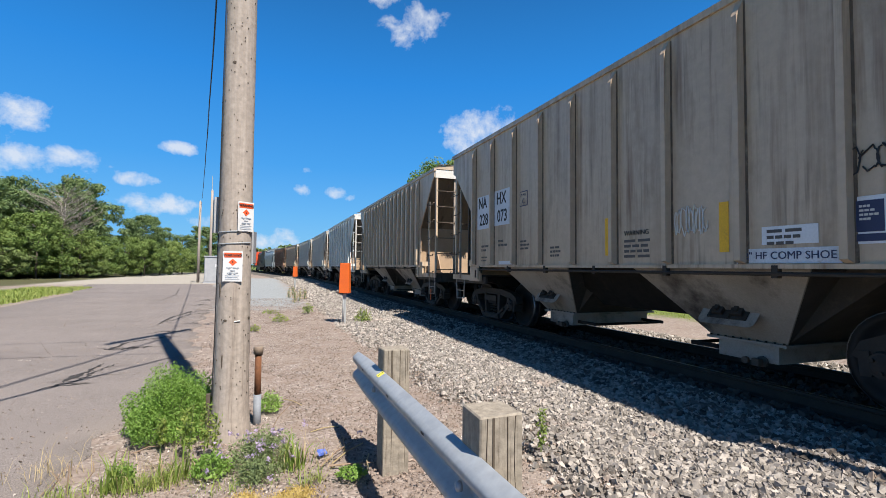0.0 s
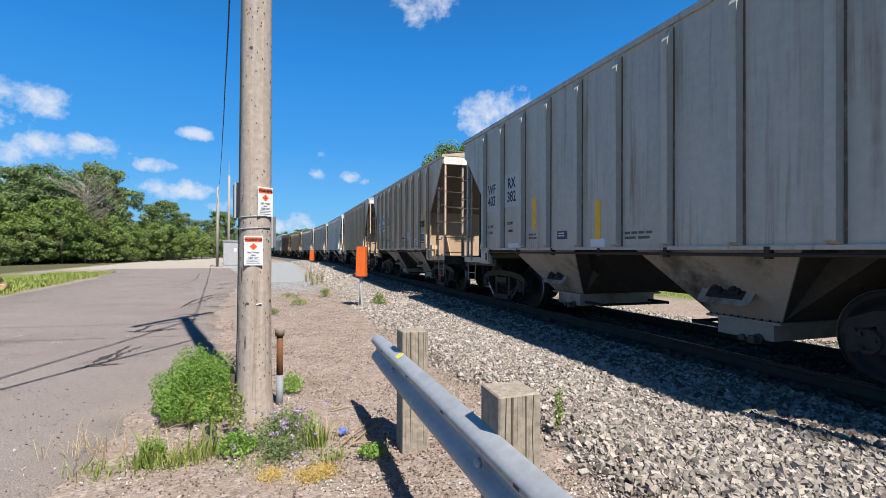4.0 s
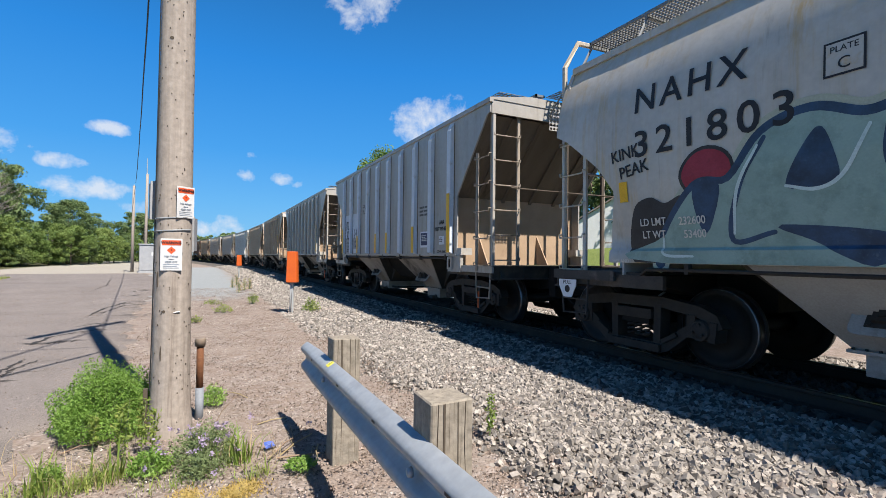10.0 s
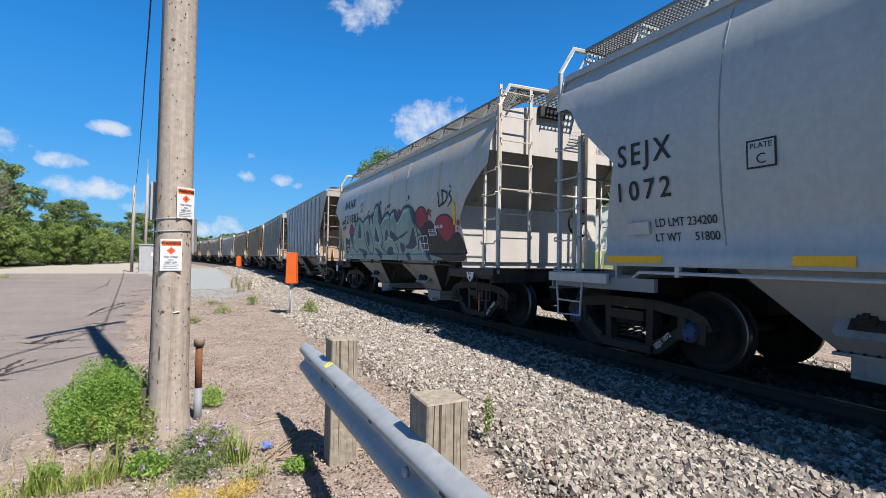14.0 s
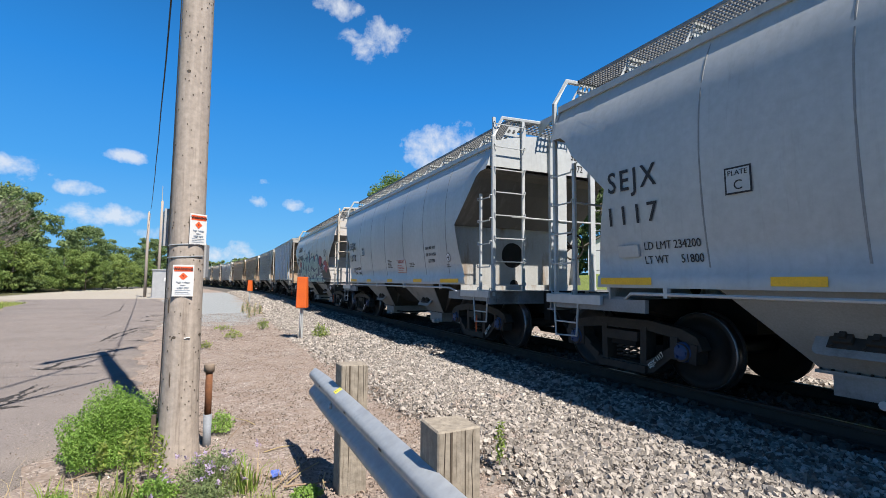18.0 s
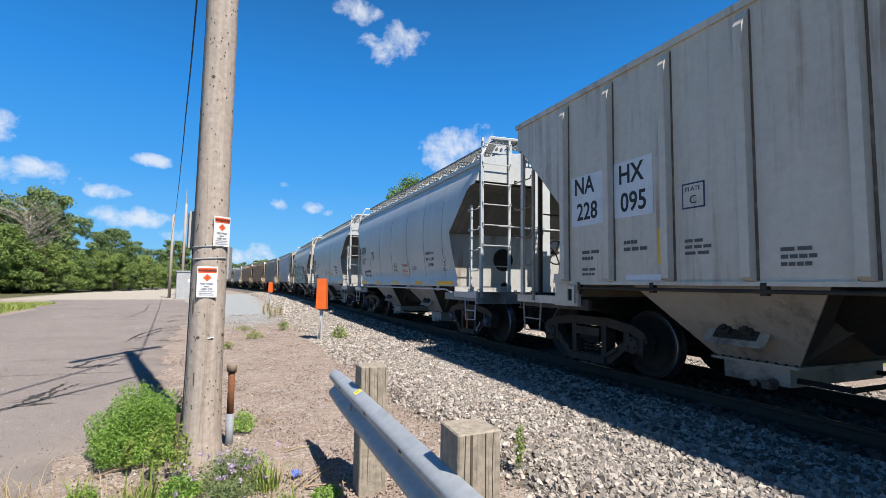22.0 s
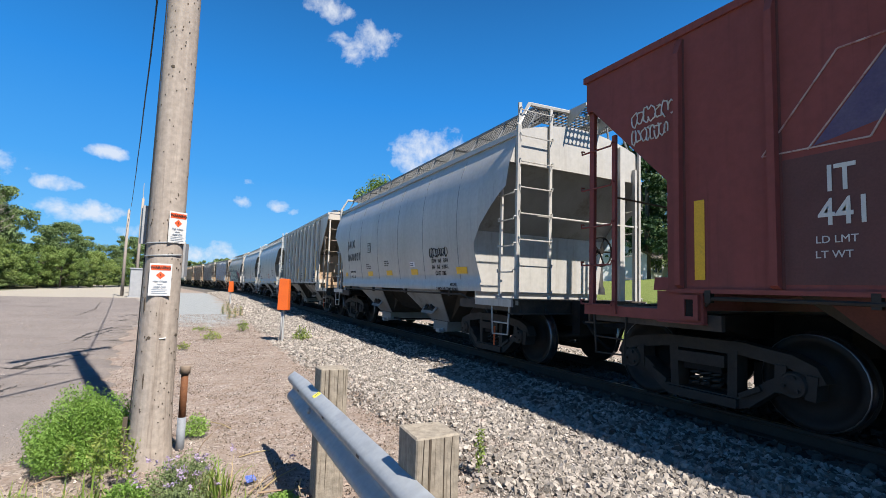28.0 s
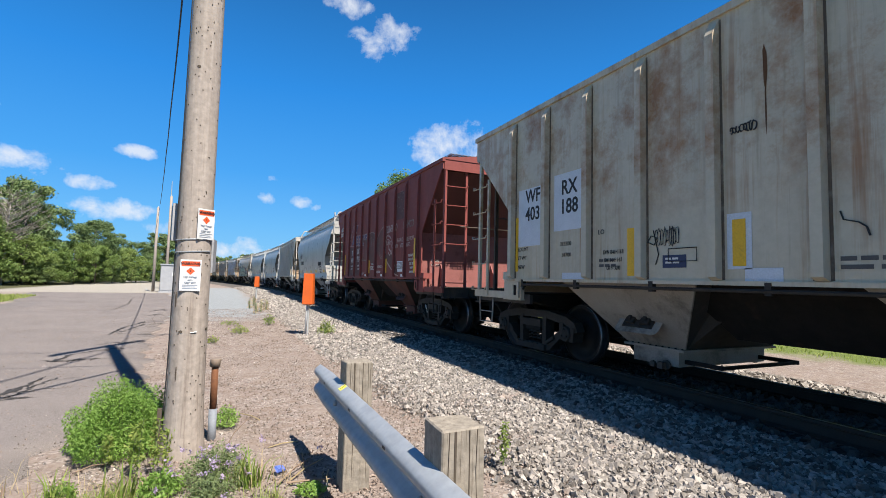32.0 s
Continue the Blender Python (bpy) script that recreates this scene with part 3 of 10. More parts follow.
def gate_shaft_build(bm):
    """The shaft that winds the slide, with a squared socket at each end."""
    tube(bm, [(-0.98, -0.20, 0.25), (0.98, -0.20, 0.25)], 0.028, 8)
    for s in (-1, 1):
        lathe(bm, [(s * 0.86, 0.06), (s * 0.89, 0.06)], 12, 0, (0, -0.20, 0.25))
        a, b = sorted((s * 0.93, s * 0.99))
        box(bm, (a, -0.24, 0.21), (b, -0.16, 0.29))
        lathe(bm, [(s * 0.93, 0.04), (s * 0.97, 0.04)], 8, 0, (0, -0.06, 0.25))


def hatch_door_build(s):
    """A vibrator bracket on the face of a bay: two ribbed shoes on a pad."""
    def build(bm):
        box(bm, (-0.24, -0.018, -0.11), (0.24, -0.006, 0.11))
        for x in (-0.12, 0.12):
            box(bm, (x - 0.07, -0.06, -0.07), (x + 0.07, -0.018, 0.07))
            box(bm, (x - 0.025, -0.085, -0.04), (x + 0.025, -0.06, 0.05))
            for q in (-1, 1):
                lathe(bm, [(-0.03, 0.016), (-0.018, 0.018)], 6, 1, (x + q * 0.09, 0, q * 0.085))
    return build


def bracket_plate_build(bm):
    """The rounded plate behind a vibrator bracket."""
    ring = []
    for cx, cz, a0 in ((0.28, 0.12, 0), (-0.28, 0.12, 90), (-0.28, -0.12, 180), (0.28, -0.12, 270)):
        ring += [(cx + 0.07 * math.cos(radians(a0 + k * 30)), cz + 0.07 * math.sin(radians(a0 + k * 30))) for k in range(4)]
    prism(bm, ring, 1, -0.006, -0.001)


def stile_build(z0, z1):
    def build(bm):
        box(bm, (-0.028, -0.018, z0), (0.028, 0.018, z1))
    return build


def rung_build(width):
    """A rung of bent round bar, standing off from the stiles."""
    def build(bm):
        tube(bm, [(-0.01, -0.015, 0.045), (-0.01, -0.06, 0.045), (0.0, -0.065, 0.0), (width, -0.065, 0.0), (width + 0.01, -0.06, 0.045), (width + 0.01, -0.015, 0.045)], 0.012, 5)
    return build


def ladder(name, car, z0, z1, width, n, iron, at, rungs=None, lone=0):
    """A stile that carries the other stile and the rungs; a lone stile's rungs reach to the corner post."""
    if lone > 0:
        at = at @ pose(width, 0, 0)
    ld = part(name, ("stile", z0, z1), stile_build(z0, z1), iron, car, at=at)
    if not lone:
        part("stile", ("stile", z0, z1), stile_build(z0, z1), iron, ld, at=pose(width, 0, 0))
    for i in range(n):
        part("rung", ("rung", width), rung_build(width), rungs or iron, ld, at=pose(-width if lone > 0 else 0, 0, z0 + 0.10 + (z1 - z0 - 0.24) * i / (n - 1)))
    return ld


def post_build(w, d, z0, z1):
    def build(bm):
        box(bm, (-w / 2, -d / 2, z0), (w / 2, d / 2, z1))
    return build


def center_sill_build(bm):
    box(bm, (-0.25, -3.3, 0.95), (0.25, 3.3, 1.25))


def draft_sill_build(s):
    def build(bm):
        box(bm, (-0.28, min(s * 3.302, s * 5.95), 0.66), (0.28, max(s * 3.302, s * 5.95), 1.06))
        box(bm, (-0.42, min(s * 5.78, s * 5.96), 0.55), (0.42, max(s * 5.78, s * 5.96), 1.1))
    return build


def saddle_build(bm):
    hexa(bm, [(-0.7, -0.9, 0.66), (0.7, -0.9, 0.66), (0.7, 0.9, 0.66), (-0.7, 0.9, 0.66)], [(-1.2, -1.3, 1.28), (1.2, -1.3, 1.28), (1.2, 1.3, 1.28), (-1.2, 1.3, 1.28)])


def end_deck_build(s):
    """The tread plate over the end, with its long bearers."""
    def build(bm):
        lo, hi = sorted((s * 4.1, s * 5.55))
        box(bm, (-1.46, lo, 1.055), (1.46, hi, 1.085))
        for x in (-1.49, 1.43):
            box(bm, (x, sorted((s * 3.84, s * 5.5))[0], 0.90), (x + 0.06, sorted((s * 3.84, s * 5.5))[1], 1.055))
    return build


def end_sill_build(s):
    """The channel across the end: web, two flanges and its ribs."""
    def build(bm):
        lo, hi = sorted((s * 5.56, s * 5.58))
        box(bm, (-1.52, lo, 0.86), (1.52, hi, 1.09))
        for z in (0.85, 1.075):
            a, b = sorted((s * 5.50, s * 5.64))
            box(bm, (-1.52, a, z), (1.52, b, z + 0.022))
        for x in (-1.35, -0.85, 0.85, 1.35):
            prism(bm, [(s * 5.582, 0.873), (s * 5.636, 0.873), (s * 5.582, 1.072)], 0, x - 0.01, x + 0.01)
    return build


def bolster_arm_build(s):
    """The body bolster that reaches out over the truck."""
    def build(bm):
        lo, hi = sorted((s * 4.02, s * 4.40))
        prism(bm, [(-1.45, 1.05), (-1.45, 0.97), (-0.6, 0.80), (0.6, 0.80), (1.45, 0.97), (1.45, 1.05)], 1, lo, hi)
    return build


def coupler_build(s):
    def build(bm):
        tube(bm, [(0, s * 5.9, 0.84), (0, s * 6.22, 0.84)], 0.085, 8)
        box(bm, (-0.16, min(s * 6.2, s * 6.45), 0.70), (0.13, max(s * 6.2, s * 6.45), 0.98))
        box(bm, (0.05, min(s * 6.3, s * 6.52), 0.72), (0.16, max(s * 6.3, s * 6.52), 0.96))
    return build


def hose_build(s):
    def build(bm):
        pts = [(-0.35, s * 5.95, 0.75), (-0.36, s * 6.08, 0.72), (-0.30, s * 6.22, 0.50), (-0.2, s * 6.36, 0.36), (-0.1, s * 6.44, 0.40)]
        tube(bm, pts, 0.026, 7)
    return build


def stirrup_build(bm):
    tube(bm, [(0, -0.26, 1.02), (0, -0.22, 0.52), (0, 0.22, 0.50), (0, 0.26, 1.02)], 0.016, 6)
    tube(bm, [(0, -0.24, 0.70), (0, 0.24, 0.70)], 0.012, 6)


def brake_wheel_build(bm):
    n = 20
    ring = [(0.27 * math.cos(2 * math.pi * k / n), 0, 0.27 * math.sin(2 * math.pi * k / n)) for k in range(n + 1)]
    tube(bm, ring, 0.018, 6, cap=False)
    for k in range(5):
        a = 2 * math.pi * k / 5
        tube(bm, [(0, 0.03, 0), (0.26 * math.cos(a), 0, 0.26 * math.sin(a))], 0.016, 5)
    lathe(bm, [(-0.03, 0.05), (0.14, 0.05)], 10, 1)


def brake_gear_build(bm):
    box(bm, (-0.16, -4.60, 1.95), (0.16, -4.40, 2.2))
    tube(bm, [(0.0, -4.75, 1.3), (0.0, -4.75, 2.1)], 0.03, 6)


def cylinder_build(bm):
    lathe(bm, [(-0.22, 0.06), (-0.2, 0.12), (0.18, 0.12), (0.2, 0.10), (0.26, 0.04)], 14, 0)
    tube(bm, [(0.2, 0, 0), (0.5, 0, 0)], 0.02, 6)
    box(bm, (-0.25, -0.06, -0.22), (0.25, 0.1, -0.12))
    tube(bm, [(-0.2, 0, -0.1), (-0.42, 0.02, -0.15), (-0.44, 0.02, -0.5), (-0.3, 0.02, -0.6)], 0.018, 6)


def grating_build(x0, x1, y0, y1, z, pitch=0.12, w=0.012):
    """An open walkway panel: border bars and a lattice of strips."""
    def build(bm):
        for a, b in (((x0, y0), (x1, y0 + 0.03)), ((x0, y1 - 0.03), (x1, y1)), ((x0, y0), (x0 + 0.03, y1)), ((x1 - 0.03, y0), (x1, y1))):
            box(bm, (a[0], a[1], z), (b[0], b[1], z + 0.04))
        y = y0 + pitch
        while y < y1 - 0.04:
            box(bm, (x0 + 0.02, y - w, z + 0.01), (x1 - 0.02, y + w, z + 0.032))
            y += pitch
        n = max(2, round((x1 - x0) / (pitch * 0.95)))
        for i in range(1, n):
            x = x0 + (x1 - x0) * i / n
            box(bm, (x - w, y0 + 0.02, z + 0.012), (x + w, y1 - 0.02, z + 0.034))
    return build


def perforated(bm, size, cells, hole, put, thick=0.008):
    """One sheet pierced by a grid of holes; put(u, v, w) sets its points in place."""
    (w, h), (nu, nv) = size, cells
    du, dv = w / nu, h / nv
    square = [(-1, -1), (0, -1), (1, -1), (1, 0), (1, 1), (0, 1), (-1, 1), (-1, 0)]
    for i in range(nu):
        for j in range(nv):
            cu, cv = (i + 0.5) * du, (j + 0.5) * dv
            for lift in (0.0, thick):
                out = [bm.verts.new(put(cu + a * du / 2, cv + b * dv / 2, lift)) for a, b in square]
                ins = [bm.verts.new(put(cu + a * du / 2 * hole / max(1.0, math.hypot(a, b)), cv + b * dv / 2 * hole / max(1.0, math.hypot(a, b)), lift)) for a, b in square]
                for k in range(8):
                    bm.faces.new((out[k], out[(k + 1) % 8], ins[(k + 1) % 8], ins[k]))
    bmesh.ops.remove_doubles(bm, verts=bm.verts, dist=0.0005)
    rim = [(0, 0), (w, 0), (w, h), (0, h)]
    for (a, b), (c, d) in zip(rim, rim[1:] + rim[:1]):
        bm.faces.new([bm.verts.new(put(*p)) for p in ((a, b, 0), (c, d, 0), (c, d, thick), (a, b, thick))])
    bmesh.ops.remove_doubles(bm, verts=bm.verts, dist=0.0005)


def tread_plate_build(x0, x1, y0, y1, z, pitch=0.085):
    """A small pierced platform with a turned-down edge."""
    def build(bm):
        perforated(bm, (x1 - x0, y1 - y0), (max(2, round((x1 - x0) / pitch)), max(2, round((y1 - y0) / pitch))), 0.78, lambda u, v, w: (x0 + u, y0 + v, z + 0.026 + w))
    return build


def jack_pad_build(s):
    """The deep plate under the side's end, with its foot flange."""
    def build(bm):
        lo, hi = sorted((s * 3.97, s * 4.50))
        box(bm, (-0.04, lo, 0.97), (0.02, hi, 1.288))
        box(bm, (-0.055, lo, 0.955), (0.03, hi, 0.97))
    return build


def jack_eye_build(s):
    """A raised frame of four bars round the lifting hole."""
    def build(bm):
        lo, hi = sorted((s * 4.00, s * 4.20))
        for a, b in (((lo, 1.00), (lo + 0.05, 1.25)), ((hi - 0.055, 1.00), (hi, 1.25)), ((lo + 0.05, 1.00), (hi - 0.055, 1.035)), ((lo + 0.05, 1.205), (hi - 0.055, 1.25))):
            box(bm, (-0.085, a[0], a[1]), (-0.04, b[0], b[1]))
    return build


def underframe(car, body, chute, pale=False, hub=None):
    part("center_sill", "center_sill", center_sill_build, BLACK, car)
    part("saddle_plate", "saddle", saddle_build, BLACK, car)
    for s in (-1, 1):
        part("draft_sill", ("draft_sill", s), draft_sill_build(s), BLACK, car)
    for yc in (-1.74, 1.92):
        h = part("hopper_bay", ("hopper", yc), hopper_build(yc, 1.5), CHUTE_DARK, car, "grimy sloped discharge bay with the underside's shade painted in")
        for s in (-1, 1):
            part("bay_face", ("bay_face", yc, s), bay_face_build(yc, 1.5, s), chute, h, "stained sloping face")
        part("gate", "gate", gate_build, chute, h, at=pose(0, yc, 0, 0, 0, 180 if yc > 0 else 0))
        part("slide_rail", "slide_rail", slide_rail_build, BLACK, h, at=pose(0, yc, 0, 0, 0, 180 if yc > 0 else 0))
        part("gate_bolts", "gate_bolts", gate_bolts_build, STEEL_DARK, h, at=pose(0, yc, 0))
        part("gate_shaft", "gate_shaft", gate_shaft_build, GREY_VALVE if pale else POST_IRON, h, at=pose(0, yc, 0))
        for s in (-1, 1):
            tilt = math.degrees(math.atan2(0.80, 1.02))
            m = pose(s * 1.10, yc, 0.79, 0, 0, -90 * -s) @ pose(0, 0, 0, -tilt if s < 0 else -tilt, 0, 0)
            part("vibrator_bracket", ("vib", s), hatch_door_build(s), STEEL_DARK, h, at=m)
            if s < 0:
                part("bracket_plate", "bracket_plate", bracket_plate_build, chute, h, at=m)
                part("small_print", "bay_print", lambda bm: [box(bm, (-0.28, -0.006, z), (0.28 - 0.05 * i, -0.002, z + 0.028)) for i, z in enumerate((0.24, 0.30, 0.36))] + [box(bm, (-0.09, -0.006, 0.42), (0.09, -0.002, 0.50))], FAINT_INK, h, at=m)
    for s in (-1, 1):
        part("end_deck", ("end_deck", s), end_deck_build(s), SLOPE_GREY if hub else END_IRON, car)
        part("end_sill", ("end_sill", s), end_sill_build(s), SLOPE_GREY if hub else END_IRON, car, "grimy steel end sill")
        part("body_bolster", ("body_bolster", s), bolster_arm_build(s), BLACK, car)
        for q in (-1, 1):
            part("side_channel", ("channel", s), lambda bm, s=s: box(bm, (-0.02, min(s * 4.5, s * 5.62), 0.97), (0.02, max(s * 4.5, s * 5.62), 1.09)), body, car, at=pose(q * 1.53, 0, 0))
        for q in () if pale else (-1, 1):
            pad = part("jacking_pad", ("jack_pad", s), jack_pad_build(s), body, car, at=pose(q * 1.53, 0, 0, 0, 0, 0) if q < 0 else pose(1.53, 0, 0) @ Matrix.Scale(-1, 4, (1, 0, 0)))
            part("lifting_eye", ("jack_eye", s), jack_eye_build(s), body, pad)
            part("lifting_hole", ("jack_hole", s), lambda bm, s=s: box(bm, (-0.072, min(s * 4.05, s * 4.14), 1.035), (-0.066, max(s * 4.05, s * 4.14), 1.205)), BLACK, pad)
            part("pad_block", ("jack_block", s), lambda bm, s=s: hexa(bm, [(-0.05, s * 4.24, 1.292), (0.20, s * 4.24, 1.292), (0.20, s * 4.54, 1.292), (-0.05, s * 4.54, 1.292)], [(-0.04, s * 4.25, 1.43), (0.20, s * 4.25, 1.43), (0.20, s * 4.53, 1.43), (-0.04, s * 4.53, 1.43)]), body, pad)
        part("coupler", ("coupler", s), coupler_build(s), BLACK, car)
        part("air_hose", ("hose", s), hose_build(s), BLACK, car)
        truck(car, 0.13 + s * (4.45 if pale else 4.20), hub)
    for x in (-1.5, 1.5):
        for s in (-1, 1):
            part("stirrup", "stirrup", stirrup_build, body if pale else STEEL_DARK if body is PAINT["red"] else IRONWORK, car, at=pose(x, s * 5.24, 0))
    if body is PAINT["red"]:
        return
    part("release_rod", "release_rod", lambda bm: tube(bm, [(-1.46, -5.02, 0.62), (-1.47, -5.03, 0.30)], 0.016, 6), ORANGE_ROD, car, "thin orange rod")


def sill_pipe_build(bm):
    for s in (-1, 1):
        tube(bm, [(s * (HALF - 0.15), -4.15, SILL - 0.26), (s * (HALF + 0.02), -3.85, SILL - 0.08), (s * (HALF + 0.02), 3.85, SILL - 0.08), (s * (HALF - 0.15), 4.15, SILL - 0.26)], 0.02, 6)
        for k in range(-3, 4):
            box(bm, (s * HALF - 0.03, k * 1.3 - 0.03, SILL - 0.12), (s * HALF + 0.03, k * 1.3 + 0.03, SILL))


def sill_beam_build(bm):
    for s in (-1, 1):
        box(bm, (min(s * 1.42, s * (HALF + 0.025)), -SILL_L, SILL - 0.03), (max(s * 1.42, s * (HALF + 0.025)), SILL_L, SILL + 0.012))


def hatch_build(bm):
    box(bm, (-0.38, -4.9, EAVE + 0.14), (0.38, 4.9, EAVE + 0.20))
    for k in range(-5, 6):
        box(bm, (-0.42, k * 0.9 - 0.04, EAVE + 0.18), (0.42, k * 0.9 + 0.04, EAVE + 0.25))


def side_at(y, z, half=HALF, lift=0.006):
    """The pose of something on the near side; on curved sides it leans with them."""
    if abs(half - HALF) < 1e-9 or half > 1.63:
        return pose(-half - lift, y, z, 90, 0, -90)
    lean = math.degrees(math.atan2(curve_half(z + 0.12) - curve_half(z - 0.12), 0.24)) if z > 1.45 else 0.0
    return pose(-curve_half(z) - lift - 0.004, y, z, 90, 0, -90) @ pose(0, 0, 0, lean)


def plate(car, y, z, w, h, material, name="decal", half=HALF, lift=0.003, label=""):
    m = side_at(y, z, half, lift)
    return part(name, ("plate", w, h), lambda bm: box(bm, (-w / 2, -h / 2, 0), (w / 2, h / 2, 0.002)), material, car, label, m)


def lines(car, y, z, w, rows, material, half=HALF, size=0.035, lift=0.004, name="small_print"):
    """Rows of print too small to read, as bars."""
    material = FAINT_INK if material is INK else material
    rnd = random.Random(int(abs(y) * 1000 + z * 77 + rows))
    spec = [(r, rnd.uniform(0.55, 1.0), rnd.randint(2, 4)) for r in range(rows)]

    def build(bm):
        for r, u, words in spec:
            x, zz = -w / 2, -r * size * 1.9
            for k in range(words):
                ww = w * u / words * 0.82
                box(bm, (x, zz - size / 2, 0), (x + ww, zz + size / 2, 0.001))
                x += w * u / words
    return part(name, None, build, material, car, at=side_at(y, z, half, lift))


def flat_car(label, paint, ribs, rib_paint=None, end=END_TAN, chute=CHUTE, rib_wide=0.11, deep=0.095, platform=True, hub=None, rear_lip=3.81):
    """A flat-sided two-bay covered hopper with outside ribs."""
    car = thing("hopper_car", label, "railway car", "cars of the train")
    p = PAINT[paint]
    for s in (-1, 1):
        lip = rear_lip if s < 0 else 3.60
        part("side", ("flat_side", s, rear_lip), flat_side_build(s, rear_lip), p, car)
        for k in range(ribs):
            y = -4.13 + 8.33 * k / (ribs - 1)
            part("rib", ("rib", deep, rib_wide), rib_build(deep, rib_wide), rib_paint or p, car, at=pose(s * HALF, y, 0, 0, 0, 0 if s < 0 else 180))
            if s < 0:
                part("weld_seam", ("bead", rib_wide), bead_build(rib_wide), RED_GRIME if paint == "red" else SEAM_GRIME, car, at=pose(-HALF, y, 0))
        part("slope_sheet", ("slope", s, lip), slope_build(HALF - 0.03, s * WALL_L, 2.46, s * (ROOF_L - 0.1), lip), RED_SLOPE if paint == "red" else UNDER, car, "grimy sloping end sheet with its shade painted in")
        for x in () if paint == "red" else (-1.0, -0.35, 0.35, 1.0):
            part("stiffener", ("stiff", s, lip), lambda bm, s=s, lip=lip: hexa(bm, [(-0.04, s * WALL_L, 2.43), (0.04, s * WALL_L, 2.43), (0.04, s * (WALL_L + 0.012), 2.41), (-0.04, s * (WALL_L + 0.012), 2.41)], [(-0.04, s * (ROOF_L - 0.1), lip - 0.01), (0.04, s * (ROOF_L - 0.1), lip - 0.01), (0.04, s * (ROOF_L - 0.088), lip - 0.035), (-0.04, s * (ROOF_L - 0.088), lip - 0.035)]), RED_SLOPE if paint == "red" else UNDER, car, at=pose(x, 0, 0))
        part("end_wall", ("bulk", s), bulkhead_build(HALF - 0.03, s * WALL_L - 0.015, 1.09, 2.47), end, car, "beige dust-coated end wall")
        part("end_panel", ("end_panel", s, lip), lambda bm, s=s, lip=lip: box(bm, (-HALF + 0.03, s * ROOF_L - 0.02, lip), (HALF - 0.03, s * ROOF_L + 0.02, EAVE)), PAINT["white"] if paint == "tan" else p, car)
    part("roof", "flat_roof", flat_roof_build, p, car)
    part("roof_hatch", "roof_hatch", hatch_build, p, car)
    part("side_sill", "sill_beam", sill_beam_build, p, car)
    part("brake_pipe", "sill_pipe", sill_pipe_build, STEEL_DARK, car)
    rear_end(car, p, end, EAVE, HALF, ROOF_L, platform, p if paint in ("red", "white", "rusty") else IRONWORK)
    underframe(car, p, chute, hub=hub)
    return car


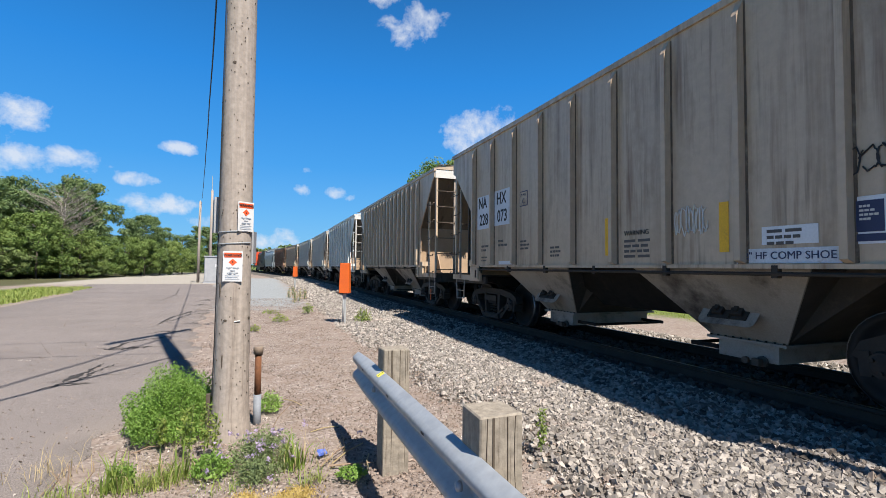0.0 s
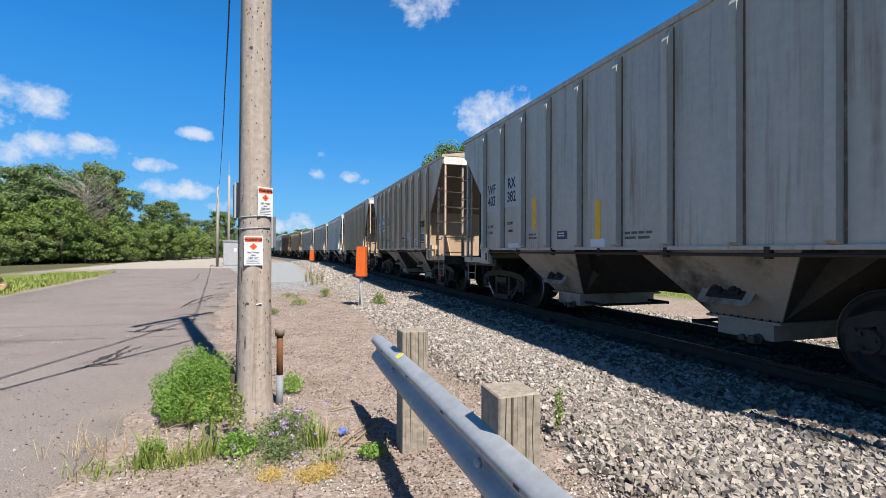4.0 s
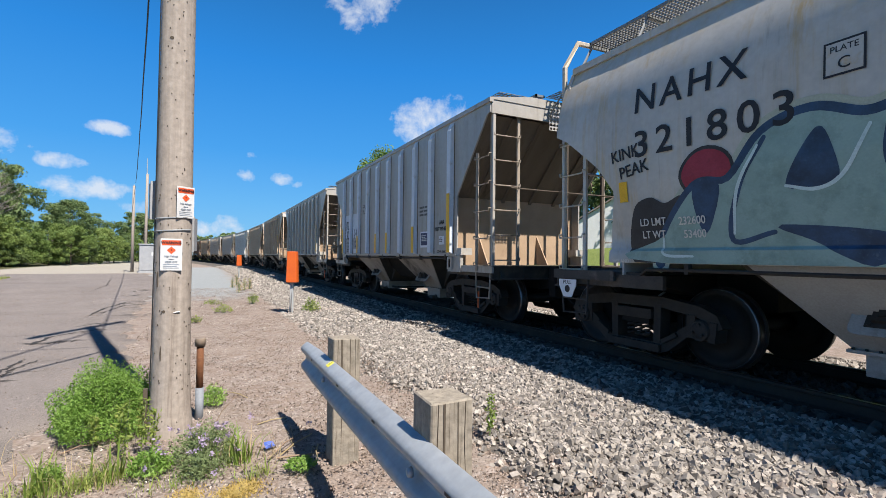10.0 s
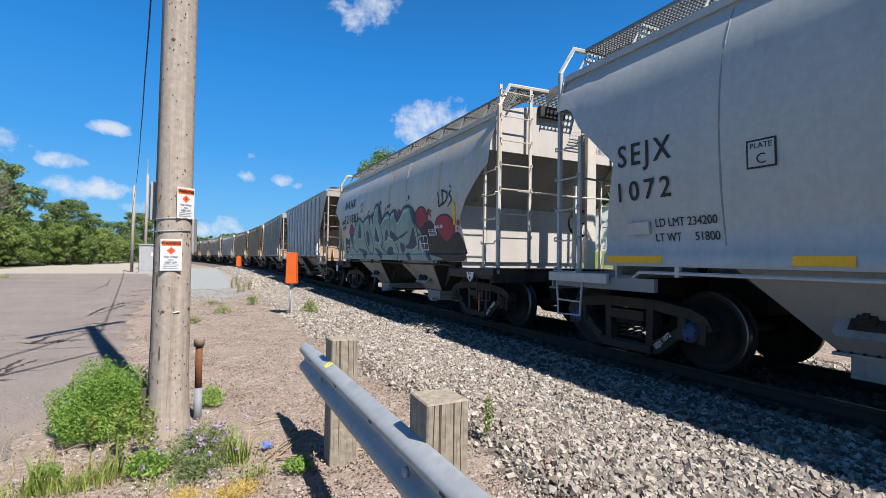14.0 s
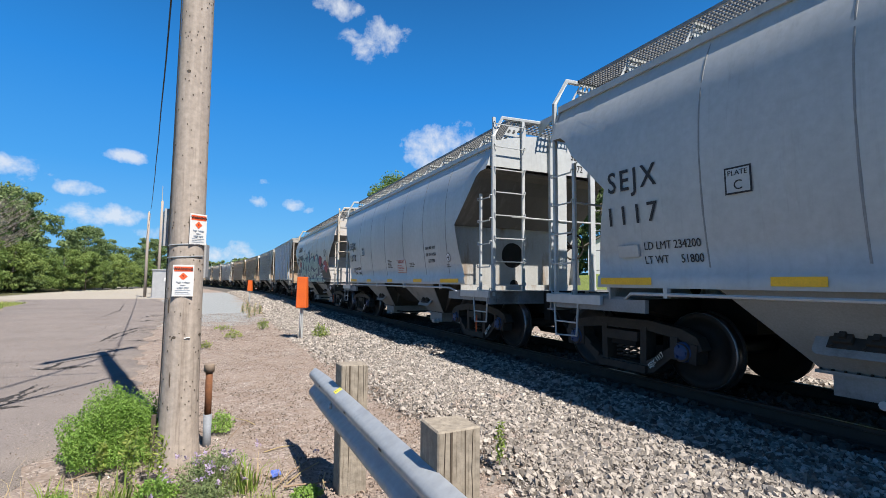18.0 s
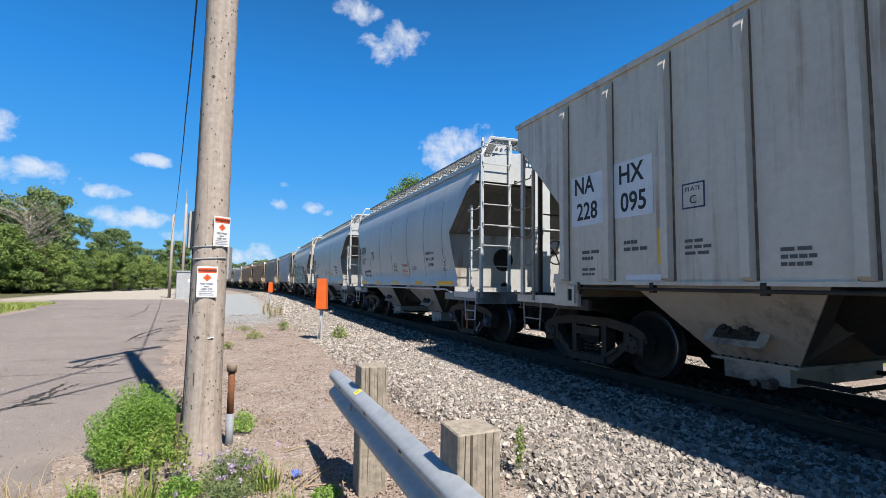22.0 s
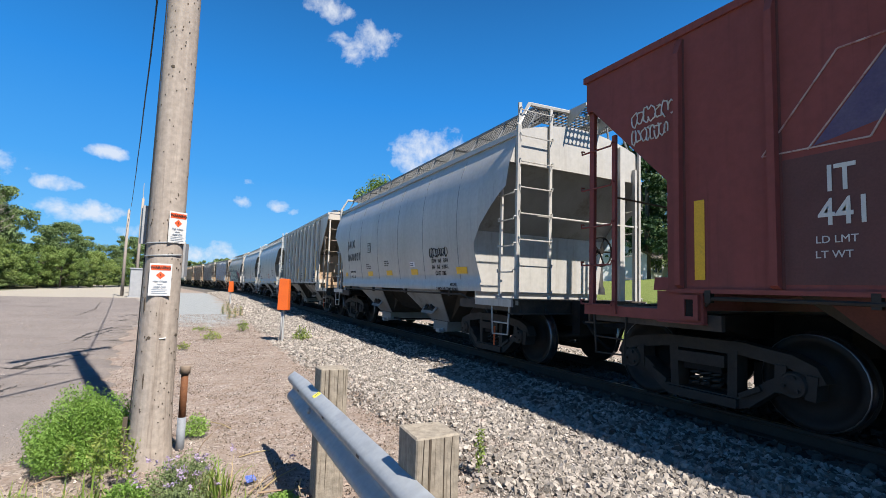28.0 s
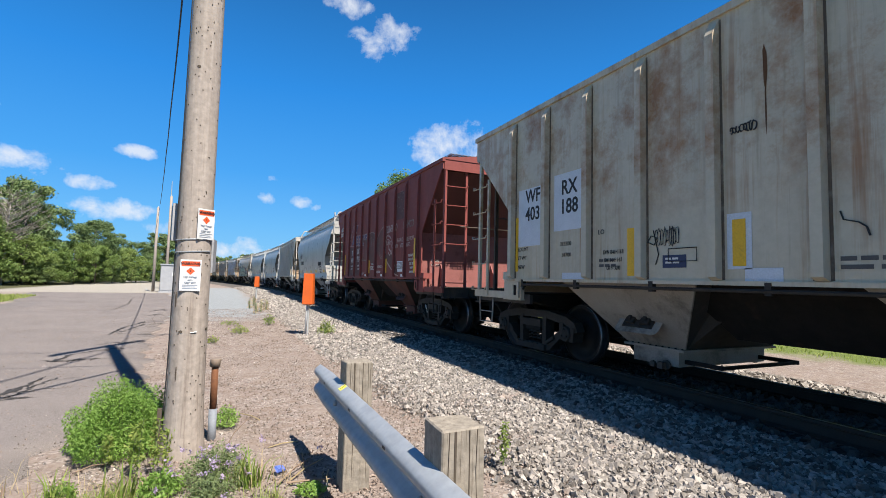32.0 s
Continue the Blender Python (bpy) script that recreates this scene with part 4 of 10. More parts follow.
def rear_end(car, p, end, eave, half, length, platform, iron):
    """Ladders, posts, grab irons, hand brake and gussets at both ends."""
    for s in (-1, 1):
        y = s * (length - 0.06)
        turn = 0 if s < 0 else 180
        x_end = -half + 0.09
        ladder("end_ladder", car, 1.10, eave - 0.05, 0.56, 7, iron, pose(x_end if s < 0 else -x_end, y, 0, 0, 0, turn), POST_IRON if p is PAINT["tan"] else None)
        part("corner_post", ("corner", eave), post_build(0.075, 0.05, 0.98, eave - 0.02), p, car, at=pose(x_end, y + 0.03 * s, 0, 0, 0, 90))
        part("corner_post", ("corner", eave), post_build(0.075, 0.05, 0.98, eave - 0.02), p, car, at=pose(-x_end, y + 0.03 * s, 0, 0, 0, 90))
        ladder("side_ladder", car, 1.0, 3.18, 0.49, 5, iron, pose(-half + 0.02, -5.11 if s < 0 else 5.60, 0, 0, 0, -90), POST_IRON if p is PAINT["tan"] else None, s)
        ladder("side_ladder", car, 1.0, 3.18, 0.49, 5, iron, pose(half - 0.02, -5.60 if s < 0 else 5.11, 0, 0, 0, 90), POST_IRON if p is PAINT["tan"] else None, -s)
        dim = p is PAINT["tan"] or p is PAINT["rusty"]
        bare = p is PAINT["red"]
        # tan cars' posts and front posts get darker iron as painted shade
        for x, w in ((1.08, 0.05),) if bare else ((-1.15, 0.07), (-0.20, 0.05), (0.80, 0.05)) if s > 0 else ((0.20, 0.09),) if p is PAINT["rusty"] else ((-0.02, 0.07), (0.88, 0.06)) if dim else ((0.18, 0.11), (0.67, 0.045), (1.13, 0.06)) if p is PAINT["ribgrey"] else ((-0.58, 0.11), (-0.15, 0.08), (1.02, 0.06)):
            part("end_post", ("end_post", w, eave), post_build(w, 0.05, 1.08, eave - 0.1), POST_IRON if dim or x > 0 or s > 0 else IRONWORK, car, at=pose(x, y, 0))
        part("grab_rail", ("grab", s), lambda bm, y=y, s=s: [tube(bm, [(-half + 0.5, y - 0.0, z), (0.2, y + s * 0.08, z - 0.02), (half - 0.1, y, z)], 0.013, 6) for z in (2.52,)], POST_IRON, car)
        for x in (-0.95, 0.55):
            part("gusset", ("gusset", s, end.name), lambda bm, s=s: prism(bm, [(s * WALL_L, 1.09), (s * (WALL_L + 0.42), 1.09), (s * WALL_L, 1.75)], 0, -0.012, 0.012), end, car, at=pose(x, 0, 0))
        if platform:
            y0, y1 = sorted((s * length, s * (length + 0.42)))
            part("roof_step", ("roof_step", s), tread_plate_build(-0.35, 0.45, y0, y1, eave + 0.17), GRATING, car)
            part("end_grille", ("grille", s), lambda bm, s=s: perforated(bm, (0.70, 0.56), (9, 8), 0.74, lambda u, v, w: (-0.30 + u, s * (length + 0.045) + w, eave - 0.42 + v)), GRILLE, car)
            for x in (-0.3, 0.4):
                part("step_bracket", ("step_bracket", s), lambda bm, s=s: tube(bm, [(0, s * length, eave - 0.2), (0, s * (length + 0.4), eave + 0.16)], 0.014, 5), GRATING, car, at=pose(x, 0, 0))
    for s in (-1, 1):
        for q in (-1, 1):
            part("roof_platform", ("roof_platform", s, q, eave), tread_plate_build(*sorted((q * 1.40, q * 0.72)), *sorted((s * (length - 0.42), s * (length + 0.03))), eave + 0.10), GRATING, car)
    for x0, x1 in ((-0.62, -0.42), (0.42, 0.62)):
        part("running_board", ("running", x0, eave), grating_build(x0, x1, -length - 0.05, length + 0.05, eave + 0.17, 0.2), GRATING, car)
    if p in (PAINT["red"], PAINT["tan"], PAINT["ribgrey"]):
        return
    part("brake_wheel", "brake_wheel", brake_wheel_build, BLACK, car, "black spoked hand brake wheel", pose(0.32, -length + 0.12, 2.12))
    part("brake_cylinder", "cylinder", cylinder_build, POST_IRON, car, at=pose(0.35, -4.52, 1.62))
    part("valve", "cylinder", cylinder_build, POST_IRON, car, at=pose(-0.3, -4.6, 1.5))
    part("brake_gear", "brake_gear", brake_gear_build, STEEL_DARK, car)
    for k, pts in enumerate((((-1.35, -4.4, 1.12), (-1.35, -4.45, 1.5), (-1.0, -4.5, 1.55), (-0.4, -4.5, 1.55)), ((-1.2, -5.3, 1.14), (-0.2, -5.35, 1.14), (0.3, -5.0, 1.2), (0.3, -4.5, 1.6)), ((-0.5, -4.5, 1.35), (0.1, -4.7, 1.3), (0.9, -4.7, 1.3), (1.3, -5.2, 1.15)))):
        part("brake_line", ("brake_line", k), lambda bm, pts=pts: tube(bm, pts, 0.017, 6), POST_IRON, car)
    part("control_valve", "control_valve", lambda bm: [box(bm, (-0.95, -4.42, 1.75), (-0.62, -4.24, 1.86)), box(bm, (-0.9, -4.46, 1.86), (-0.72, -4.28, 2.0)), lathe(bm, [(-0.62, 0.07), (-0.5, 0.07), (-0.46, 0.04)], 12, 0, (0, -4.36, 1.82))], IRONWORK, car)
    part("uncoupling_rod", "cut_lever", lambda bm: tube(bm, [(-1.45, -5.68, 0.80), (-1.3, -5.7, 0.92), (-0.1, -5.9, 0.95), (0, -6.2, 0.95)], 0.014, 6), STEEL_DARK, car)


# curved-side car
CURVE = [(1.20, 1.50), (1.34, 1.515), (1.37, 1.485), (1.7, 1.545), (2.1, 1.60), (2.6, 1.625), (3.0, 1.61), (3.35, 1.555), (3.65, 1.46), (3.88, 1.34)]
CURVE_EAVE, CURVE_L = 3.90, 5.50


def curve_half(z):
    for (z0, h0), (z1, h1) in zip(CURVE, CURVE[1:]):
        if z <= z1:
            return h0 + (h1 - h0) * max(0.0, (z - z0)) / (z1 - z0)
    return CURVE[-1][1]


CUT = [(4.34, 2.45), (4.98, 3.05), (5.16, 3.30), (5.28, 3.38), (5.50, 3.39)]


LOW_CUT = [(4.45, 2.05), (4.71, 2.39), (5.07, 2.68), (5.30, 2.85), (5.50, 2.95)]


def toe(z, cut):
    """How far the side's edge runs out below the cut, along the car."""
    return cut[0][0] + max(0.0, cut[0][1] - z) * 0.21


def cut_z(y, cut):
    for (y0, z0), (y1, z1) in zip(cut, cut[1:]):
        if y <= y1:
            return z0 + (z1 - z0) * (y - y0) / (y1 - y0)
    return cut[-1][1]


def curve_side_build(s, cut):
    """Columns of one net: the middle runs down to the sill, the ends only to the cut above the trucks."""
    def build(bm):
        low = [1.20, 1.34, 1.37] + [1.37 + (cut[0][1] - 1.37) * f for f in (0.27, 0.54, 0.81)]
        ys = [-y for y, _ in cut[::-1]] + list(np.linspace(-3.0, 3.0, 5)) + [y for y, _ in cut]
        cols = []
        for y in ys:
            z0 = cut_z(abs(y), cut) if abs(y) > cut[0][0] else cut[0][1]
            col = {}
            if abs(y) < cut[0][0] + 0.01:
                for i, z in enumerate(low):
                    col[i] = bm.verts.new((s * curve_half(z), math.copysign(toe(z, cut), y) if abs(y) > 4.3 else y, z))
            for i in range(11):
                z = z0 + (CURVE_EAVE - z0) * i / 10
                col[6 + i] = bm.verts.new((s * curve_half(z), y, z))
            cols.append(col)
        for a, b in zip(cols, cols[1:]):
            for i in range(16):
                if i in a and i in b and i + 1 in a and i + 1 in b:
                    bm.faces.new((a[i], a[i + 1], b[i + 1], b[i])).smooth = True
    return build


def end_wall_build(s, at, top):
    """The end wall under the slope, leaning out to its foot."""
    def build(bm):
        rows = []
        for z in (top, 2.2, 1.9, 1.6, 1.38, 1.36, 1.20):
            h, y = curve_half(z) - 0.003, at
            rows.append([bm.verts.new((-h, s * y, z)), bm.verts.new((h, s * y, z)), bm.verts.new((h, s * (y - 0.02), z)), bm.verts.new((-h, s * (y - 0.02), z))])
        for a, b in zip(rows, rows[1:]):
            for k in range(4):
                bm.faces.new((a[k], a[(k + 1) % 4], b[(k + 1) % 4], b[k]))
        bm.faces.new(rows[0])
        bm.faces.new(rows[-1][::-1])
    return build


def curve_slope_build(s, line):
    """The sloping end sheet, as wide as the sides where it meets their cut."""
    def build(bm):
        rows = []
        for y, z in line:
            h = curve_half(z) - 0.004
            rows.append([bm.verts.new((x, s * y, z - 0.004)) for x in (-h, h)] + [bm.verts.new((x, s * (y - 0.03), z + 0.02)) for x in (h - 0.01, -h + 0.01)])
        for a, b in zip(rows, rows[1:]):
            for k in range(4):
                bm.faces.new((a[k], a[(k + 1) % 4], b[(k + 1) % 4], b[k]))
        bm.faces.new(rows[0])
        bm.faces.new(rows[-1][::-1])
    return build


def curve_roof_build(out):
    def build(bm):
        e = CURVE_EAVE
        prof = [(-1.40, e - 0.05), (-1.40, e + 0.04), (-1.32, e + 0.06)] + [(1.3 * u, e + 0.06 + 0.22 * (1 - u * u)) for u in np.linspace(-0.95, 0.95, 9)] + [(1.32, e + 0.06), (1.40, e + 0.04), (1.40, e - 0.05), (1.28, e - 0.05), (0, e + 0.1), (-1.28, e - 0.05)]
        prism(bm, prof, 1, -out, out)
    return build


def curve_end_build(s, low, out):
    """The end's top panel, with its round shoulders."""
    def build(bm):
        e = CURVE_EAVE
        prof = [(-curve_half(low), low), (curve_half(low), low), (curve_half(3.65), 3.65), (1.36, e + 0.03)] + [(1.3 * u, e + 0.05 + 0.22 * (1 - u * u)) for u in np.linspace(0.9, -0.9, 9)] + [(-1.36, e + 0.03), (-curve_half(3.65), 3.65)]
        prism(bm, prof, 1, s * out - 0.02, s * out + 0.02)
    return build


def seam_build(bm):
    n = 12
    for i in range(n):
        z0, z1 = (1.42 + (CURVE_EAVE - 1.5) * k / n for k in (i, i + 1))
        a, b = curve_half(z0), curve_half(z1)
        hexa(bm, [(-a + 0.004, -0.014, z0), (-a - 0.004, -0.006, z0), (-a - 0.004, 0.006, z0), (-a + 0.004, 0.014, z0)],
             [(-b + 0.004, -0.014, z1), (-b - 0.004, -0.006, z1), (-b - 0.004, 0.006, z1), (-b + 0.004, 0.014, z1)])


def bracket_build(holes):
    def build(bm):
        z0, z1 = CURVE_EAVE + 0.05, CURVE_EAVE + 0.50
        if not holes:
            for a, b in (((-1.2, 0, z0), (-0.95, 0, z1)), ((-0.72, 0, z0), (-0.62, 0, z1))):
                tube(bm, [a, b], 0.02, 5)
            box(bm, (-1.0, -0.02, z1 - 0.04), (-0.55, 0.02, z1))
            return
        def put(u, v, w):
            k = v / (z1 - z0)
            return (-1.22 + 0.27 * k + u * (0.60 - 0.30 * k) / 0.60, -0.006 + w, z0 + v)
        perforated(bm, (0.60, z1 - z0), (4, 3), 0.62, put, 0.012)
    return build


def curve_car(label, paint, holes=True, chute=None, hub=None, seams=(-3.9, -2.64, -1.25, 0.29, 1.67, 3.0), reflect=(), end=None, posts=((0.95, 0.12, 3.98), (1.3, 0.05, 3.6)), round_holes=False, slope=None, low=None, panel=None, panel_z=3.36, panel_y=CURVE_L):
    car = thing("hopper_car", label, "railway car", "cars of the train")
    p = PAINT[paint]
    end = end or p
    high = round_holes
    cut = CUT if high else LOW_CUT
    for s in (-1, 1):
        part("side", ("curve_side", s, high), curve_side_build(s, cut), p, car)
        for y in seams:
            part("seam", "seam", seam_build, SLOPE_GREY, car, at=pose(0, y, 0, 0, 0, 0 if s < 0 else 180))
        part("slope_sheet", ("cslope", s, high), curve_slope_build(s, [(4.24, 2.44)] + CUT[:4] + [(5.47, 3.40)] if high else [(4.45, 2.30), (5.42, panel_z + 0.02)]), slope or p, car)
        part("end_wall", ("cbulk", s, high), end_wall_build(s, cut[0][0] - 0.10 if high else cut[0][0] + 0.02, 2.45 if high else 2.31), end, car)
        part("end_sill", ("csill", s), bulkhead_build(1.49, s * 4.40 - 0.015, 1.05, 1.20), end, car)
        part("end_panel", ("cend", s, panel_z), curve_end_build(s, panel_z, panel_y), panel or p, car)
        for x, z, k in ((-0.12, 1.85, 0.92), (-0.08, 1.20, 0.36)) if round_holes else ():
            part("round_opening", ("round", s, k), lambda bm, k=k: lathe(bm, [(-0.004, 0.30 * k), (0.004, 0.30 * k)], 24, 1), BLACK, car, "dark round opening", pose(x, s * (CUT[0][0] - 0.099), z))
    for s in (-1, 1):
        part("brake_pipe", ("cpipe", s), lambda bm, s=s: [tube(bm, [(s * 1.40, -4.3, 1.0), (s * 1.545, -4.0, 1.13), (s * 1.545, 4.0, 1.13), (s * 1.40, 4.3, 1.0)], 0.02, 6)] + [box(bm, (s * 1.53 - 0.03, y - 0.025, 1.09), (s * 1.53 + 0.03, y + 0.025, 1.20)) for y in (-3.5, -1.2, 1.2, 3.5)], p if round_holes else STEEL_DARK, car)
    part("roof", ("curve_roof", panel_y), curve_roof_build(panel_y), p, car)
    ys = np.linspace(-CURVE_L, CURVE_L, 12)
    z = CURVE_EAVE + 0.50
    for s in (-1, 1):
        for y in ys:
            part("walkway_bracket", ("bracket", holes), bracket_build(holes), p if holes else GRATING, car, at=pose(0, y, 0, 0, 0, 0 if s < 0 else 180))
        part("walkway", ("walk", s), grating_build(*sorted((s * 1.0, s * 0.42)), -CURVE_L - 0.02, CURVE_L + 0.02, z, 0.055, 0.006), GRATING, car)
    for s in (-1, 1):
        y0, y1 = sorted((s * CURVE_L, s * (CURVE_L + 0.45)))
        part("roof_step", ("croof_step", s), tread_plate_build(-0.30, 0.42, y0, y1, z + 0.03), GRATING, car)
        for x in (-0.31, 0.43):
            part("step_bracket", ("cstep_bracket", s), lambda bm, s=s: prism(bm, [(s * CURVE_L, z - 0.22), (s * (CURVE_L + 0.46), z + 0.02), (s * (CURVE_L + 0.46), z + 0.075), (s * CURVE_L, z + 0.075)], 0, -0.008, 0.008), p, car, at=pose(x, 0, 0))
        part("end_walkway", ("cend_walk", s), grating_build(-0.60, 0.60, *sorted((s * (CURVE_L - 0.6), s * CURVE_L)), z), GRATING, car)
        y = s * (CURVE_L + 0.06)
        for q in (-1, 1):
            part("corner_rail", ("crail", s, q), lambda bm, y=y, q=q, s=s: tube(bm, [(q * 1.41, y, 1.0), (q * 1.42, y, CURVE_EAVE + 0.1), (q * 1.20, y - s * 0.02, CURVE_EAVE + 0.50), (q * 0.10, y - s * 0.03, CURVE_EAVE + 0.54)], 0.04, 6), p, car)
        ladder("end_ladder", car, 1.10, CURVE_EAVE + 0.48, 0.66, 8, p, pose(-1.40 if s < 0 else 1.40, y, 0, 0, 0, 0 if s < 0 else 180))
        ladder("side_ladder", car, 1.0, 2.98, 0.44, 5, p, pose(-1.43, -5.12 if s < 0 else 5.56, 0, 0, 0, -90), None, s)
        ladder("side_ladder", car, 1.0, 2.98, 0.44, 5, p, pose(1.43, -5.56 if s < 0 else 5.12, 0, 0, 0, 90), None, -s)
        # front posts take dark steel to paint in the shade at that end
        for x, w, top in posts:
            part("end_post", ("cpost", w, top), post_build(w, 0.07, 1.08, top), p if s < 0 else STEEL_DARK, car, at=pose(x, y, 0))
        part("grab_rail", ("cgrab", s), lambda bm, y=y, s=s: tube(bm, [(-1.0, y, 2.5), (0.2, y + s * 0.05, 2.48), (1.45, y, 2.5)], 0.016, 6), p, car)
    part("brake_wheel", "brake_wheel", brake_wheel_build, BLACK, car, "black spoked hand brake wheel", pose(0.6, -CURVE_L + 0.1, 2.0))
    underframe(car, low or p, chute or CHUTE_PALE, pale=True, hub=hub)
    for y, w in reflect:
        plate(car, y, 1.28, w, 0.085, YELLOW, "reflector", 1.515, 0.004, "yellow reflective strip")
    return car


# ---- the train ----
def marks(car, words, y, z, size, squeeze, half=HALF, material=INK, bold=0.006, space=1.0):
    """Large stencilled marks on the side."""
    return lettering(words, size, material, car, side_at(y, z, half), bold, squeeze=squeeze, space=space)


def box_mark(car, y, z, ink, ground, half=HALF, size=0.28):
    """A square outline with a letter in it."""
    plate(car, y, z, size, size, ink, "plate_mark", half)
    plate(car, y, z, size - 0.035, size - 0.035, ground, "plate_mark", half, 0.005)
    lettering("PLATE", 0.07, ink, car, side_at(y, z + 0.07, half, 0.009))
    lettering("C", 0.13, ink, car, side_at(y, z - 0.05, half, 0.009))


def strip(car, y, z, w, h, half=HALF):
    plate(car, y, z, w, h, YELLOW, "reflector", half, 0.004, "yellow reflective strip")


def dress_nahx(car, lower, spots, ground):
    plate(car, 3.74, 2.46, 0.66, 0.72, STENCIL, "stencil_panel", label="white stencil panel")
    plate(car, 2.90, 2.48, 0.66, 0.72, STENCIL, "stencil_panel", label="white stencil panel")
    for w, y, z in (("NA", 3.80, 2.66), ("228", 3.74, 2.29), ("HX", 2.92, 2.66), (lower, 2.88, 2.30)):
        marks(car, w, y, z, 0.34, 0.85)
    box_mark(car, 2.03, 2.54 if lower == "073" else 2.24, NAVY, ground)
    lines(car, 3.65, 1.72, 0.4, 2, INK, size=0.045)
    lines(car, 2.85, 1.80, 0.4, 2, INK, size=0.045)
    lines(car, 3.7, 1.48, 0.3, 2, INK)
    plate(car, 2.75, 1.36, 0.55, 0.07, STENCIL, "stencil_panel")
    for y in spots:
        strip(car, y, 1.70, 0.11, 0.52)
    strip(car, -4.13, 2.02, 0.095, 1.2, HALF + 0.097)
    lines(car, 1.95, 1.75, 0.4, 3, INK)
    lines(car, 0.95, 1.6, 0.4, 3, INK)
    lettering("WARNING", 0.09, INK, car, side_at(-0.82, 1.72))
    lines(car, -0.85, 1.62, 0.5, 4, INK)
    plate(car, -2.70, 1.39, 0.98, 0.14, STENCIL, "stencil_panel")
    lettering("2\" HF COMP SHOE", 0.10, NAVY, car, side_at(-2.70, 1.39, HALF, 0.009))
    plate(car, -3.45, 1.66, 0.46, 0.38, DECAL, "data_panel", label="white and navy data panel")
    for q in (-0.105, 0.105):
        plate(car, -3.45 + q, 1.69, 0.19, 0.25, NAVY, "data_panel", lift=0.006)
    plate(car, -3.45, 1.52, 0.40, 0.06, NAVY, "data_panel", lift=0.006)
    for q in (-0.105, 0.105):
        lines(car, -3.45 + q, 1.77, 0.14, 4, PALE_INK, size=0.018, lift=0.010)


def dress_wfrx(car, lower, spots, d=0.0):
    e = 0.13 if lower == "382" else 0.0
    if e:
        for y, z0, z1, w in ((3.85, 2.125, 2.43, 0.55), (3.85, 2.433, 2.77, 0.55), (2.84, 2.16, 2.49, 0.72), (2.84, 2.493, 2.86, 0.72)):
            plate(car, y, (z0 + z1) / 2, w, z1 - z0, PATCH, "stencil_panel", label="pale grey stencil patch")
    else:
        plate(car, 3.82 + d, 2.31, 0.70, 0.94, STENCIL, "stencil_panel", label="white stencil panel")
        plate(car, 2.86 + d, 2.44, 0.72, 0.84, STENCIL, "stencil_panel", label="white stencil panel")
    for w, y, z in (("WF", (3.85 if e else 3.77), 2.61 if e else 2.64), ("403", (3.85 if e else 3.77), 2.35), ("RX", 2.88, 2.64), (lower, 2.88, 2.36)):
        marks(car, w, y + d, z, 0.30, 0.88)
    lettering("LD LMT", 0.085, INK, car, side_at(4.03 + d - 1.0 * e, 1.79))
    lettering("LT WT", 0.085, INK, car, side_at(4.05 + d - 1.0 * e, 1.65))
    if lower == "188":
        lettering("NEW", 0.085, INK, car, side_at(4.08 + d, 1.50))
    lettering("213300" if lower == "188" else "213200", 0.085, INK, car, side_at(2.95 + d, 1.82))
    lettering("54700" if lower == "188" else "54800", 0.085, INK, car, side_at(2.93 + d, 1.66))
    plate(car, 2.75 + d, 1.36, 0.55, 0.09, STENCIL, "stencil_panel")
    for y, z in spots:
        strip(car, y, z, 0.13, 0.58)
    plate(car, 0.05, 1.37, 0.34, 0.13, STENCIL, "stencil_panel")
    plate(car, 1.0, 1.52, 0.30, 0.14, NAVY, "data_panel")
    lines(car, 1.0, 1.55, 0.22, 2, PALE_INK, size=0.022, lift=0.008)
    lines(car, 1.95, 1.56, 0.4, 2, INK)
    lines(car, -0.9, 1.50, 0.7, 2, INK)
    strip(car, -4.13, 2.02, 0.095, 1.2, HALF + 0.097)


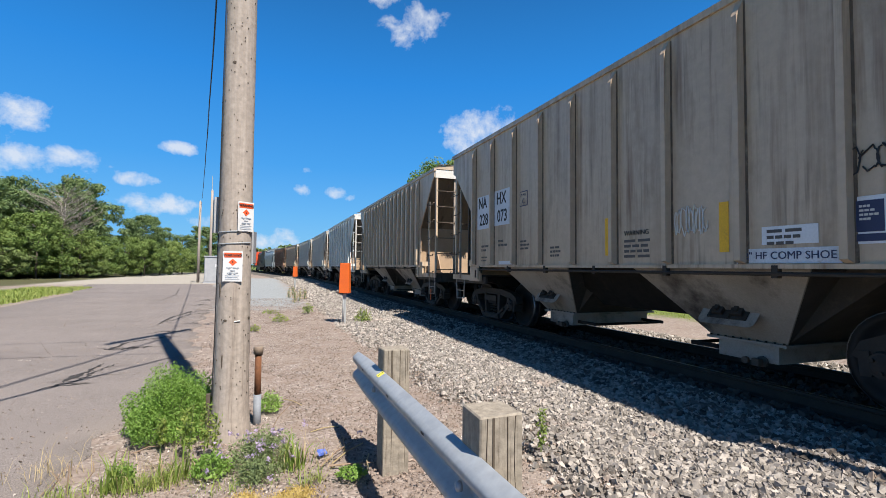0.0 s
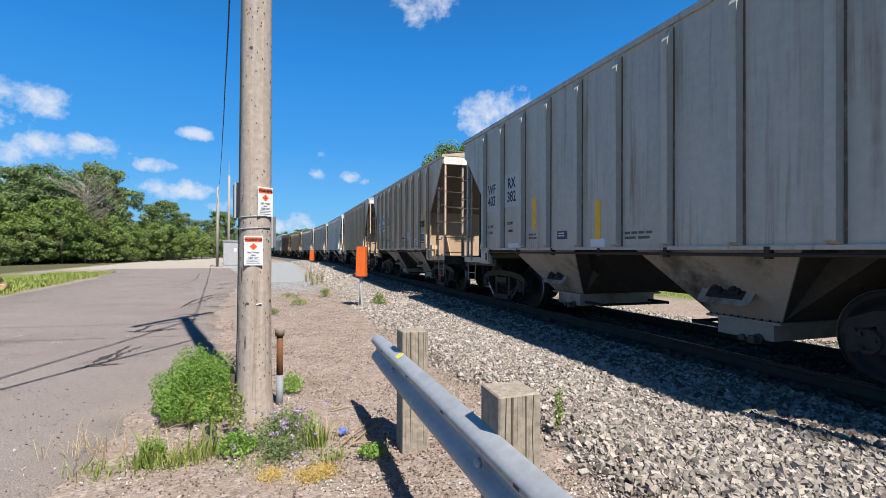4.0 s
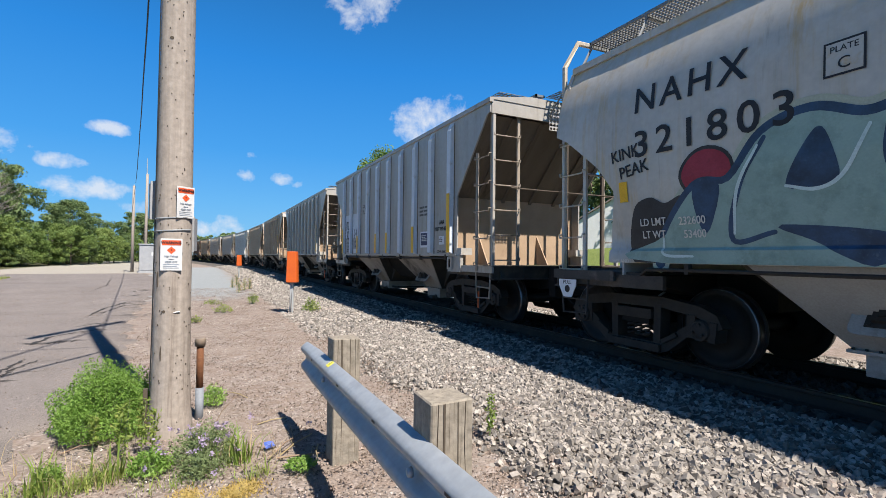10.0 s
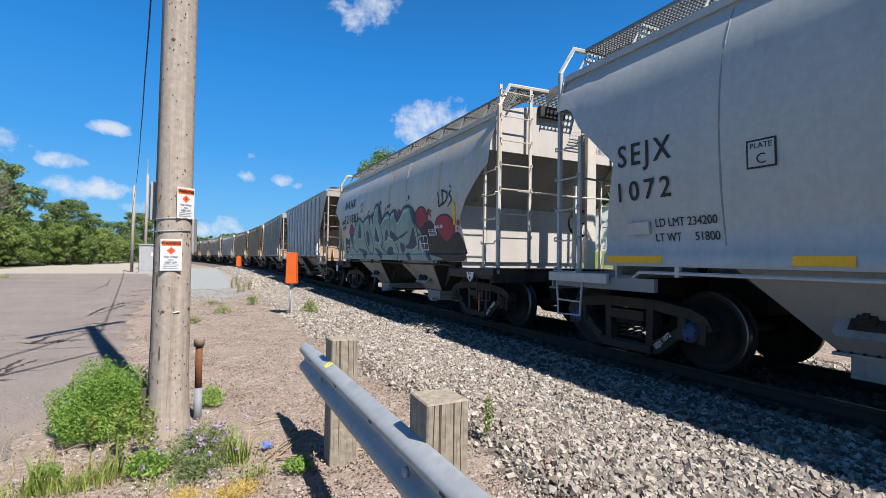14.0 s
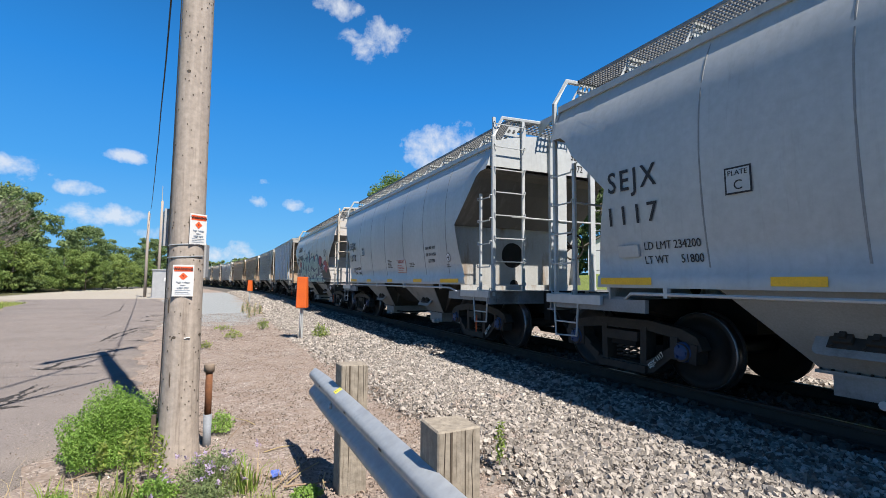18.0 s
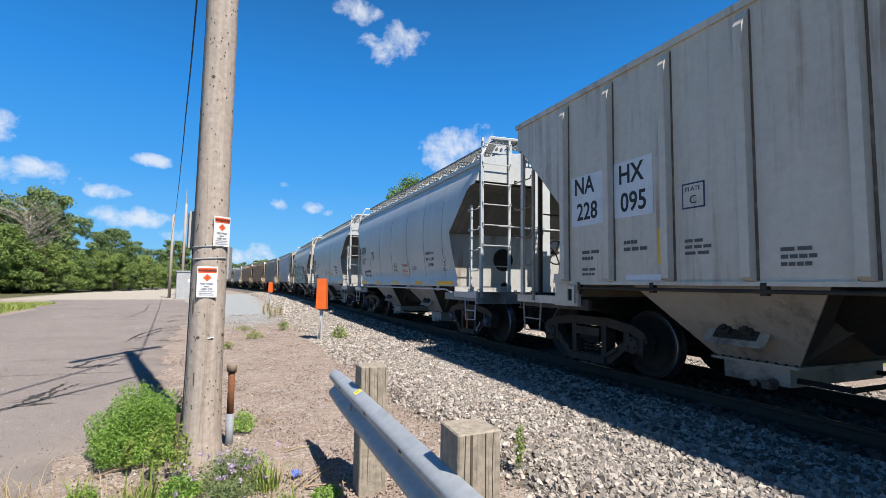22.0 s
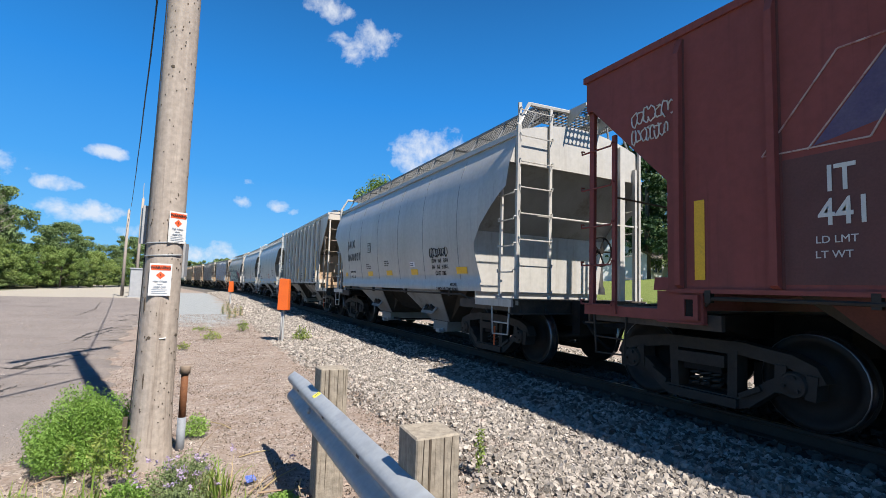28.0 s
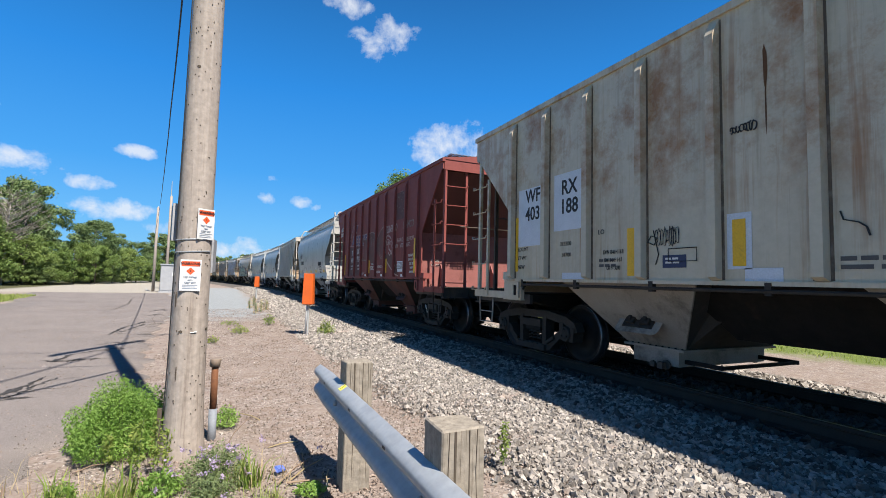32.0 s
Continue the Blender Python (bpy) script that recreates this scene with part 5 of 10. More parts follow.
def dress_itlx(car):
    for y in (3.72, 2.80):
        plate(car, y, 2.26, 0.70, 0.80, STENCIL, "stencil_panel", label="white stencil panel")
        plate(car, y, 1.58, 0.70, 0.54, GRILLE, "stencil_panel", label="grey stencil panel")
    marks(car, "ITLX", 3.72, 2.28, 0.42, 0.66)
    marks(car, "303", 3.72, 1.95, 0.44, 0.76)
    marks(car, "14", 2.84, 1.98, 0.44, 0.8)
    for k, w in enumerate(("LD. LMT.", "LT. WT.", "2 INCH HF", "COMP SHOES")):
        lettering(w, (0.10, 0.10, 0.06, 0.06)[k], INK, car, side_at(3.72, 1.70 - (0, 0.13, 0.23, 0.31)[k], HALF, 0.009))
    lettering("213900", 0.12, INK, car, side_at(2.75, 1.72, HALF, 0.009))
    lettering("54100", 0.12, INK, car, side_at(2.75, 1.58, HALF, 0.009))
    part("card_holder", "card_holder", lambda bm: box(bm, (-0.15, -0.07, 0), (0.15, 0.07, 0.03)), STENCIL, car, at=side_at(2.8, 1.42))
    for y, h in ((4.20, 0.85), (2.35, 0.55), (0.50, 0.55), (-0.43, 0.55), (-2.28, 0.62), (-4.13, 1.2)):
        strip(car, y, 1.34 + h / 2, 0.13, h, HALF + 0.09)
    box_mark(car, 1.92, 2.72, INK, PAINT["ribgrey"])
    lines(car, -2.78, 2.38, 0.55, 3, INK, size=0.045)
    plate(car, -2.80, 1.64, 0.46, 0.36, DECAL, "data_panel", label="white and navy data panel")
    plate(car, -2.80, 1.65, 0.38, 0.28, NAVY, "data_panel", lift=0.006)
    lines(car, -2.80, 1.73, 0.30, 4, PALE_INK, size=0.02, lift=0.010)
    lettering("AAR", 0.12, INK, car, side_at(-3.68, 1.98), 0.003)
    lettering("TEST WHEELS", 0.11, INK, car, side_at(-3.68, 1.84), 0.003)
    plate(car, -3.68, 1.60, 0.24, 0.18, DECAL, "data_panel")
    lines(car, -3.68, 1.65, 0.18, 3, INK, size=0.02, lift=0.008)
    lettering("COMP. SHOES", 0.07, INK, car, side_at(-3.68, 1.36))
    lettering("ITLX 30314", 0.13, PALE_INK, car, pose(0.95, -ROOF_L - 0.0225, 3.95, 90, 0, 0))


def dress_sejx(car, number):
    c = 1.6
    marks(car, "SEJX", 3.90, 2.48, 0.36, 0.86, c, INK, 0.003, 1.3)
    marks(car, number, 3.93, 2.06, 0.32, 0.94, c, INK, 0.003, 1.4)
    lettering("LD LMT 234200", 0.13, INK, car, side_at(3.42, 1.68, c), squeeze=0.84)
    lettering("LT WT     51800", 0.13, INK, car, side_at(3.42, 1.52, c), squeeze=0.84)
    part("card_holder", "card_holder", lambda bm: box(bm, (-0.15, -0.07, 0), (0.15, 0.07, 0.03)), PAINT["blue"], car, at=side_at(4.0, 1.64, c))
    box_mark(car, 2.61, 2.24, INK, PAINT["blue"], c, 0.26)
    lines(car, -0.12, 1.86, 0.42, 6, INK, c, 0.022)
    red = plain("faded_red_ink", (0.35, 0.10, 0.08), 0.6)
    plate(car, -1.02, 1.66, 0.68, 0.34, red, "warning_panel", c, label="red framed warning panel")
    plate(car, -1.02, 1.66, 0.65, 0.31, PAINT["blue"], "warning_panel", c, 0.005)
    lettering("WARNING", 0.10, red, car, side_at(-1.02, 1.77, c, 0.009), 0.002)
    lines(car, -1.02, 1.68, 0.55, 4, red, c, 0.022, 0.009)
    lines(car, -1.85, 1.72, 0.42, 3, INK, c, 0.022)
    for k, w in enumerate(("EX W 10-8  H 9-1", "EW    8-4  H 15-3", "CU FT 3280")):
        lettering(w, 0.105, INK, car, side_at(-3.05, 2.03 - 0.15 * k, c), 0.001, squeeze=0.70)
    seal = part("seal_mark", "seal_mark", lambda bm: lathe(bm, [(0, 0.10), (0.002, 0.10)], 20, 2), INK, car, at=side_at(-3.95, 1.78, c, 0.003))
    part("seal_disc", "seal_disc", lambda bm: lathe(bm, [(0.002, 0.085), (0.004, 0.085)], 20, 2), STENCIL, seal)
    part("seal_device", "seal_dev", lambda bm: [box(bm, (-0.05, -0.01, 0.004), (0.05, 0.015, 0.0055)), box(bm, (-0.012, -0.06, 0.004), (0.012, 0.05, 0.0055))], INK, seal)
    lines(car, -3.95, 1.62, 0.24, 2, INK, c, 0.022)
    for k, w in enumerate(("SEJX", number)):
        lettering(w, 0.20, INK, car, pose(0.62, -CURVE_L - 0.0225, 3.84 - 0.24 * k, 90, 0, 0), 0.003, squeeze=0.8)


def frame_stencil(car, words, y, turn, pale=True):
    """Small pale stencil on a truck's side frame, along its sloping bar."""
    lettering(words, 0.085, PALE_INK, car, pose(-1.128, y, 0.31, 90, 0, -90) @ pose(0, 0, 0, 0, 0, turn), 0.001, name="frame_stencil", squeeze=0.8)


def dress_jaix(car):
    c = 1.6
    marks(car, "JAIX", 3.31, 2.54, 0.35, 0.92, c, INK, 0.003, 1.32)
    marks(car, "860001", 3.00, 2.12, 0.34, 1.02, c, INK, 0.003, 1.36)
    lettering("LD LMT 234500", 0.10, INK, car, side_at(3.25, 1.66, c), squeeze=0.8)
    lettering("LT WT   51500", 0.10, INK, car, side_at(3.25, 1.51, c), squeeze=0.8)
    box_mark(car, 1.50, 2.34, INK, PAINT["cream"], c, 0.28)
    for y, w in ((4.0, 0.25), (1.50, 0.42), (-0.05, 0.42), (-1.70, 0.38), (-3.95, 0.42)):
        strip(car, y, 1.59, w, 0.13, c)
    lines(car, 1.6, 1.86, 0.45, 3, INK, c, 0.03)
    lines(car, 0.0, 1.90, 0.55, 3, INK, c, 0.03)
    plate(car, -1.62, 1.765, 0.28, 0.12, DECAL, "builder_decal", c, 0.006, "small white decal")
    lines(car, -1.62, 1.79, 0.22, 2, NAVY, c, 0.025, 0.010)
    for k, w in enumerate(("EX W   10-8    H 8-9", "EW     8-6    H 14-11", "CU FT   3282")):
        lettering(w, 0.12, INK, car, side_at(-3.05, 1.80 - 0.13 * k, c), 0.002, squeeze=0.72)
    lettering("40 % E/L", 0.085, INK, car, side_at(-3.6, 1.31, 1.515), 0.002)
    lettering("2 INCH HF COMP SHOES", 0.085, INK, car, side_at(-3.3, 1.22, 1.515), 0.002)
    scrawl(car, -3.0, 1.98, 0.8, 0.25, INK, 7, c)


def scrawl(car, y, z, w, h, material, seed, half=HALF, r=0.008):
    """A loose line of spray paint or chalk."""
    rnd = random.Random(seed)

    def build(bm):
        x = -w / 2
        while x < w / 2:
            step = w * rnd.uniform(0.10, 0.2)
            pts = []
            a0, ry = rnd.uniform(0, 6), h * rnd.uniform(0.3, 0.5)
            for k in range(11):
                a = a0 + k * rnd.uniform(0.4, 0.65)
                pts.append((x + step * 0.5 * (1 + math.cos(a)), ry * math.sin(a) + rnd.uniform(-0.06, 0.06) * h, 0.004))
            tube(bm, pts, r, 4)
            x += step * 0.9
    return part("paint_scrawl", None, build, material, car, "loose sprayed scrawl", side_at(y, z, half, 0.004))


def blob(bm, cx, cy, rx, ry, seed, n=26, lift=0.0, wob=0.12, turn=0.0):
    rnd = random.Random(seed)
    ph = [rnd.uniform(0, 6.3) for _ in range(3)]
    ring = []
    for k in range(n):
        a = 2 * math.pi * k / n
        r = 1 + wob * (math.sin(2 * a + ph[0]) + 0.7 * math.sin(3 * a + ph[1]) + 0.4 * math.sin(5 * a + ph[2]))
        x, y = rx * r * math.cos(a), ry * r * math.sin(a)
        ring.append((cx + x * math.cos(turn) - y * math.sin(turn), cy + x * math.sin(turn) + y * math.cos(turn)))
    prism(bm, ring, 2, lift, lift + 0.001)


def stroke(bm, pts, wide, lift, samples=26):
    """A fat ribbon through points, round-ended."""
    P = [Vector((*p, 0)) for p in pts]
    P = [2 * P[0] - P[1]] + P + [2 * P[-1] - P[-2]]
    line = []
    for i in range(1, len(P) - 2):
        for k in range(8):
            t = k / 8
            a, b, c, d = P[i - 1:i + 3]
            line.append(0.5 * (2 * b + (c - a) * t + (2 * a - 5 * b + 4 * c - d) * t * t + (3 * b - a - 3 * c + d) * t ** 3))
    line.append(P[-2])
    left, right = [], []
    for i, p in enumerate(line):
        d = (line[min(i + 1, len(line) - 1)] - line[max(i - 1, 0)]).normalized()
        nrm = Vector((-d.y, d.x, 0))
        u = i / (len(line) - 1)
        w = wide / 2 * (0.75 + 0.25 * math.sin(math.pi * u))
        left.append(bm.verts.new((*(p + nrm * w).xy, lift)))
        right.append(bm.verts.new((*(p - nrm * w).xy, lift)))
    for i in range(len(line) - 1):
        bm.faces.new((left[i], right[i], right[i + 1], left[i + 1]))
    for e in (0, -1):
        c = line[e]
        ring = [bm.verts.new((c.x + wide * 0.375 * math.cos(k * math.pi / 6), c.y + wide * 0.375 * math.sin(k * math.pi / 6), lift + 0.0004)) for k in range(12)]
        bm.faces.new(ring)


# the sprayed word: its outline, its counters and shades, its inner lines and its glints, in metres along and up
WORD = [(0.50, -0.21), (0.58, 0.10), (0.97, 0.56), (1.33, 0.58), (1.65, 0.95), (2.03, 1.05), (2.36, 0.93), (2.55, 0.94), (2.72, 1.00), (3.02, 1.06), (3.20, 1.01), (3.34, 1.06), (3.50, 1.05), (3.67, 1.28), (3.88, 1.32),
        (4.05, 1.17), (4.12, 0.80), (4.30, 0.88), (4.51, 0.99), (4.73, 1.02), (4.90, 0.95), (5.17, 1.04), (5.36, 1.00), (5.54, 0.82), (5.72, 0.92), (5.91, 1.05), (6.25, 1.06), (6.52, 0.90), (6.64, 0.60), (6.85, 0.45), (6.97, 0.15), (7.20, -0.05), (7.5, -0.21)]
COUNTERS = [[(1.83, 0.49), (2.02, 0.85), (2.12, 0.87), (2.20, 0.49), (2.01, 0.45)], [(2.73, 0.57), (2.86, 0.64), (2.96, 0.58), (2.99, 0.42), (2.92, 0.26), (2.79, 0.19)], [(3.69, 0.75), (3.78, 0.59), (3.87, 0.29), (3.52, 0.34)],
            [(4.40, 0.42), (4.57, 0.60), (4.68, 0.52), (4.62, 0.36), (4.43, 0.30)], [(4.40, 0.01), (4.67, 0.13), (4.93, 0.10), (4.89, -0.05), (4.52, -0.07)], [(4.83, 0.41), (4.94, 0.55), (5.42, 0.32), (5.16, 0.26)],
            [(1.76, 0.13), (2.53, 0.02), (2.40, -0.20), (1.99, 0.01)], [(3.38, 0.12), (3.69, 0.07), (3.92, -0.02), (4.02, -0.21), (3.62, -0.04)]]
SHADES = [[(5.23, 1.04), (5.53, 0.82), (5.41, 0.77), (5.30, 0.86)], [(3.92, 1.31), (4.07, 1.16), (4.12, 0.78), (3.96, 0.87)], [(3.02, 1.05), (3.18, 1.00), (3.11, 0.82)], [(3.32, 1.05), (3.48, 0.98), (3.41, 0.83)],
          [(5.84, 0.11), (6.13, 0.23), (6.49, 0.60), (6.58, 0.14), (6.25, 0.08)], [(5.48, 0.16), (5.60, 0.22), (5.80, 0.10), (5.56, -0.03)], [(5.40, 0.36), (6.12, 0.50), (5.70, 0.38)], [(6.69, 0.40), (6.91, 0.31), (7.36, -0.18), (7.22, -0.20), (6.9, 0.1)],
          [(5.85, -0.06), (6.02, -0.04), (6.18, -0.20), (6.0, -0.20)], [(6.30, 1.02), (6.52, 0.88), (6.60, 0.58), (6.46, 0.72)], [(0.95, 0.54), (1.22, 0.55), (1.05, 0.10)]]
INNER = [[(2.54, 0.91), (2.52, 0.56), (2.70, 0.15), (2.94, -0.05), (3.19, 0.04), (3.27, 0.31), (3.04, 0.75)], [(4.09, 0.70), (4.20, 0.40), (4.13, 0.21), (3.99, 0.14), (4.35, -0.03)], [(4.89, 0.95), (4.89, 0.74), (4.85, 0.58)],
         [(5.13, 0.27), (5.26, 0.11), (5.30, -0.04), (5.25, -0.20)], [(1.66, 0.92), (1.42, 0.52), (1.32, 0.02), (1.7, 0.08)], [(6.64, 0.58), (6.70, 0.30), (6.62, 0.04)]]
GLINTS = [[(3.50, 0.92), (3.64, 1.18), (3.85, 1.22)], [(4.16, 0.76), (4.45, 0.90), (4.80, 0.95)], [(4.93, 0.88), (5.05, 1.0), (5.20, 0.98)], [(1.82, 0.47), (2.05, 0.42), (2.24, 0.52), (2.42, 0.86)], [(2.60, 0.70), (2.72, 0.93), (2.98, 0.98)],
          [(3.70, 0.78), (3.80, 0.58), (3.89, 0.27), (3.52, 0.32)], [(4.56, 0.44), (4.63, 0.35), (4.44, 0.28)], [(4.66, 0.38), (5.00, 0.31)], [(4.92, 0.14), (4.94, -0.02)], [(5.40, 0.72), (5.52, 0.74), (5.70, 0.86)], [(5.16, 0.24), (5.40, 0.30)],
          [(1.60, 0.86), (1.40, 0.50), (1.34, 0.08)], [(5.75, 0.88), (5.95, 1.0), (6.2, 1.0)], [(6.50, 0.62), (6.60, 0.18), (6.3, 0.04)], [(0.55, 0.05), (0.56, -0.12), (0.9, -0.14)], [(3.28, 0.78), (3.36, 0.98)], [(6.72, 0.36), (6.80, 0.05), (6.9, -0.1)]]


def smooth_ring(pts, grow=0.0, steps=5):
    """A closed soft outline through points, grown outwards by so much."""
    n, out = len(pts), []
    P = [Vector(p) for p in pts]
    for i in range(n):
        a, b, c, d = (P[(i + k) % n] for k in (-1, 0, 1, 2))
        for k in range(steps):
            t = k / steps
            out.append(0.5 * (2 * b + (c - a) * t + (2 * a - 5 * b + 4 * c - d) * t * t + (3 * b - a - 3 * c + d) * t ** 3))
    if grow:
        area = sum(p.x * q.y - q.x * p.y for p, q in zip(out, out[1:] + out[:1]))
        m, grown = len(out), []
        for i, p in enumerate(out):
            d = (out[(i + 1) % m] - out[i - 1]).normalized()
            grown.append(p + Vector((d.y, -d.x)) * math.copysign(grow, area))
        out = grown
    return out


def fill(bm, pts, lift, grow=0.0, soft=True):
    ring = smooth_ring(pts, grow) if soft else [Vector(p) for p in pts]
    f = bm.faces.new([bm.verts.new((p.x, max(p.y, -0.215), lift)) for p in ring])
    bmesh.ops.triangulate(bm, faces=[f], ngon_method="EAR_CLIP")


def dress_graffiti(car):
    """Sprayed letters in teal with a dark outline, wine-red and black shapes behind, and a thin tag."""
    h = 1.605
    teal = surf("teal_spray", (0.205, 0.31, 0.285), (0.27, 0.39, 0.36), 2.5, 0.55, fine=0.05, c3=(0.165, 0.25, 0.22), s3=2.0, lo=0.5, hi=0.66, runs=[((0.34, 0.44, 0.42), 16.0, 0.56, 0.68, 0.5)])
    navy = surf("dark_blue_spray", (0.016, 0.032, 0.062), (0.030, 0.075, 0.15), 5.0, 0.55, runs=[((0.10, 0.15, 0.20), 20.0, 0.58, 0.70, 0.5)])
    wine = surf("wine_red_spray", (0.24, 0.018, 0.035), (0.32, 0.035, 0.06), 3.0, 0.55, runs=[((0.05, 0.015, 0.02), 18.0, 0.56, 0.68, 0.6)])
    soot = surf("black_spray", (0.022, 0.021, 0.022), (0.045, 0.043, 0.044), 3.0, 0.6, runs=[((0.09, 0.09, 0.093), 26.0, 0.58, 0.68, 0.4)])
    glint = surf("pale_spray", (0.55, 0.66, 0.66), (0.45, 0.58, 0.58), 3.0, 0.55)
    mist = surf("pale_green_spray", (0.40, 0.43, 0.34), (0.36, 0.39, 0.32), 4.0, 0.6)
    at = pose(-h, 4.35, 1.42, 90, 0, -90)

    def fitted(shapes):
        """Lays flat shapes onto the curve of the side."""
        def build(bm):
            shapes(bm)
            for zz in (-0.15, -0.08, -0.05, *np.arange(0.0, 1.9, 0.1)):
                bmesh.ops.bisect_plane(bm, geom=bm.verts[:] + bm.edges[:] + bm.faces[:], plane_co=(0, zz, 0), plane_no=(0, 1, 0))
            for v in bm.verts:
                v.co.z += curve_half(1.42 + v.co.y) - h + 0.004
        return build

    def sprayed(name, material, label, shapes):
        return part(name, None, fitted(shapes), material, car, label, at)
    sprayed("sprayed_halo", mist, "pale green sprayed halo", lambda bm: stroke(bm, WORD, 0.30, 0.001))
    for k, (x, y, rx, ry) in enumerate(((6.93, 0.72, 0.36, 0.29), (8.10, 0.46, 0.42, 0.30), (1.10, 0.68, 0.27, 0.24))):
        sprayed("sprayed_outline", soot, "black sprayed outline", lambda bm: blob(bm, x, y, rx + 0.035, ry + 0.035, 3 + k, lift=0.0015, wob=0.03))
        sprayed("sprayed_bubble", wine, "wine-red sprayed bubble", lambda bm: blob(bm, x, y, rx, ry, 3 + k, lift=0.003, wob=0.03))
    sprayed("sprayed_shadow", soot, "dripping black sprayed shape", lambda bm: fill(bm, [(6.80, -0.21), (6.87, 0.44), (7.16, 0.64), (7.42, 0.68), (7.64, 0.57), (7.87, 0.36), (8.16, 0.20), (8.43, 0.32), (8.67, 0.37), (8.80, 0.27), (8.83, -0.21)], 0.0045))
    sprayed("sprayed_shadow", soot, "dripping black sprayed shape", lambda bm: fill(bm, [(0.14, -0.21), (0.17, 0.38), (0.40, 0.52), (0.60, 0.44), (0.82, 0.50), (0.98, 0.30), (1.0, -0.21)], 0.0045))
    sprayed("sprayed_outline", navy, "dark blue sprayed outline", lambda bm: stroke(bm, WORD, 0.17, 0.006))
    sprayed("sprayed_letter", teal, "teal sprayed word of swollen letters", lambda bm: fill(bm, WORD, 0.008))
    sprayed("sprayed_base", teal, "teal sprayed foot of the word", lambda bm: fill(bm, [(0.50, -0.215), (7.45, -0.215), (7.2, -0.10), (0.52, -0.10)], 0.0085, soft=False))
    for g in COUNTERS + SHADES:
        sprayed("sprayed_counter", navy, "dark blue sprayed shade", lambda bm: fill(bm, g, 0.010, 0.012))
    for g in INNER:
        sprayed("sprayed_line", navy, "dark blue sprayed line", lambda bm: stroke(bm, g, 0.055, 0.0112))
    for g in GLINTS:
        sprayed("sprayed_glint", glint, "pale sprayed glint", lambda bm: stroke(bm, g, 0.032, 0.0125))
    for x, y, q in ((7.37, 0.87, 0.075), (7.51, 0.87, 0.03), (7.48, 0.79, 0.035), (8.74, 0.55, 0.06), (8.69, 0.44, 0.03), (5.60, 1.00, 0.09), (4.19, 0.98, 0.07), (3.44, 1.17, 0.035), (2.57, 1.07, 0.04)):
        sprayed("sprayed_dot", wine, "wine-red sprayed dot", lambda bm: blob(bm, x, y, q, q, 2, 12, 0.007, 0.03))
    for x, y, q in ((3.07, 1.25, 0.04), (3.0, 1.22, 0.025), (2.9, 1.17, 0.02), (4.70, 1.22, 0.04), (4.84, 1.24, 0.055), (4.58, 1.19, 0.03), (4.48, 1.14, 0.02), (4.10, 1.42, 0.035), (4.16, 1.37, 0.03), (4.04, 1.37, 0.025), (6.22, 1.32, 0.05), (6.08, 1.26, 0.025)):
        sprayed("sprayed_dot", soot, "black sprayed dot", lambda bm: blob(bm, x, y, q, q * 1.15, 5, 12, 0.007, 0.05))
    for w, x, y in (("EXW 10-8", 7.52, 0.45), ("CU FT 3250", 7.54, 0.37), ("H 13-0", 7.85, 0.52)):
        m = side_at(4.35 - x, 1.42 + y, 1.6, 0.014)
        part("stencil_plate", ("stencil_plate", w), lambda bm: box(bm, (-0.20, -0.032, 0), (0.20, 0.032, 0.001)), STENCIL, car, at=m)
        lettering(w, 0.062, INK, car, m @ pose(0, 0, 0.004), 0.0008)
    for x, y, z0, z1, w in ((6.0, 0, 1.3, 2.25, 0.05), (4.78, 0, 1.15, 2.15, 0.07), (2.62, 0, 1.35, 2.0, 0.05), (7.9, 0, 1.1, 1.9, 0.05)):
        sprayed("rust_run", surf("ochre_rust_run", (0.46, 0.35, 0.20), (0.48, 0.42, 0.33), 2.0, 0.6, stretch=(3, 3, 1)), "soft ochre rust run", lambda bm: fill(bm, [(x - w, z1), (x + w, z1), (x + w * 0.7, (z0 + z1) / 2), (x + w * 0.2, z0), (x - w * 0.4, z0 + 0.1), (x - w * 0.8, (z0 + z1) / 2)], 0.0005))
    marks(car, "NAHX", 3.49, 3.05, 0.42, 0.95, 1.6, INK, 0.004, 1.25)
    marks(car, "321803", 3.27, 2.54, 0.42, 1.08, 1.6, INK, 0.004, 1.32)
    box_mark(car, 2.09, 2.84, INK, PAINT["graffiti"], 1.6, 0.28)
    for k, w in enumerate(("NAHX", "321803")):
        lettering(w, 0.17, INK, car, pose(1.05, -CURVE_L - 0.0225, 3.78 - 0.2 * k, 90, 0, 0), squeeze=0.8)
    for k in range(5):
        part("small_print", ("end_print", k), lambda bm, k=k: box(bm, (0.30 - 0.03 * k, -0.001, 0), (0.62 - 0.02 * k, 0.001, 0.025)), GRILLE, car, at=pose(0, -CURVE_L - 0.021, 3.74 - 0.06 * k))
    for pts in (((-0.40, 0.16), (-0.36, -0.06), (-0.33, -0.20), (-0.12, -0.12)), ((-0.16, 0.20), (-0.14, -0.14)), ((-0.20, 0.20), (0.10, 0.10), (0.08, -0.06), (-0.14, -0.18)), ((0.34, 0.12), (0.22, 0.06), (0.34, -0.08), (0.16, -0.24)), ((0.26, 0.26), (0.31, 0.20))):
        part("paint_stroke", None, lambda bm, pts=pts: stroke(bm, pts, 0.045, 0.004), INK, car, "black sprayed stroke", side_at(-3.86, 2.53, 1.6) @ pose(0, 0, 0, 0, 0, 0) @ Matrix.Scale(0.84, 4))
    lettering("KINK", 0.20, INK, car, side_at(4.26, 2.48, 1.6) @ pose(0, 0, 0, 0, 0, 6), 0.002, squeeze=0.9, label="small sprayed tag")
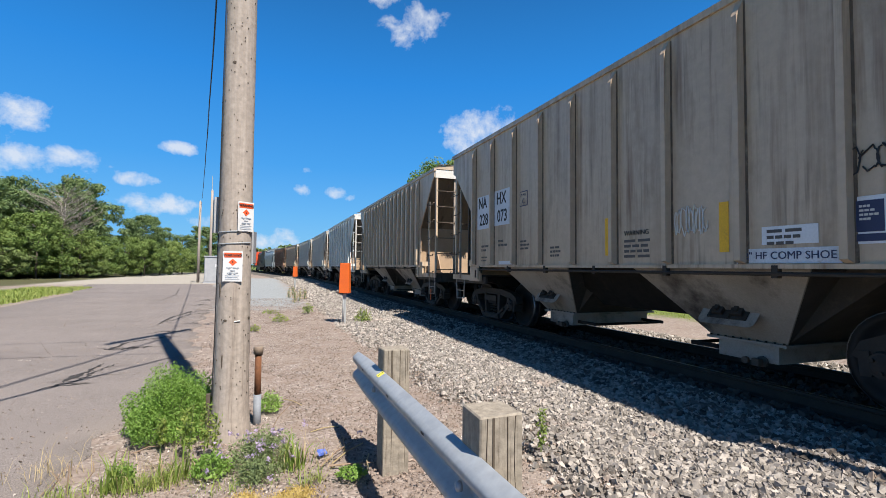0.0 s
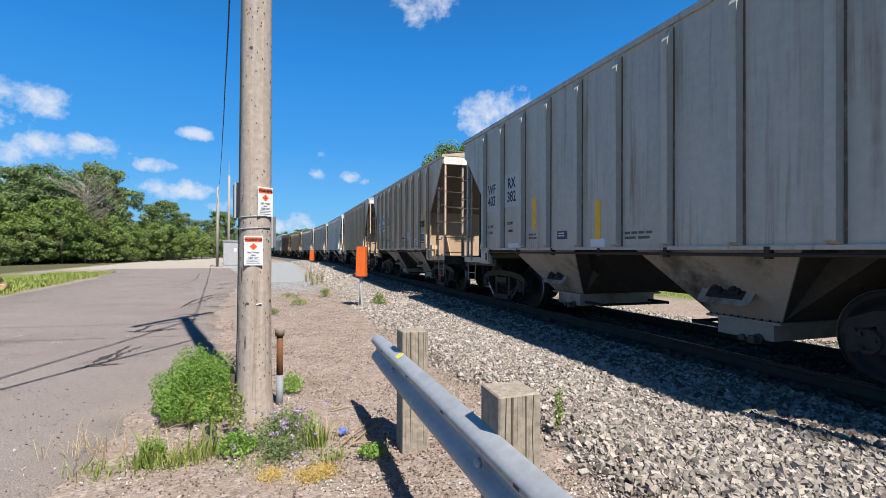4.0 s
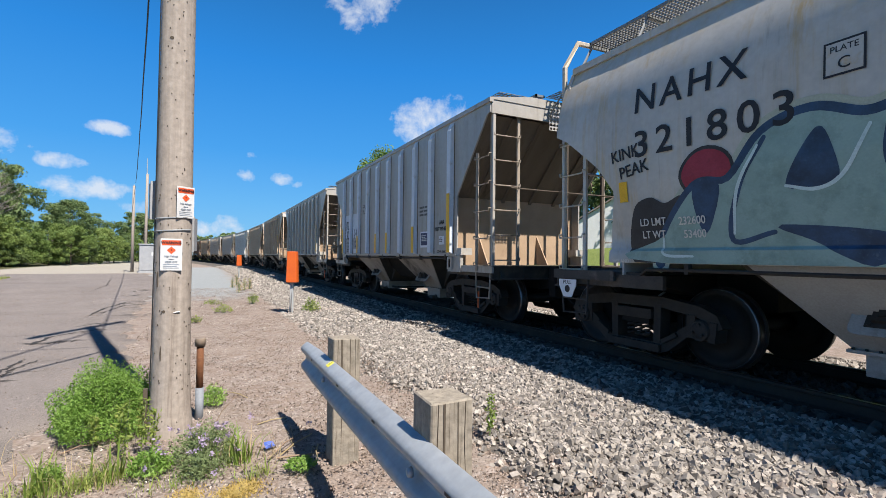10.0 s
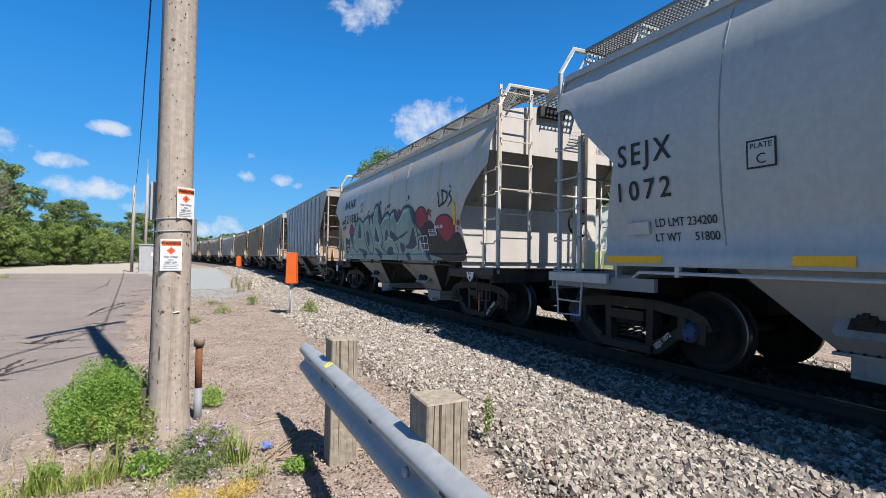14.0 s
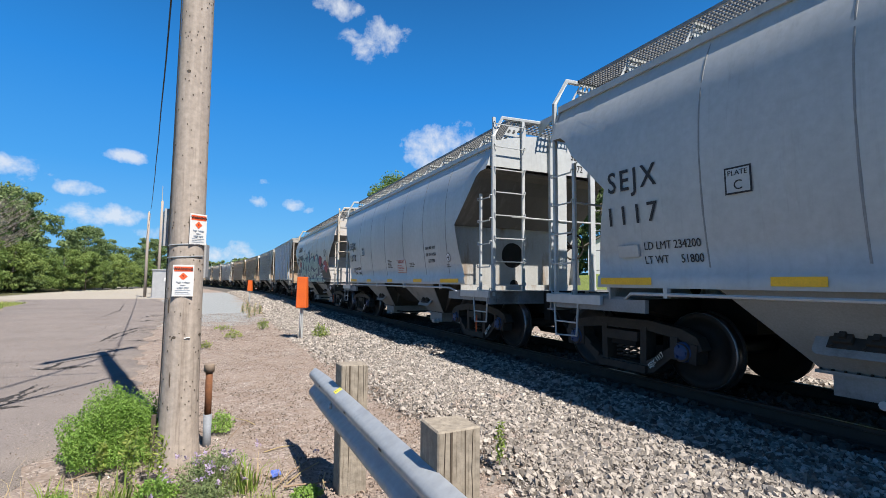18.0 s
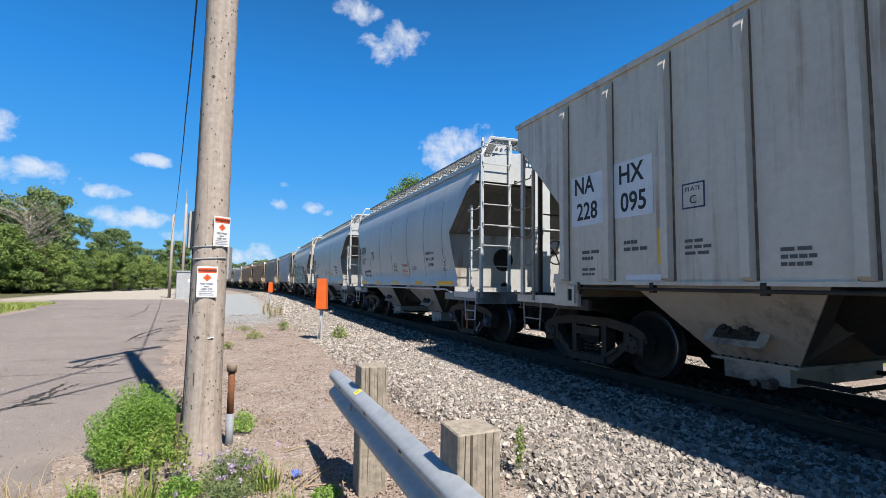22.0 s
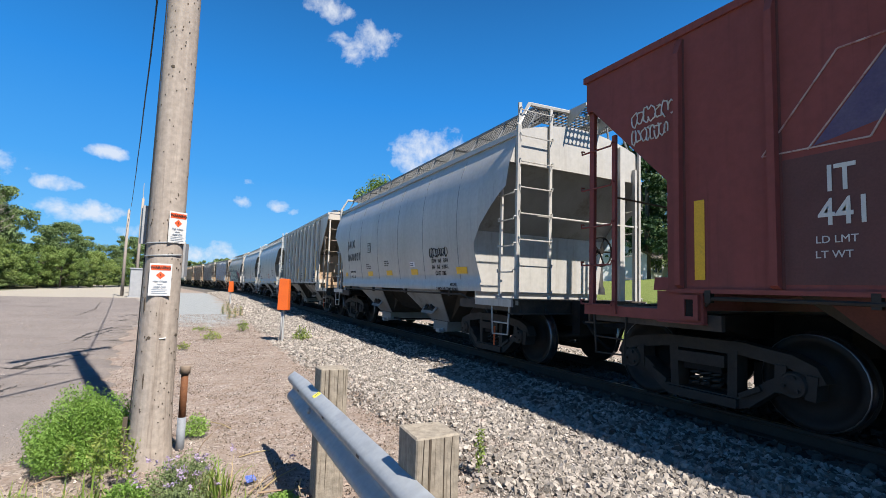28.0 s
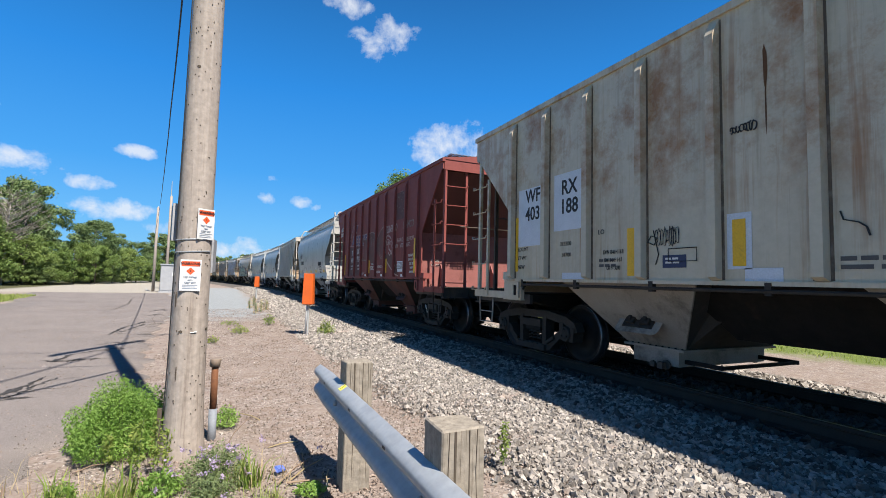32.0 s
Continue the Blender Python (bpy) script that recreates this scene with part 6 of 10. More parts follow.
    lettering("PEAK", 0.20, INK, car, side_at(4.14, 2.28, 1.6) @ pose(0, 0, 0, 0, 0, 8), 0.002, squeeze=0.9, label="small sprayed tag")
    strip(car, 4.30, 2.04, 0.12, 0.24, 1.6)
    for w, y, z in (("LD LMT", 3.92, 1.66), ("LT WT", 3.92, 1.52), ("232600", 3.44, 1.65), ("53400", 3.42, 1.51)):
        lettering(w, 0.12, PALE_INK, car, side_at(y, z, 1.6, 0.016), 0.001, squeeze=0.85)
    shield = part("jacking_sign", None, lambda bm: prism(bm, [(-0.17, 0.10), (0.17, 0.10), (0.17, 0.02), (0.08, -0.14), (-0.08, -0.14), (-0.17, 0.02)], 2, 0, 0.01), DECAL, car, "white shield-shaped sign", pose(-1.57, 5.30, 0.86, 90, 0, -90))
    part("ring", None, lambda bm: lathe(bm, [(0.01, 0.05), (0.012, 0.05)], 14, 2, (0, -0.03, 0)), INK, shield)
    lettering("PULL", 0.075, INK, shield, pose(0, 0.06, 0.012))
    lettering("LIFT AND", 0.06, PALE_INK, car, pose(-1.576, 4.36, 1.22, 90, 0, -90))
    for x, z in ((-0.7, 1.34), (-0.3, 1.42)):
        part("valve", "cylinder", cylinder_build, GREY_VALVE, car, "pale grey valve", pose(x, 4.85, z, 0, 0, 90))
    part("reservoir", None, lambda bm: lathe(bm, [(-0.3, 0.1), (-0.27, 0.17), (0.27, 0.17), (0.3, 0.1)], 14, 0, (0.2, 4.6, 1.75)), STEEL_DARK, car)
    strip(car, -4.24, 2.16, 0.10, 0.46, 1.6)
    part("stencil_frame", None, fitted(lambda bm: [box(bm, (6.80, y, 0.012), (7.22, y + 0.02, 0.013)) for y in (0.02, 0.17, 0.34)] + [box(bm, (x, 0.02, 0.012), (x + 0.02, 0.36, 0.013)) for x in (6.80, 7.0, 7.2)]), DECAL, car, "white stencilled frame", at)


def dress_red(car):
    ghost = surf("ghost_lettering", (0.46, 0.36, 0.32), (0.36, 0.24, 0.21), 9.0, 0.6, c3=(0.27, 0.075, 0.06), s3=5.0, lo=0.5, hi=0.62)
    blue = surf("faded_blue_emblem", (0.07, 0.05, 0.12), (0.12, 0.09, 0.14), 6.0, 0.6)
    for w, yy, zz in (("IT", 2.80, 2.20), ("441", 2.78, 1.93), ("LX", 1.92, 2.24), ("719", 1.90, 1.95)):
        marks(car, w, yy, zz, 0.30, 0.8, HALF, PALE_INK, 0.004)
    for w, yy, zz in (("LD LMT", 2.84, 1.72), ("LT WT", 2.86, 1.60), ("207500", 1.86, 1.72), ("55500", 1.84, 1.60)):
        lettering(w, 0.085, PALE_INK, car, side_at(yy, zz))
    art = pose(-HALF, 0, 0, 90, 0, -90)

    def drawn(name, material, label, shapes):
        return part(name, None, shapes, material, car, label, art)

    def flip(pts):
        return [(-y, z) for y, z in pts]
    dull = surf("dull_red_panel", (0.125, 0.050, 0.044), (0.10, 0.042, 0.038), 3.0, 0.7)
    for y0, y1, z1 in ((3.22, 2.46, 2.43), (2.30, 1.60, 2.44)):
        drawn("stencil_panel", dull, "dull brown panel behind the numbers", lambda bm: box(bm, (-y0, 1.36, 0.001), (-y1, z1, 0.002)))
    drawn("emblem", blue, "faded blue slanted emblem", lambda bm: prism(bm, flip([(2.98, 2.50), (2.42, 3.21), (2.07, 3.23), (2.52, 2.60)]), 2, 0.002, 0.004))
    for g in ([(3.38, 2.50), (2.79, 3.25), (2.06, 3.25), (2.44, 2.76), (2.60, 2.48), (3.38, 2.50)], [(3.02, 2.48), (2.44, 3.20)]):
        drawn("emblem_line", ghost, "pale worn outline", lambda bm: [tube(bm, [(-a[0], a[1], 0.004), (-b[0], b[1], 0.004)], 0.009, 4) for a, b in zip(g, g[1:])])

    def block(bm, y0, y1, z0, z1, bars, lift):
        """A squared letter drawn as an outline with bars inside."""
        w = 0.028
        for a, b in (((y0, z0), (y1, z0 + w)), ((y0, z1 - w), (y1, z1)), ((y0, z0 + w), (y0 - w, z1 - w)), ((y1 + w, z0 + w), (y1, z1 - w))):
            box(bm, (-a[0], a[1], lift), (-b[0], b[1], lift + 0.0015))
        for u0, u1, v0, v1 in bars:
            box(bm, (-y0 + (y0 - y1) * u0, z0 + (z1 - z0) * v0, lift), (-y0 + (y0 - y1) * u1, z0 + (z1 - z0) * v1, lift + 0.0015))
    see = ((0.30, 0.92, 0.60, 0.70), (0.30, 0.92, 0.30, 0.40), (0.30, 0.38, 0.41, 0.59))
    for k, (y0, y1, z0, z1, bars) in enumerate(((2.31, 1.98, 2.46, 2.86, see), (1.95, 1.60, 2.44, 2.85, see + ((0.55, 0.92, 0.46, 0.54),)), (1.50, 1.10, 2.43, 2.83, ((0.28, 0.34, 0.1, 0.7), (0.62, 0.68, 0.1, 0.7), (0.45, 0.51, 0.1, 0.7))), (1.06, 0.66, 2.44, 2.83, see))):
        drawn("letter_ground", blue, "faded blue letter ground", lambda bm: box(bm, (-y0 + 0.02, z0 + 0.02, 0.001), (-y1 - 0.02, z1 - 0.02, 0.002)))
        drawn("lettering", ghost, "painted-over block letter", lambda bm: block(bm, y0, y1, z0, z1, bars, 0.003))
    grey = surf("grey_overspray", (0.105, 0.054, 0.042), (0.135, 0.056, 0.045), 2.0, 0.7, c3=(0.185, 0.052, 0.042), s3=1.6, lo=0.46, hi=0.66)
    haze = surf("pale_grey_overspray", (0.30, 0.235, 0.195), (0.19, 0.12, 0.095), 6.0, 0.7, c3=(0.16, 0.075, 0.06), s3=4.0, lo=0.5, hi=0.64)
    for g in ([(1.40, 2.60), (1.1, 2.62), (0.72, 2.60), (0.55, 2.72), (0.10, 2.80), (-0.26, 2.70), (-0.36, 2.50), (-0.34, 1.84), (0.58, 1.83), (1.40, 1.90), (1.20, 2.05), (1.18, 2.35), (1.22, 2.52)],
              [(-0.46, 2.50), (-0.83, 2.78), (-1.22, 2.88), (-1.40, 2.86), (-1.46, 2.4), (-1.36, 1.92), (-1.10, 1.88), (-0.84, 1.95), (-0.52, 2.1)], [(-1.40, 1.98), (-1.56, 1.80), (-2.04, 1.52), (-2.64, 1.37), (-2.40, 1.62), (-2.18, 2.0), (-1.9, 2.0)]):
        drawn("overspray", grey, "dull grey-brown overspray", lambda bm: fill(bm, flip(g), 0.0054))
    for wide, g in ((0.022, [(1.37, 2.60), (1.21, 2.53), (1.18, 2.35), (1.19, 2.05), (1.42, 1.91)]), (0.026, [(1.43, 1.90), (1.12, 1.91), (0.86, 1.89), (0.58, 1.82)]), (0.03, [(1.50, 2.66), (1.10, 2.63), (0.70, 2.62), (0.56, 2.72)]),
                    (0.03, [(0.47, 2.80), (0.10, 2.81), (-0.26, 2.71), (-0.36, 2.55)]), (0.025, [(0.37, 2.58), (0.19, 2.64), (0.17, 2.34)]), (0.022, [(-0.05, 2.58), (-0.08, 2.2)]), (0.035, [(-0.48, 2.53), (-0.83, 2.79), (-1.22, 2.90), (-1.42, 2.87), (-1.67, 2.60)]),
                    (0.025, [(-0.73, 2.54), (-0.70, 2.28), (-0.84, 1.95), (-1.13, 1.88)]), (0.025, [(-1.08, 1.92), (-0.9, 2.02)]), (0.02, [(1.40, 1.70), (1.30, 1.71)])):
        drawn("sprayed_line", haze, "pale grey sprayed line", lambda bm: stroke(bm, flip(g), wide, 0.0065))
    for wide, g in ((0.05, [(-1.34, 1.96), (-1.38, 2.36), (-1.52, 2.56), (-1.82, 2.52), (-2.04, 2.32), (-2.14, 2.04)]), (0.025, [(-1.44, 2.05), (-1.46, 2.36), (-1.62, 2.46), (-1.85, 2.40)]), (0.05, [(-1.72, 2.44), (-1.73, 2.20)]), (0.07, [(-1.74, 2.16), (-1.92, 2.08), (-2.09, 1.98)]),
                    (0.045, [(-1.70, 2.05), (-1.84, 1.98), (-2.05, 2.12), (-1.98, 2.28)]), (0.035, [(-2.14, 1.98), (-2.26, 1.72), (-2.38, 1.63)]), (0.05, [(-1.58, 1.78), (-1.80, 1.66), (-2.04, 1.54)]), (0.04, [(-2.2, 1.46), (-2.42, 1.39), (-2.64, 1.36)]), (0.05, [(-1.20, 2.36), (-1.28, 2.16), (-1.30, 2.34)])):
        drawn("sprayed_line", ghost, "pale sprayed line", lambda bm: stroke(bm, flip(g), wide, 0.0078))
    drawn("overspray", dull, "dull patch round a worn-off emblem", lambda bm: box(bm, (2.36, 2.96, 0.001), (3.10, 3.74, 0.002)))
    flecks = random.Random(5)

    def worn_ring(bm):
        for k in range(110):
            a = flecks.uniform(-0.6, 3.6) if k % 3 else flecks.uniform(0, 6.28)
            q = 0.27 + 0.05 * flecks.random() if k % 4 else 0.27 * flecks.random()
            x, y, w = 2.73 + 1.1 * q * math.cos(a), 3.44 + q * math.sin(a), flecks.uniform(0.004, 0.014)
            box(bm, (x - w, y - w * 0.8, 0.003), (x + w, y + w * 0.8, 0.004))
    drawn("worn_emblem", haze, "flecks of a worn-off round emblem", worn_ring)
    lettering("CEMENTO", 0.30, ghost, car, side_at(-1.97, 2.75), 0.006, squeeze=0.72)
    lettering("BLANCO", 0.27, haze, car, side_at(-3.37, 2.75), 0.006, squeeze=0.8)
    for w, yy, zz in (("CUAN O", -1.70, 2.33), ("FAVOR DE", -2.76, 2.36), ("DEVOLVER", -3.57, 2.35), ("0070", -2.46, 2.20), ("VITO.", -2.90, 2.20), ("HGO.", -3.42, 2.20)):
        lettering(w, 0.155, ghost, car, side_at(yy, zz), 0.004, squeeze=0.78)
    lettering("ITLX 441719", 0.095, PALE_INK, car, pose(-1.082, -3.63, 0.44, 90, 0, -90) @ pose(0, 0, 0, 0, 0, -52), 0.002, squeeze=0.72)
    lettering("SPECIAL", 0.075, PALE_INK, car, pose(-1.1, -WALL_L - 0.02, 1.76, 90, 0, 0), squeeze=0.8)
    lettering("WHEELS", 0.075, PALE_INK, car, pose(-1.1, -WALL_L - 0.02, 1.64, 90, 0, 0), squeeze=0.8)
    scrawl(car, 4.55, 3.28, 0.55, 0.22, PALE_INK, 61, HALF, 0.009)
    scrawl(car, 4.60, 3.06, 0.45, 0.20, PALE_INK, 63, HALF, 0.009)
    strip(car, 3.99, 1.80, 0.11, 0.80)
    strip(car, 0.385, 1.66, 0.13, 0.43)
    strip(car, -1.49, 1.66, 0.13, 0.43)
    strip(car, -4.13, 1.87, 0.10, 0.88, HALF + 0.095)
    plate(car, -2.75, 1.62, 0.46, 0.30, DECAL, "data_panel", label="white data panel")
    plate(car, -2.75, 1.645, 0.40, 0.20, GRILLE, "data_panel", lift=0.006)
    lines(car, -2.75, 1.71, 0.34, 4, DECAL, size=0.02, lift=0.010)
    for yy in (0.80, -1.08, -2.99):
        plate(car, yy, 1.37, 0.28, 0.07, DECAL, "decal")
    lettering("WARNING", 0.075, PALE_INK, car, side_at(0.02, 1.74), squeeze=0.8)
    lines(car, 0.02, 1.66, 0.48, 4, PALE_INK, size=0.018)
    scrawl(car, -0.86, 1.64, 0.46, 0.10, PALE_INK, 67, HALF, 0.004)
    lines(car, 1.15, 1.45, 0.4, 2, PALE_INK, size=0.02)
    lines(car, -0.75, 1.5, 0.5, 2, PALE_INK, size=0.025)
    for k in range(5):
        lettering(("EXW 10-8  H 13-8", "EW   9-0  H 14-7", "CU.FT. 3000", "2 INCH HF", "COMP. SHOES")[k], (0.10, 0.10, 0.10, 0.075, 0.075)[k], PALE_INK, car, side_at(-3.68, 1.90 - 0.11 * k), 0.002, squeeze=0.62)
    lettering("ITLX", 0.13, PALE_INK, car, pose(0.62, -ROOF_L - 0.0225, 4.01, 90, 0, 0), 0.003)
    lettering("441719", 0.13, PALE_INK, car, pose(0.62, -ROOF_L - 0.0225, 3.88, 90, 0, 0), 0.003)


def locomotive():
    """The engine at the head: hood, cab, walkway, tanks and trucks."""
    loco = thing("locomotive", "black and orange-red diesel locomotive at the head of the train", "locomotive")
    black = surf("engine_black", (0.02, 0.02, 0.022), (0.04, 0.038, 0.036), 2.0, 0.5)
    red = surf("engine_orange_red", (0.52, 0.07, 0.02), (0.42, 0.05, 0.02), 2.0, 0.5)
    part("frame", None, lambda bm: box(bm, (-1.5, -10.5, 1.05), (1.5, 10.5, 1.35)), black, loco)
    part("hood", None, lambda bm: prism(bm, [(-0.95, 1.35), (0.95, 1.35), (0.95, 3.7), (0.7, 4.3), (-0.7, 4.3), (-0.95, 3.7)], 1, -9.2, 5.2), black, loco)
    part("rear_hood", None, lambda bm: prism(bm, [(-0.98, 1.36), (0.98, 1.36), (0.98, 3.6), (0.7, 4.0), (-0.7, 4.0), (-0.98, 3.6)], 1, -10.2, -9.2), red, loco, "orange-red rear end")
    part("radiator", None, lambda bm: box(bm, (-1.4, -8.8, 3.5), (1.4, -5.5, 4.35)), black, loco)
    part("cab", None, lambda bm: prism(bm, [(-1.5, 1.35), (1.5, 1.35), (1.5, 3.8), (1.1, 4.5), (-1.1, 4.5), (-1.5, 3.8)], 1, 5.2, 7.6), red, loco, "orange-red cab")
    part("nose", None, lambda bm: box(bm, (-1.1, 7.6, 1.35), (1.1, 9.6, 3.0)), red, loco)
    part("fuel_tank", None, lambda bm: box(bm, (-1.4, -2.6, 0.35), (1.4, 2.6, 1.05)), black, loco)
    part("handrail", None, lambda bm: [tube(bm, [(s * 1.45, -10.3, 2.3), (s * 1.45, 5.0, 2.3)], 0.02, 5) for s in (-1, 1)] + [tube(bm, [(s * 1.45, y, 1.35), (s * 1.45, y, 2.3)], 0.02, 5) for s in (-1, 1) for y in np.linspace(-10.2, 4.8, 9)], black, loco)
    part("coupler", ("coupler", -1), coupler_build(-1), BLACK, loco, at=pose(0, -4.6, 0))
    for y in (-6.6, 6.6):
        truck(loco, y)
    return loco


TRAIN = []


def couple(car, s):
    TRAIN.append((car, s))


couple(locomotive(), 112.6)
couple(curve_car("dull blue-grey curved-side hopper car", "bluegrey"), 95.4)
couple(flat_car("rust-brown hopper car behind a pale one", "brown", 10), 82.6)
couple(flat_car("weathered tan hopper car far along the train", "tan", 12), 69.8)
couple(flat_car("light grey hopper car far along the train", "grey", 12), 57.0)
couple(flat_car("dusty grey hopper car with close ribs", "grey", 14), 44.15)
couple(flat_car("white ribbed hopper car with a white ladder", "white", 10), 31.20)
couple(flat_car("weathered tan hopper car with close ribs", "tan", 16), 18.30)
car = flat_car("streaked tan covered hopper car with thin ribs", "tan", 10, rib_wide=0.075)
dress_nahx(car, "073", (-0.28, -2.07), PAINT["tan"])
plate(car, -2.72, 1.58, 0.50, 0.17, DECAL, "decal", label="small white decal")
lines(car, -2.72, 1.62, 0.4, 3, INK, size=0.03, lift=0.008)
scrawl(car, -1.65, 1.8, 0.42, 0.35, PALE_INK, 31)
scrawl(car, -3.6, 2.15, 0.9, 0.3, INK, 33)
couple(car, 5.68)
car = flat_car("light grey covered hopper car with rust runs", "dull", 10)
dress_wfrx(car, "382", ((1.94, 1.96), (0.04, 1.72)))
frame_stencil(car, "WFRX 403382", 4.88, -42)
strip(car, 4.308, 1.90, 0.09, 0.84)
for k, w in enumerate(("WFRX", "403382")):
    lettering(w, 0.12, INK, car, pose(0.76, -ROOF_L - 0.0225, 4.0 - 0.12 * k, 90, 0, 0), squeeze=0.9)
couple(car, -7.24)
car = flat_car("grey covered hopper car with broad white ribs", "ribgrey", 10, rib_paint=STENCIL, rib_wide=0.19, deep=0.085)
dress_itlx(car)
for w, z in (("PULL", 1.22), ("HERE", 1.165), ("JACK", 1.06), ("HERE", 1.005)):
    lettering(w, 0.05, INK, car, pose(-1.566, 4.38, z, 90, 0, -90))
couple(car, -20.18)
END_GREY = surf("greyish_end_paint", (0.43, 0.41, 0.40), (0.37, 0.35, 0.335), 2.0, 0.65, c3=(0.26, 0.20, 0.15), s3=1.5, lo=0.60, hi=0.74, stretch=(2.0, 1, 0.4))
car = curve_car("off-white curved-side hopper car covered in teal graffiti", "graffiti", holes=False, chute=CHUTE_PALE, seams=(), slope=SLOPE_GREY, panel=END_GREY, end=END_GREY, panel_z=3.22, panel_y=5.42, posts=((0.73, 0.22, 4.10), (0.34, 0.04, 2.70)), low=surf("blackened_sill", (0.05, 0.045, 0.042), (0.03, 0.028, 0.026), 3.0, 0.7, c3=(0.12, 0.1, 0.09), s3=3.0))
dress_graffiti(car)
part("end_box", None, lambda bm: [box(bm, (-0.49, -5.54, 3.95), (0.09, -5.44, 4.15))], STEEL_DARK, car, "dark box under the roof step")
shield = part("pull_plate", None, lambda bm: prism(bm, [(-0.13, 0.08), (-0.10, -0.02), (0.0, -0.10), (0.10, -0.02), (0.13, 0.08)], 2, 0, 0.012), DECAL, car, "white shield plate", pose(-1.555, -4.84, 0.93, 90, 0, -90))
part("pull_dot", None, lambda bm: lathe(bm, [(0.012, 0.03), (0.016, 0.03)], 14, 2), INK, shield, at=pose(0, -0.025, 0))
lettering("PULL", 0.06, INK, shield, pose(0, 0.05, 0.014))
frame_stencil(car, "NAHX 321803", -4.88, 42)
couple(car, -33.09)
STAINED_END = surf("stained_end_wall", (0.33, 0.335, 0.33), (0.28, 0.275, 0.26), 2.0, 0.7, c3=(0.17, 0.115, 0.07), s3=1.2, lo=0.54, hi=0.68, stretch=(2.2, 1, 0.4))
strips = ((4.12, 0.80), (2.18, 0.45), (0.05, 0.45), (-2.08, 0.55), (-3.88, 0.92))
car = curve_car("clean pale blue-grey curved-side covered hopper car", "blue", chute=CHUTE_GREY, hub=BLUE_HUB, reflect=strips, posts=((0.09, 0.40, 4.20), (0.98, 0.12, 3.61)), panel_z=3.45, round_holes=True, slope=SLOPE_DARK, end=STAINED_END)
dress_sejx(car, "1072")
frame_stencil(car, "SEJX 1072", 4.02, 42)
frame_stencil(car, "SEJX 1072", -4.88, 42)
couple(car, -45.85)
car = curve_car("clean pale blue-grey curved-side covered hopper car", "blue", chute=CHUTE_GREY, hub=BLUE_HUB, reflect=strips, posts=((0.09, 0.40, 4.20), (0.98, 0.12, 3.61)), panel_z=3.45, round_holes=True, slope=SLOPE_DARK, end=STAINED_END)
dress_sejx(car, "1117")
frame_stencil(car, "SEJX 1117", 4.02, 42)
frame_stencil(car, "SEJX 1117", -4.88, 42)
couple(car, -58.80)
car = flat_car("tan-grey covered hopper car with peeled patches", "grey", 10)
dress_nahx(car, "095", (0.29, -1.55), PAINT["grey"])
frame_stencil(car, "NAHX 228095", -4.62, 42)
strip(car, 2.46, 1.72, 0.10, 0.42)
strip(car, 4.308, 1.90, 0.09, 0.84)
plate(car, -1.87, 1.78, 0.24, 0.22, DECAL, "peeled_patch", label="peeled white patch")
lettering("NAHX 228095", 0.14, NAVY, car, pose(0.90, -ROOF_L - 0.0225, 3.93, 90, 0, 0), 0.003)
couple(car, -71.62)
car = curve_car("chalky grey curved-side covered hopper car", "cream", chute=CHUTE_GREY, holes=False, slope=SLOPE_GREY, seams=(-3.85, -2.25, -0.75, 0.8, 2.35, 3.65))
dress_jaix(car)
couple(car, -84.10)
car = flat_car("oxide-red covered hopper car with ghost lettering", "red", 10, rib_wide=0.075, deep=0.07, end=surf("pinkish_red_end", (0.27, 0.098, 0.086), (0.20, 0.07, 0.062), 2.0, 0.75, c3=(0.12, 0.04, 0.03), s3=2.0), chute=CHUTE_RED)
dress_red(car)
couple(car, -96.97)
car = flat_car("white covered hopper car streaked with rust", "rusty", 10)
dress_wfrx(car, "188", ((1.60, 1.65),), -0.12)
strip(car, 4.10, 1.88, 0.10, 0.90)
plate(car, 0.27, 1.695, 0.24, 0.54, STENCIL, "stencil_panel", label="white panel behind a reflector")
plate(car, 0.27, 1.68, 0.13, 0.45, YELLOW, "reflector", HALF, 0.007, "yellow reflective strip")
for k, w in enumerate(("EXW 10-8 H 13-8", "EW  9-0 H 14-7", "CU FT 3000")):
    lettering(w, 0.075, INK, car, side_at(1.90, 1.66 - 0.10 * k), squeeze=0.62)
lettering("LO", 0.09, INK, car, side_at(2.11, 1.93))
scrawl(car, 1.10, 1.80, 0.30, 0.24, INK, 41, HALF, 0.004)
part("sprayed_line", None, lambda bm: [tube(bm, pts, 0.006, 4) for pts in ([(-0.34, -0.02, 0.004), (-0.28, 0.06, 0.004), (-0.20, 0.03, 0.004), (-0.24, -0.05, 0.004), (-0.33, -0.01, 0.004)], [(-0.25, 0.12, 0.004), (-0.18, -0.16, 0.004), (-0.22, -0.27, 0.004)], [(-0.05, -0.24, 0.004), (0.1, -0.24, 0.004), (0.30, -0.24, 0.004), (0.30, -0.10, 0.004), (-0.05, -0.10, 0.004), (-0.05, -0.24, 0.004)])], INK, car, "thin black sprayed line", side_at(1.02, 1.76))
scrawl(car, 0.22, 2.78, 0.24, 0.10, INK, 43, HALF, 0.007)
part("chalk_line", None, lambda bm: tube(bm, [(0, 0.10, 0.003), (0.02, 0.03, 0.003), (0.12, 0.0, 0.003), (0.17, -0.04, 0.003), (0.19, -0.11, 0.003)], 0.007, 4), INK, car, "thin black line", side_at(-0.56, 1.78))
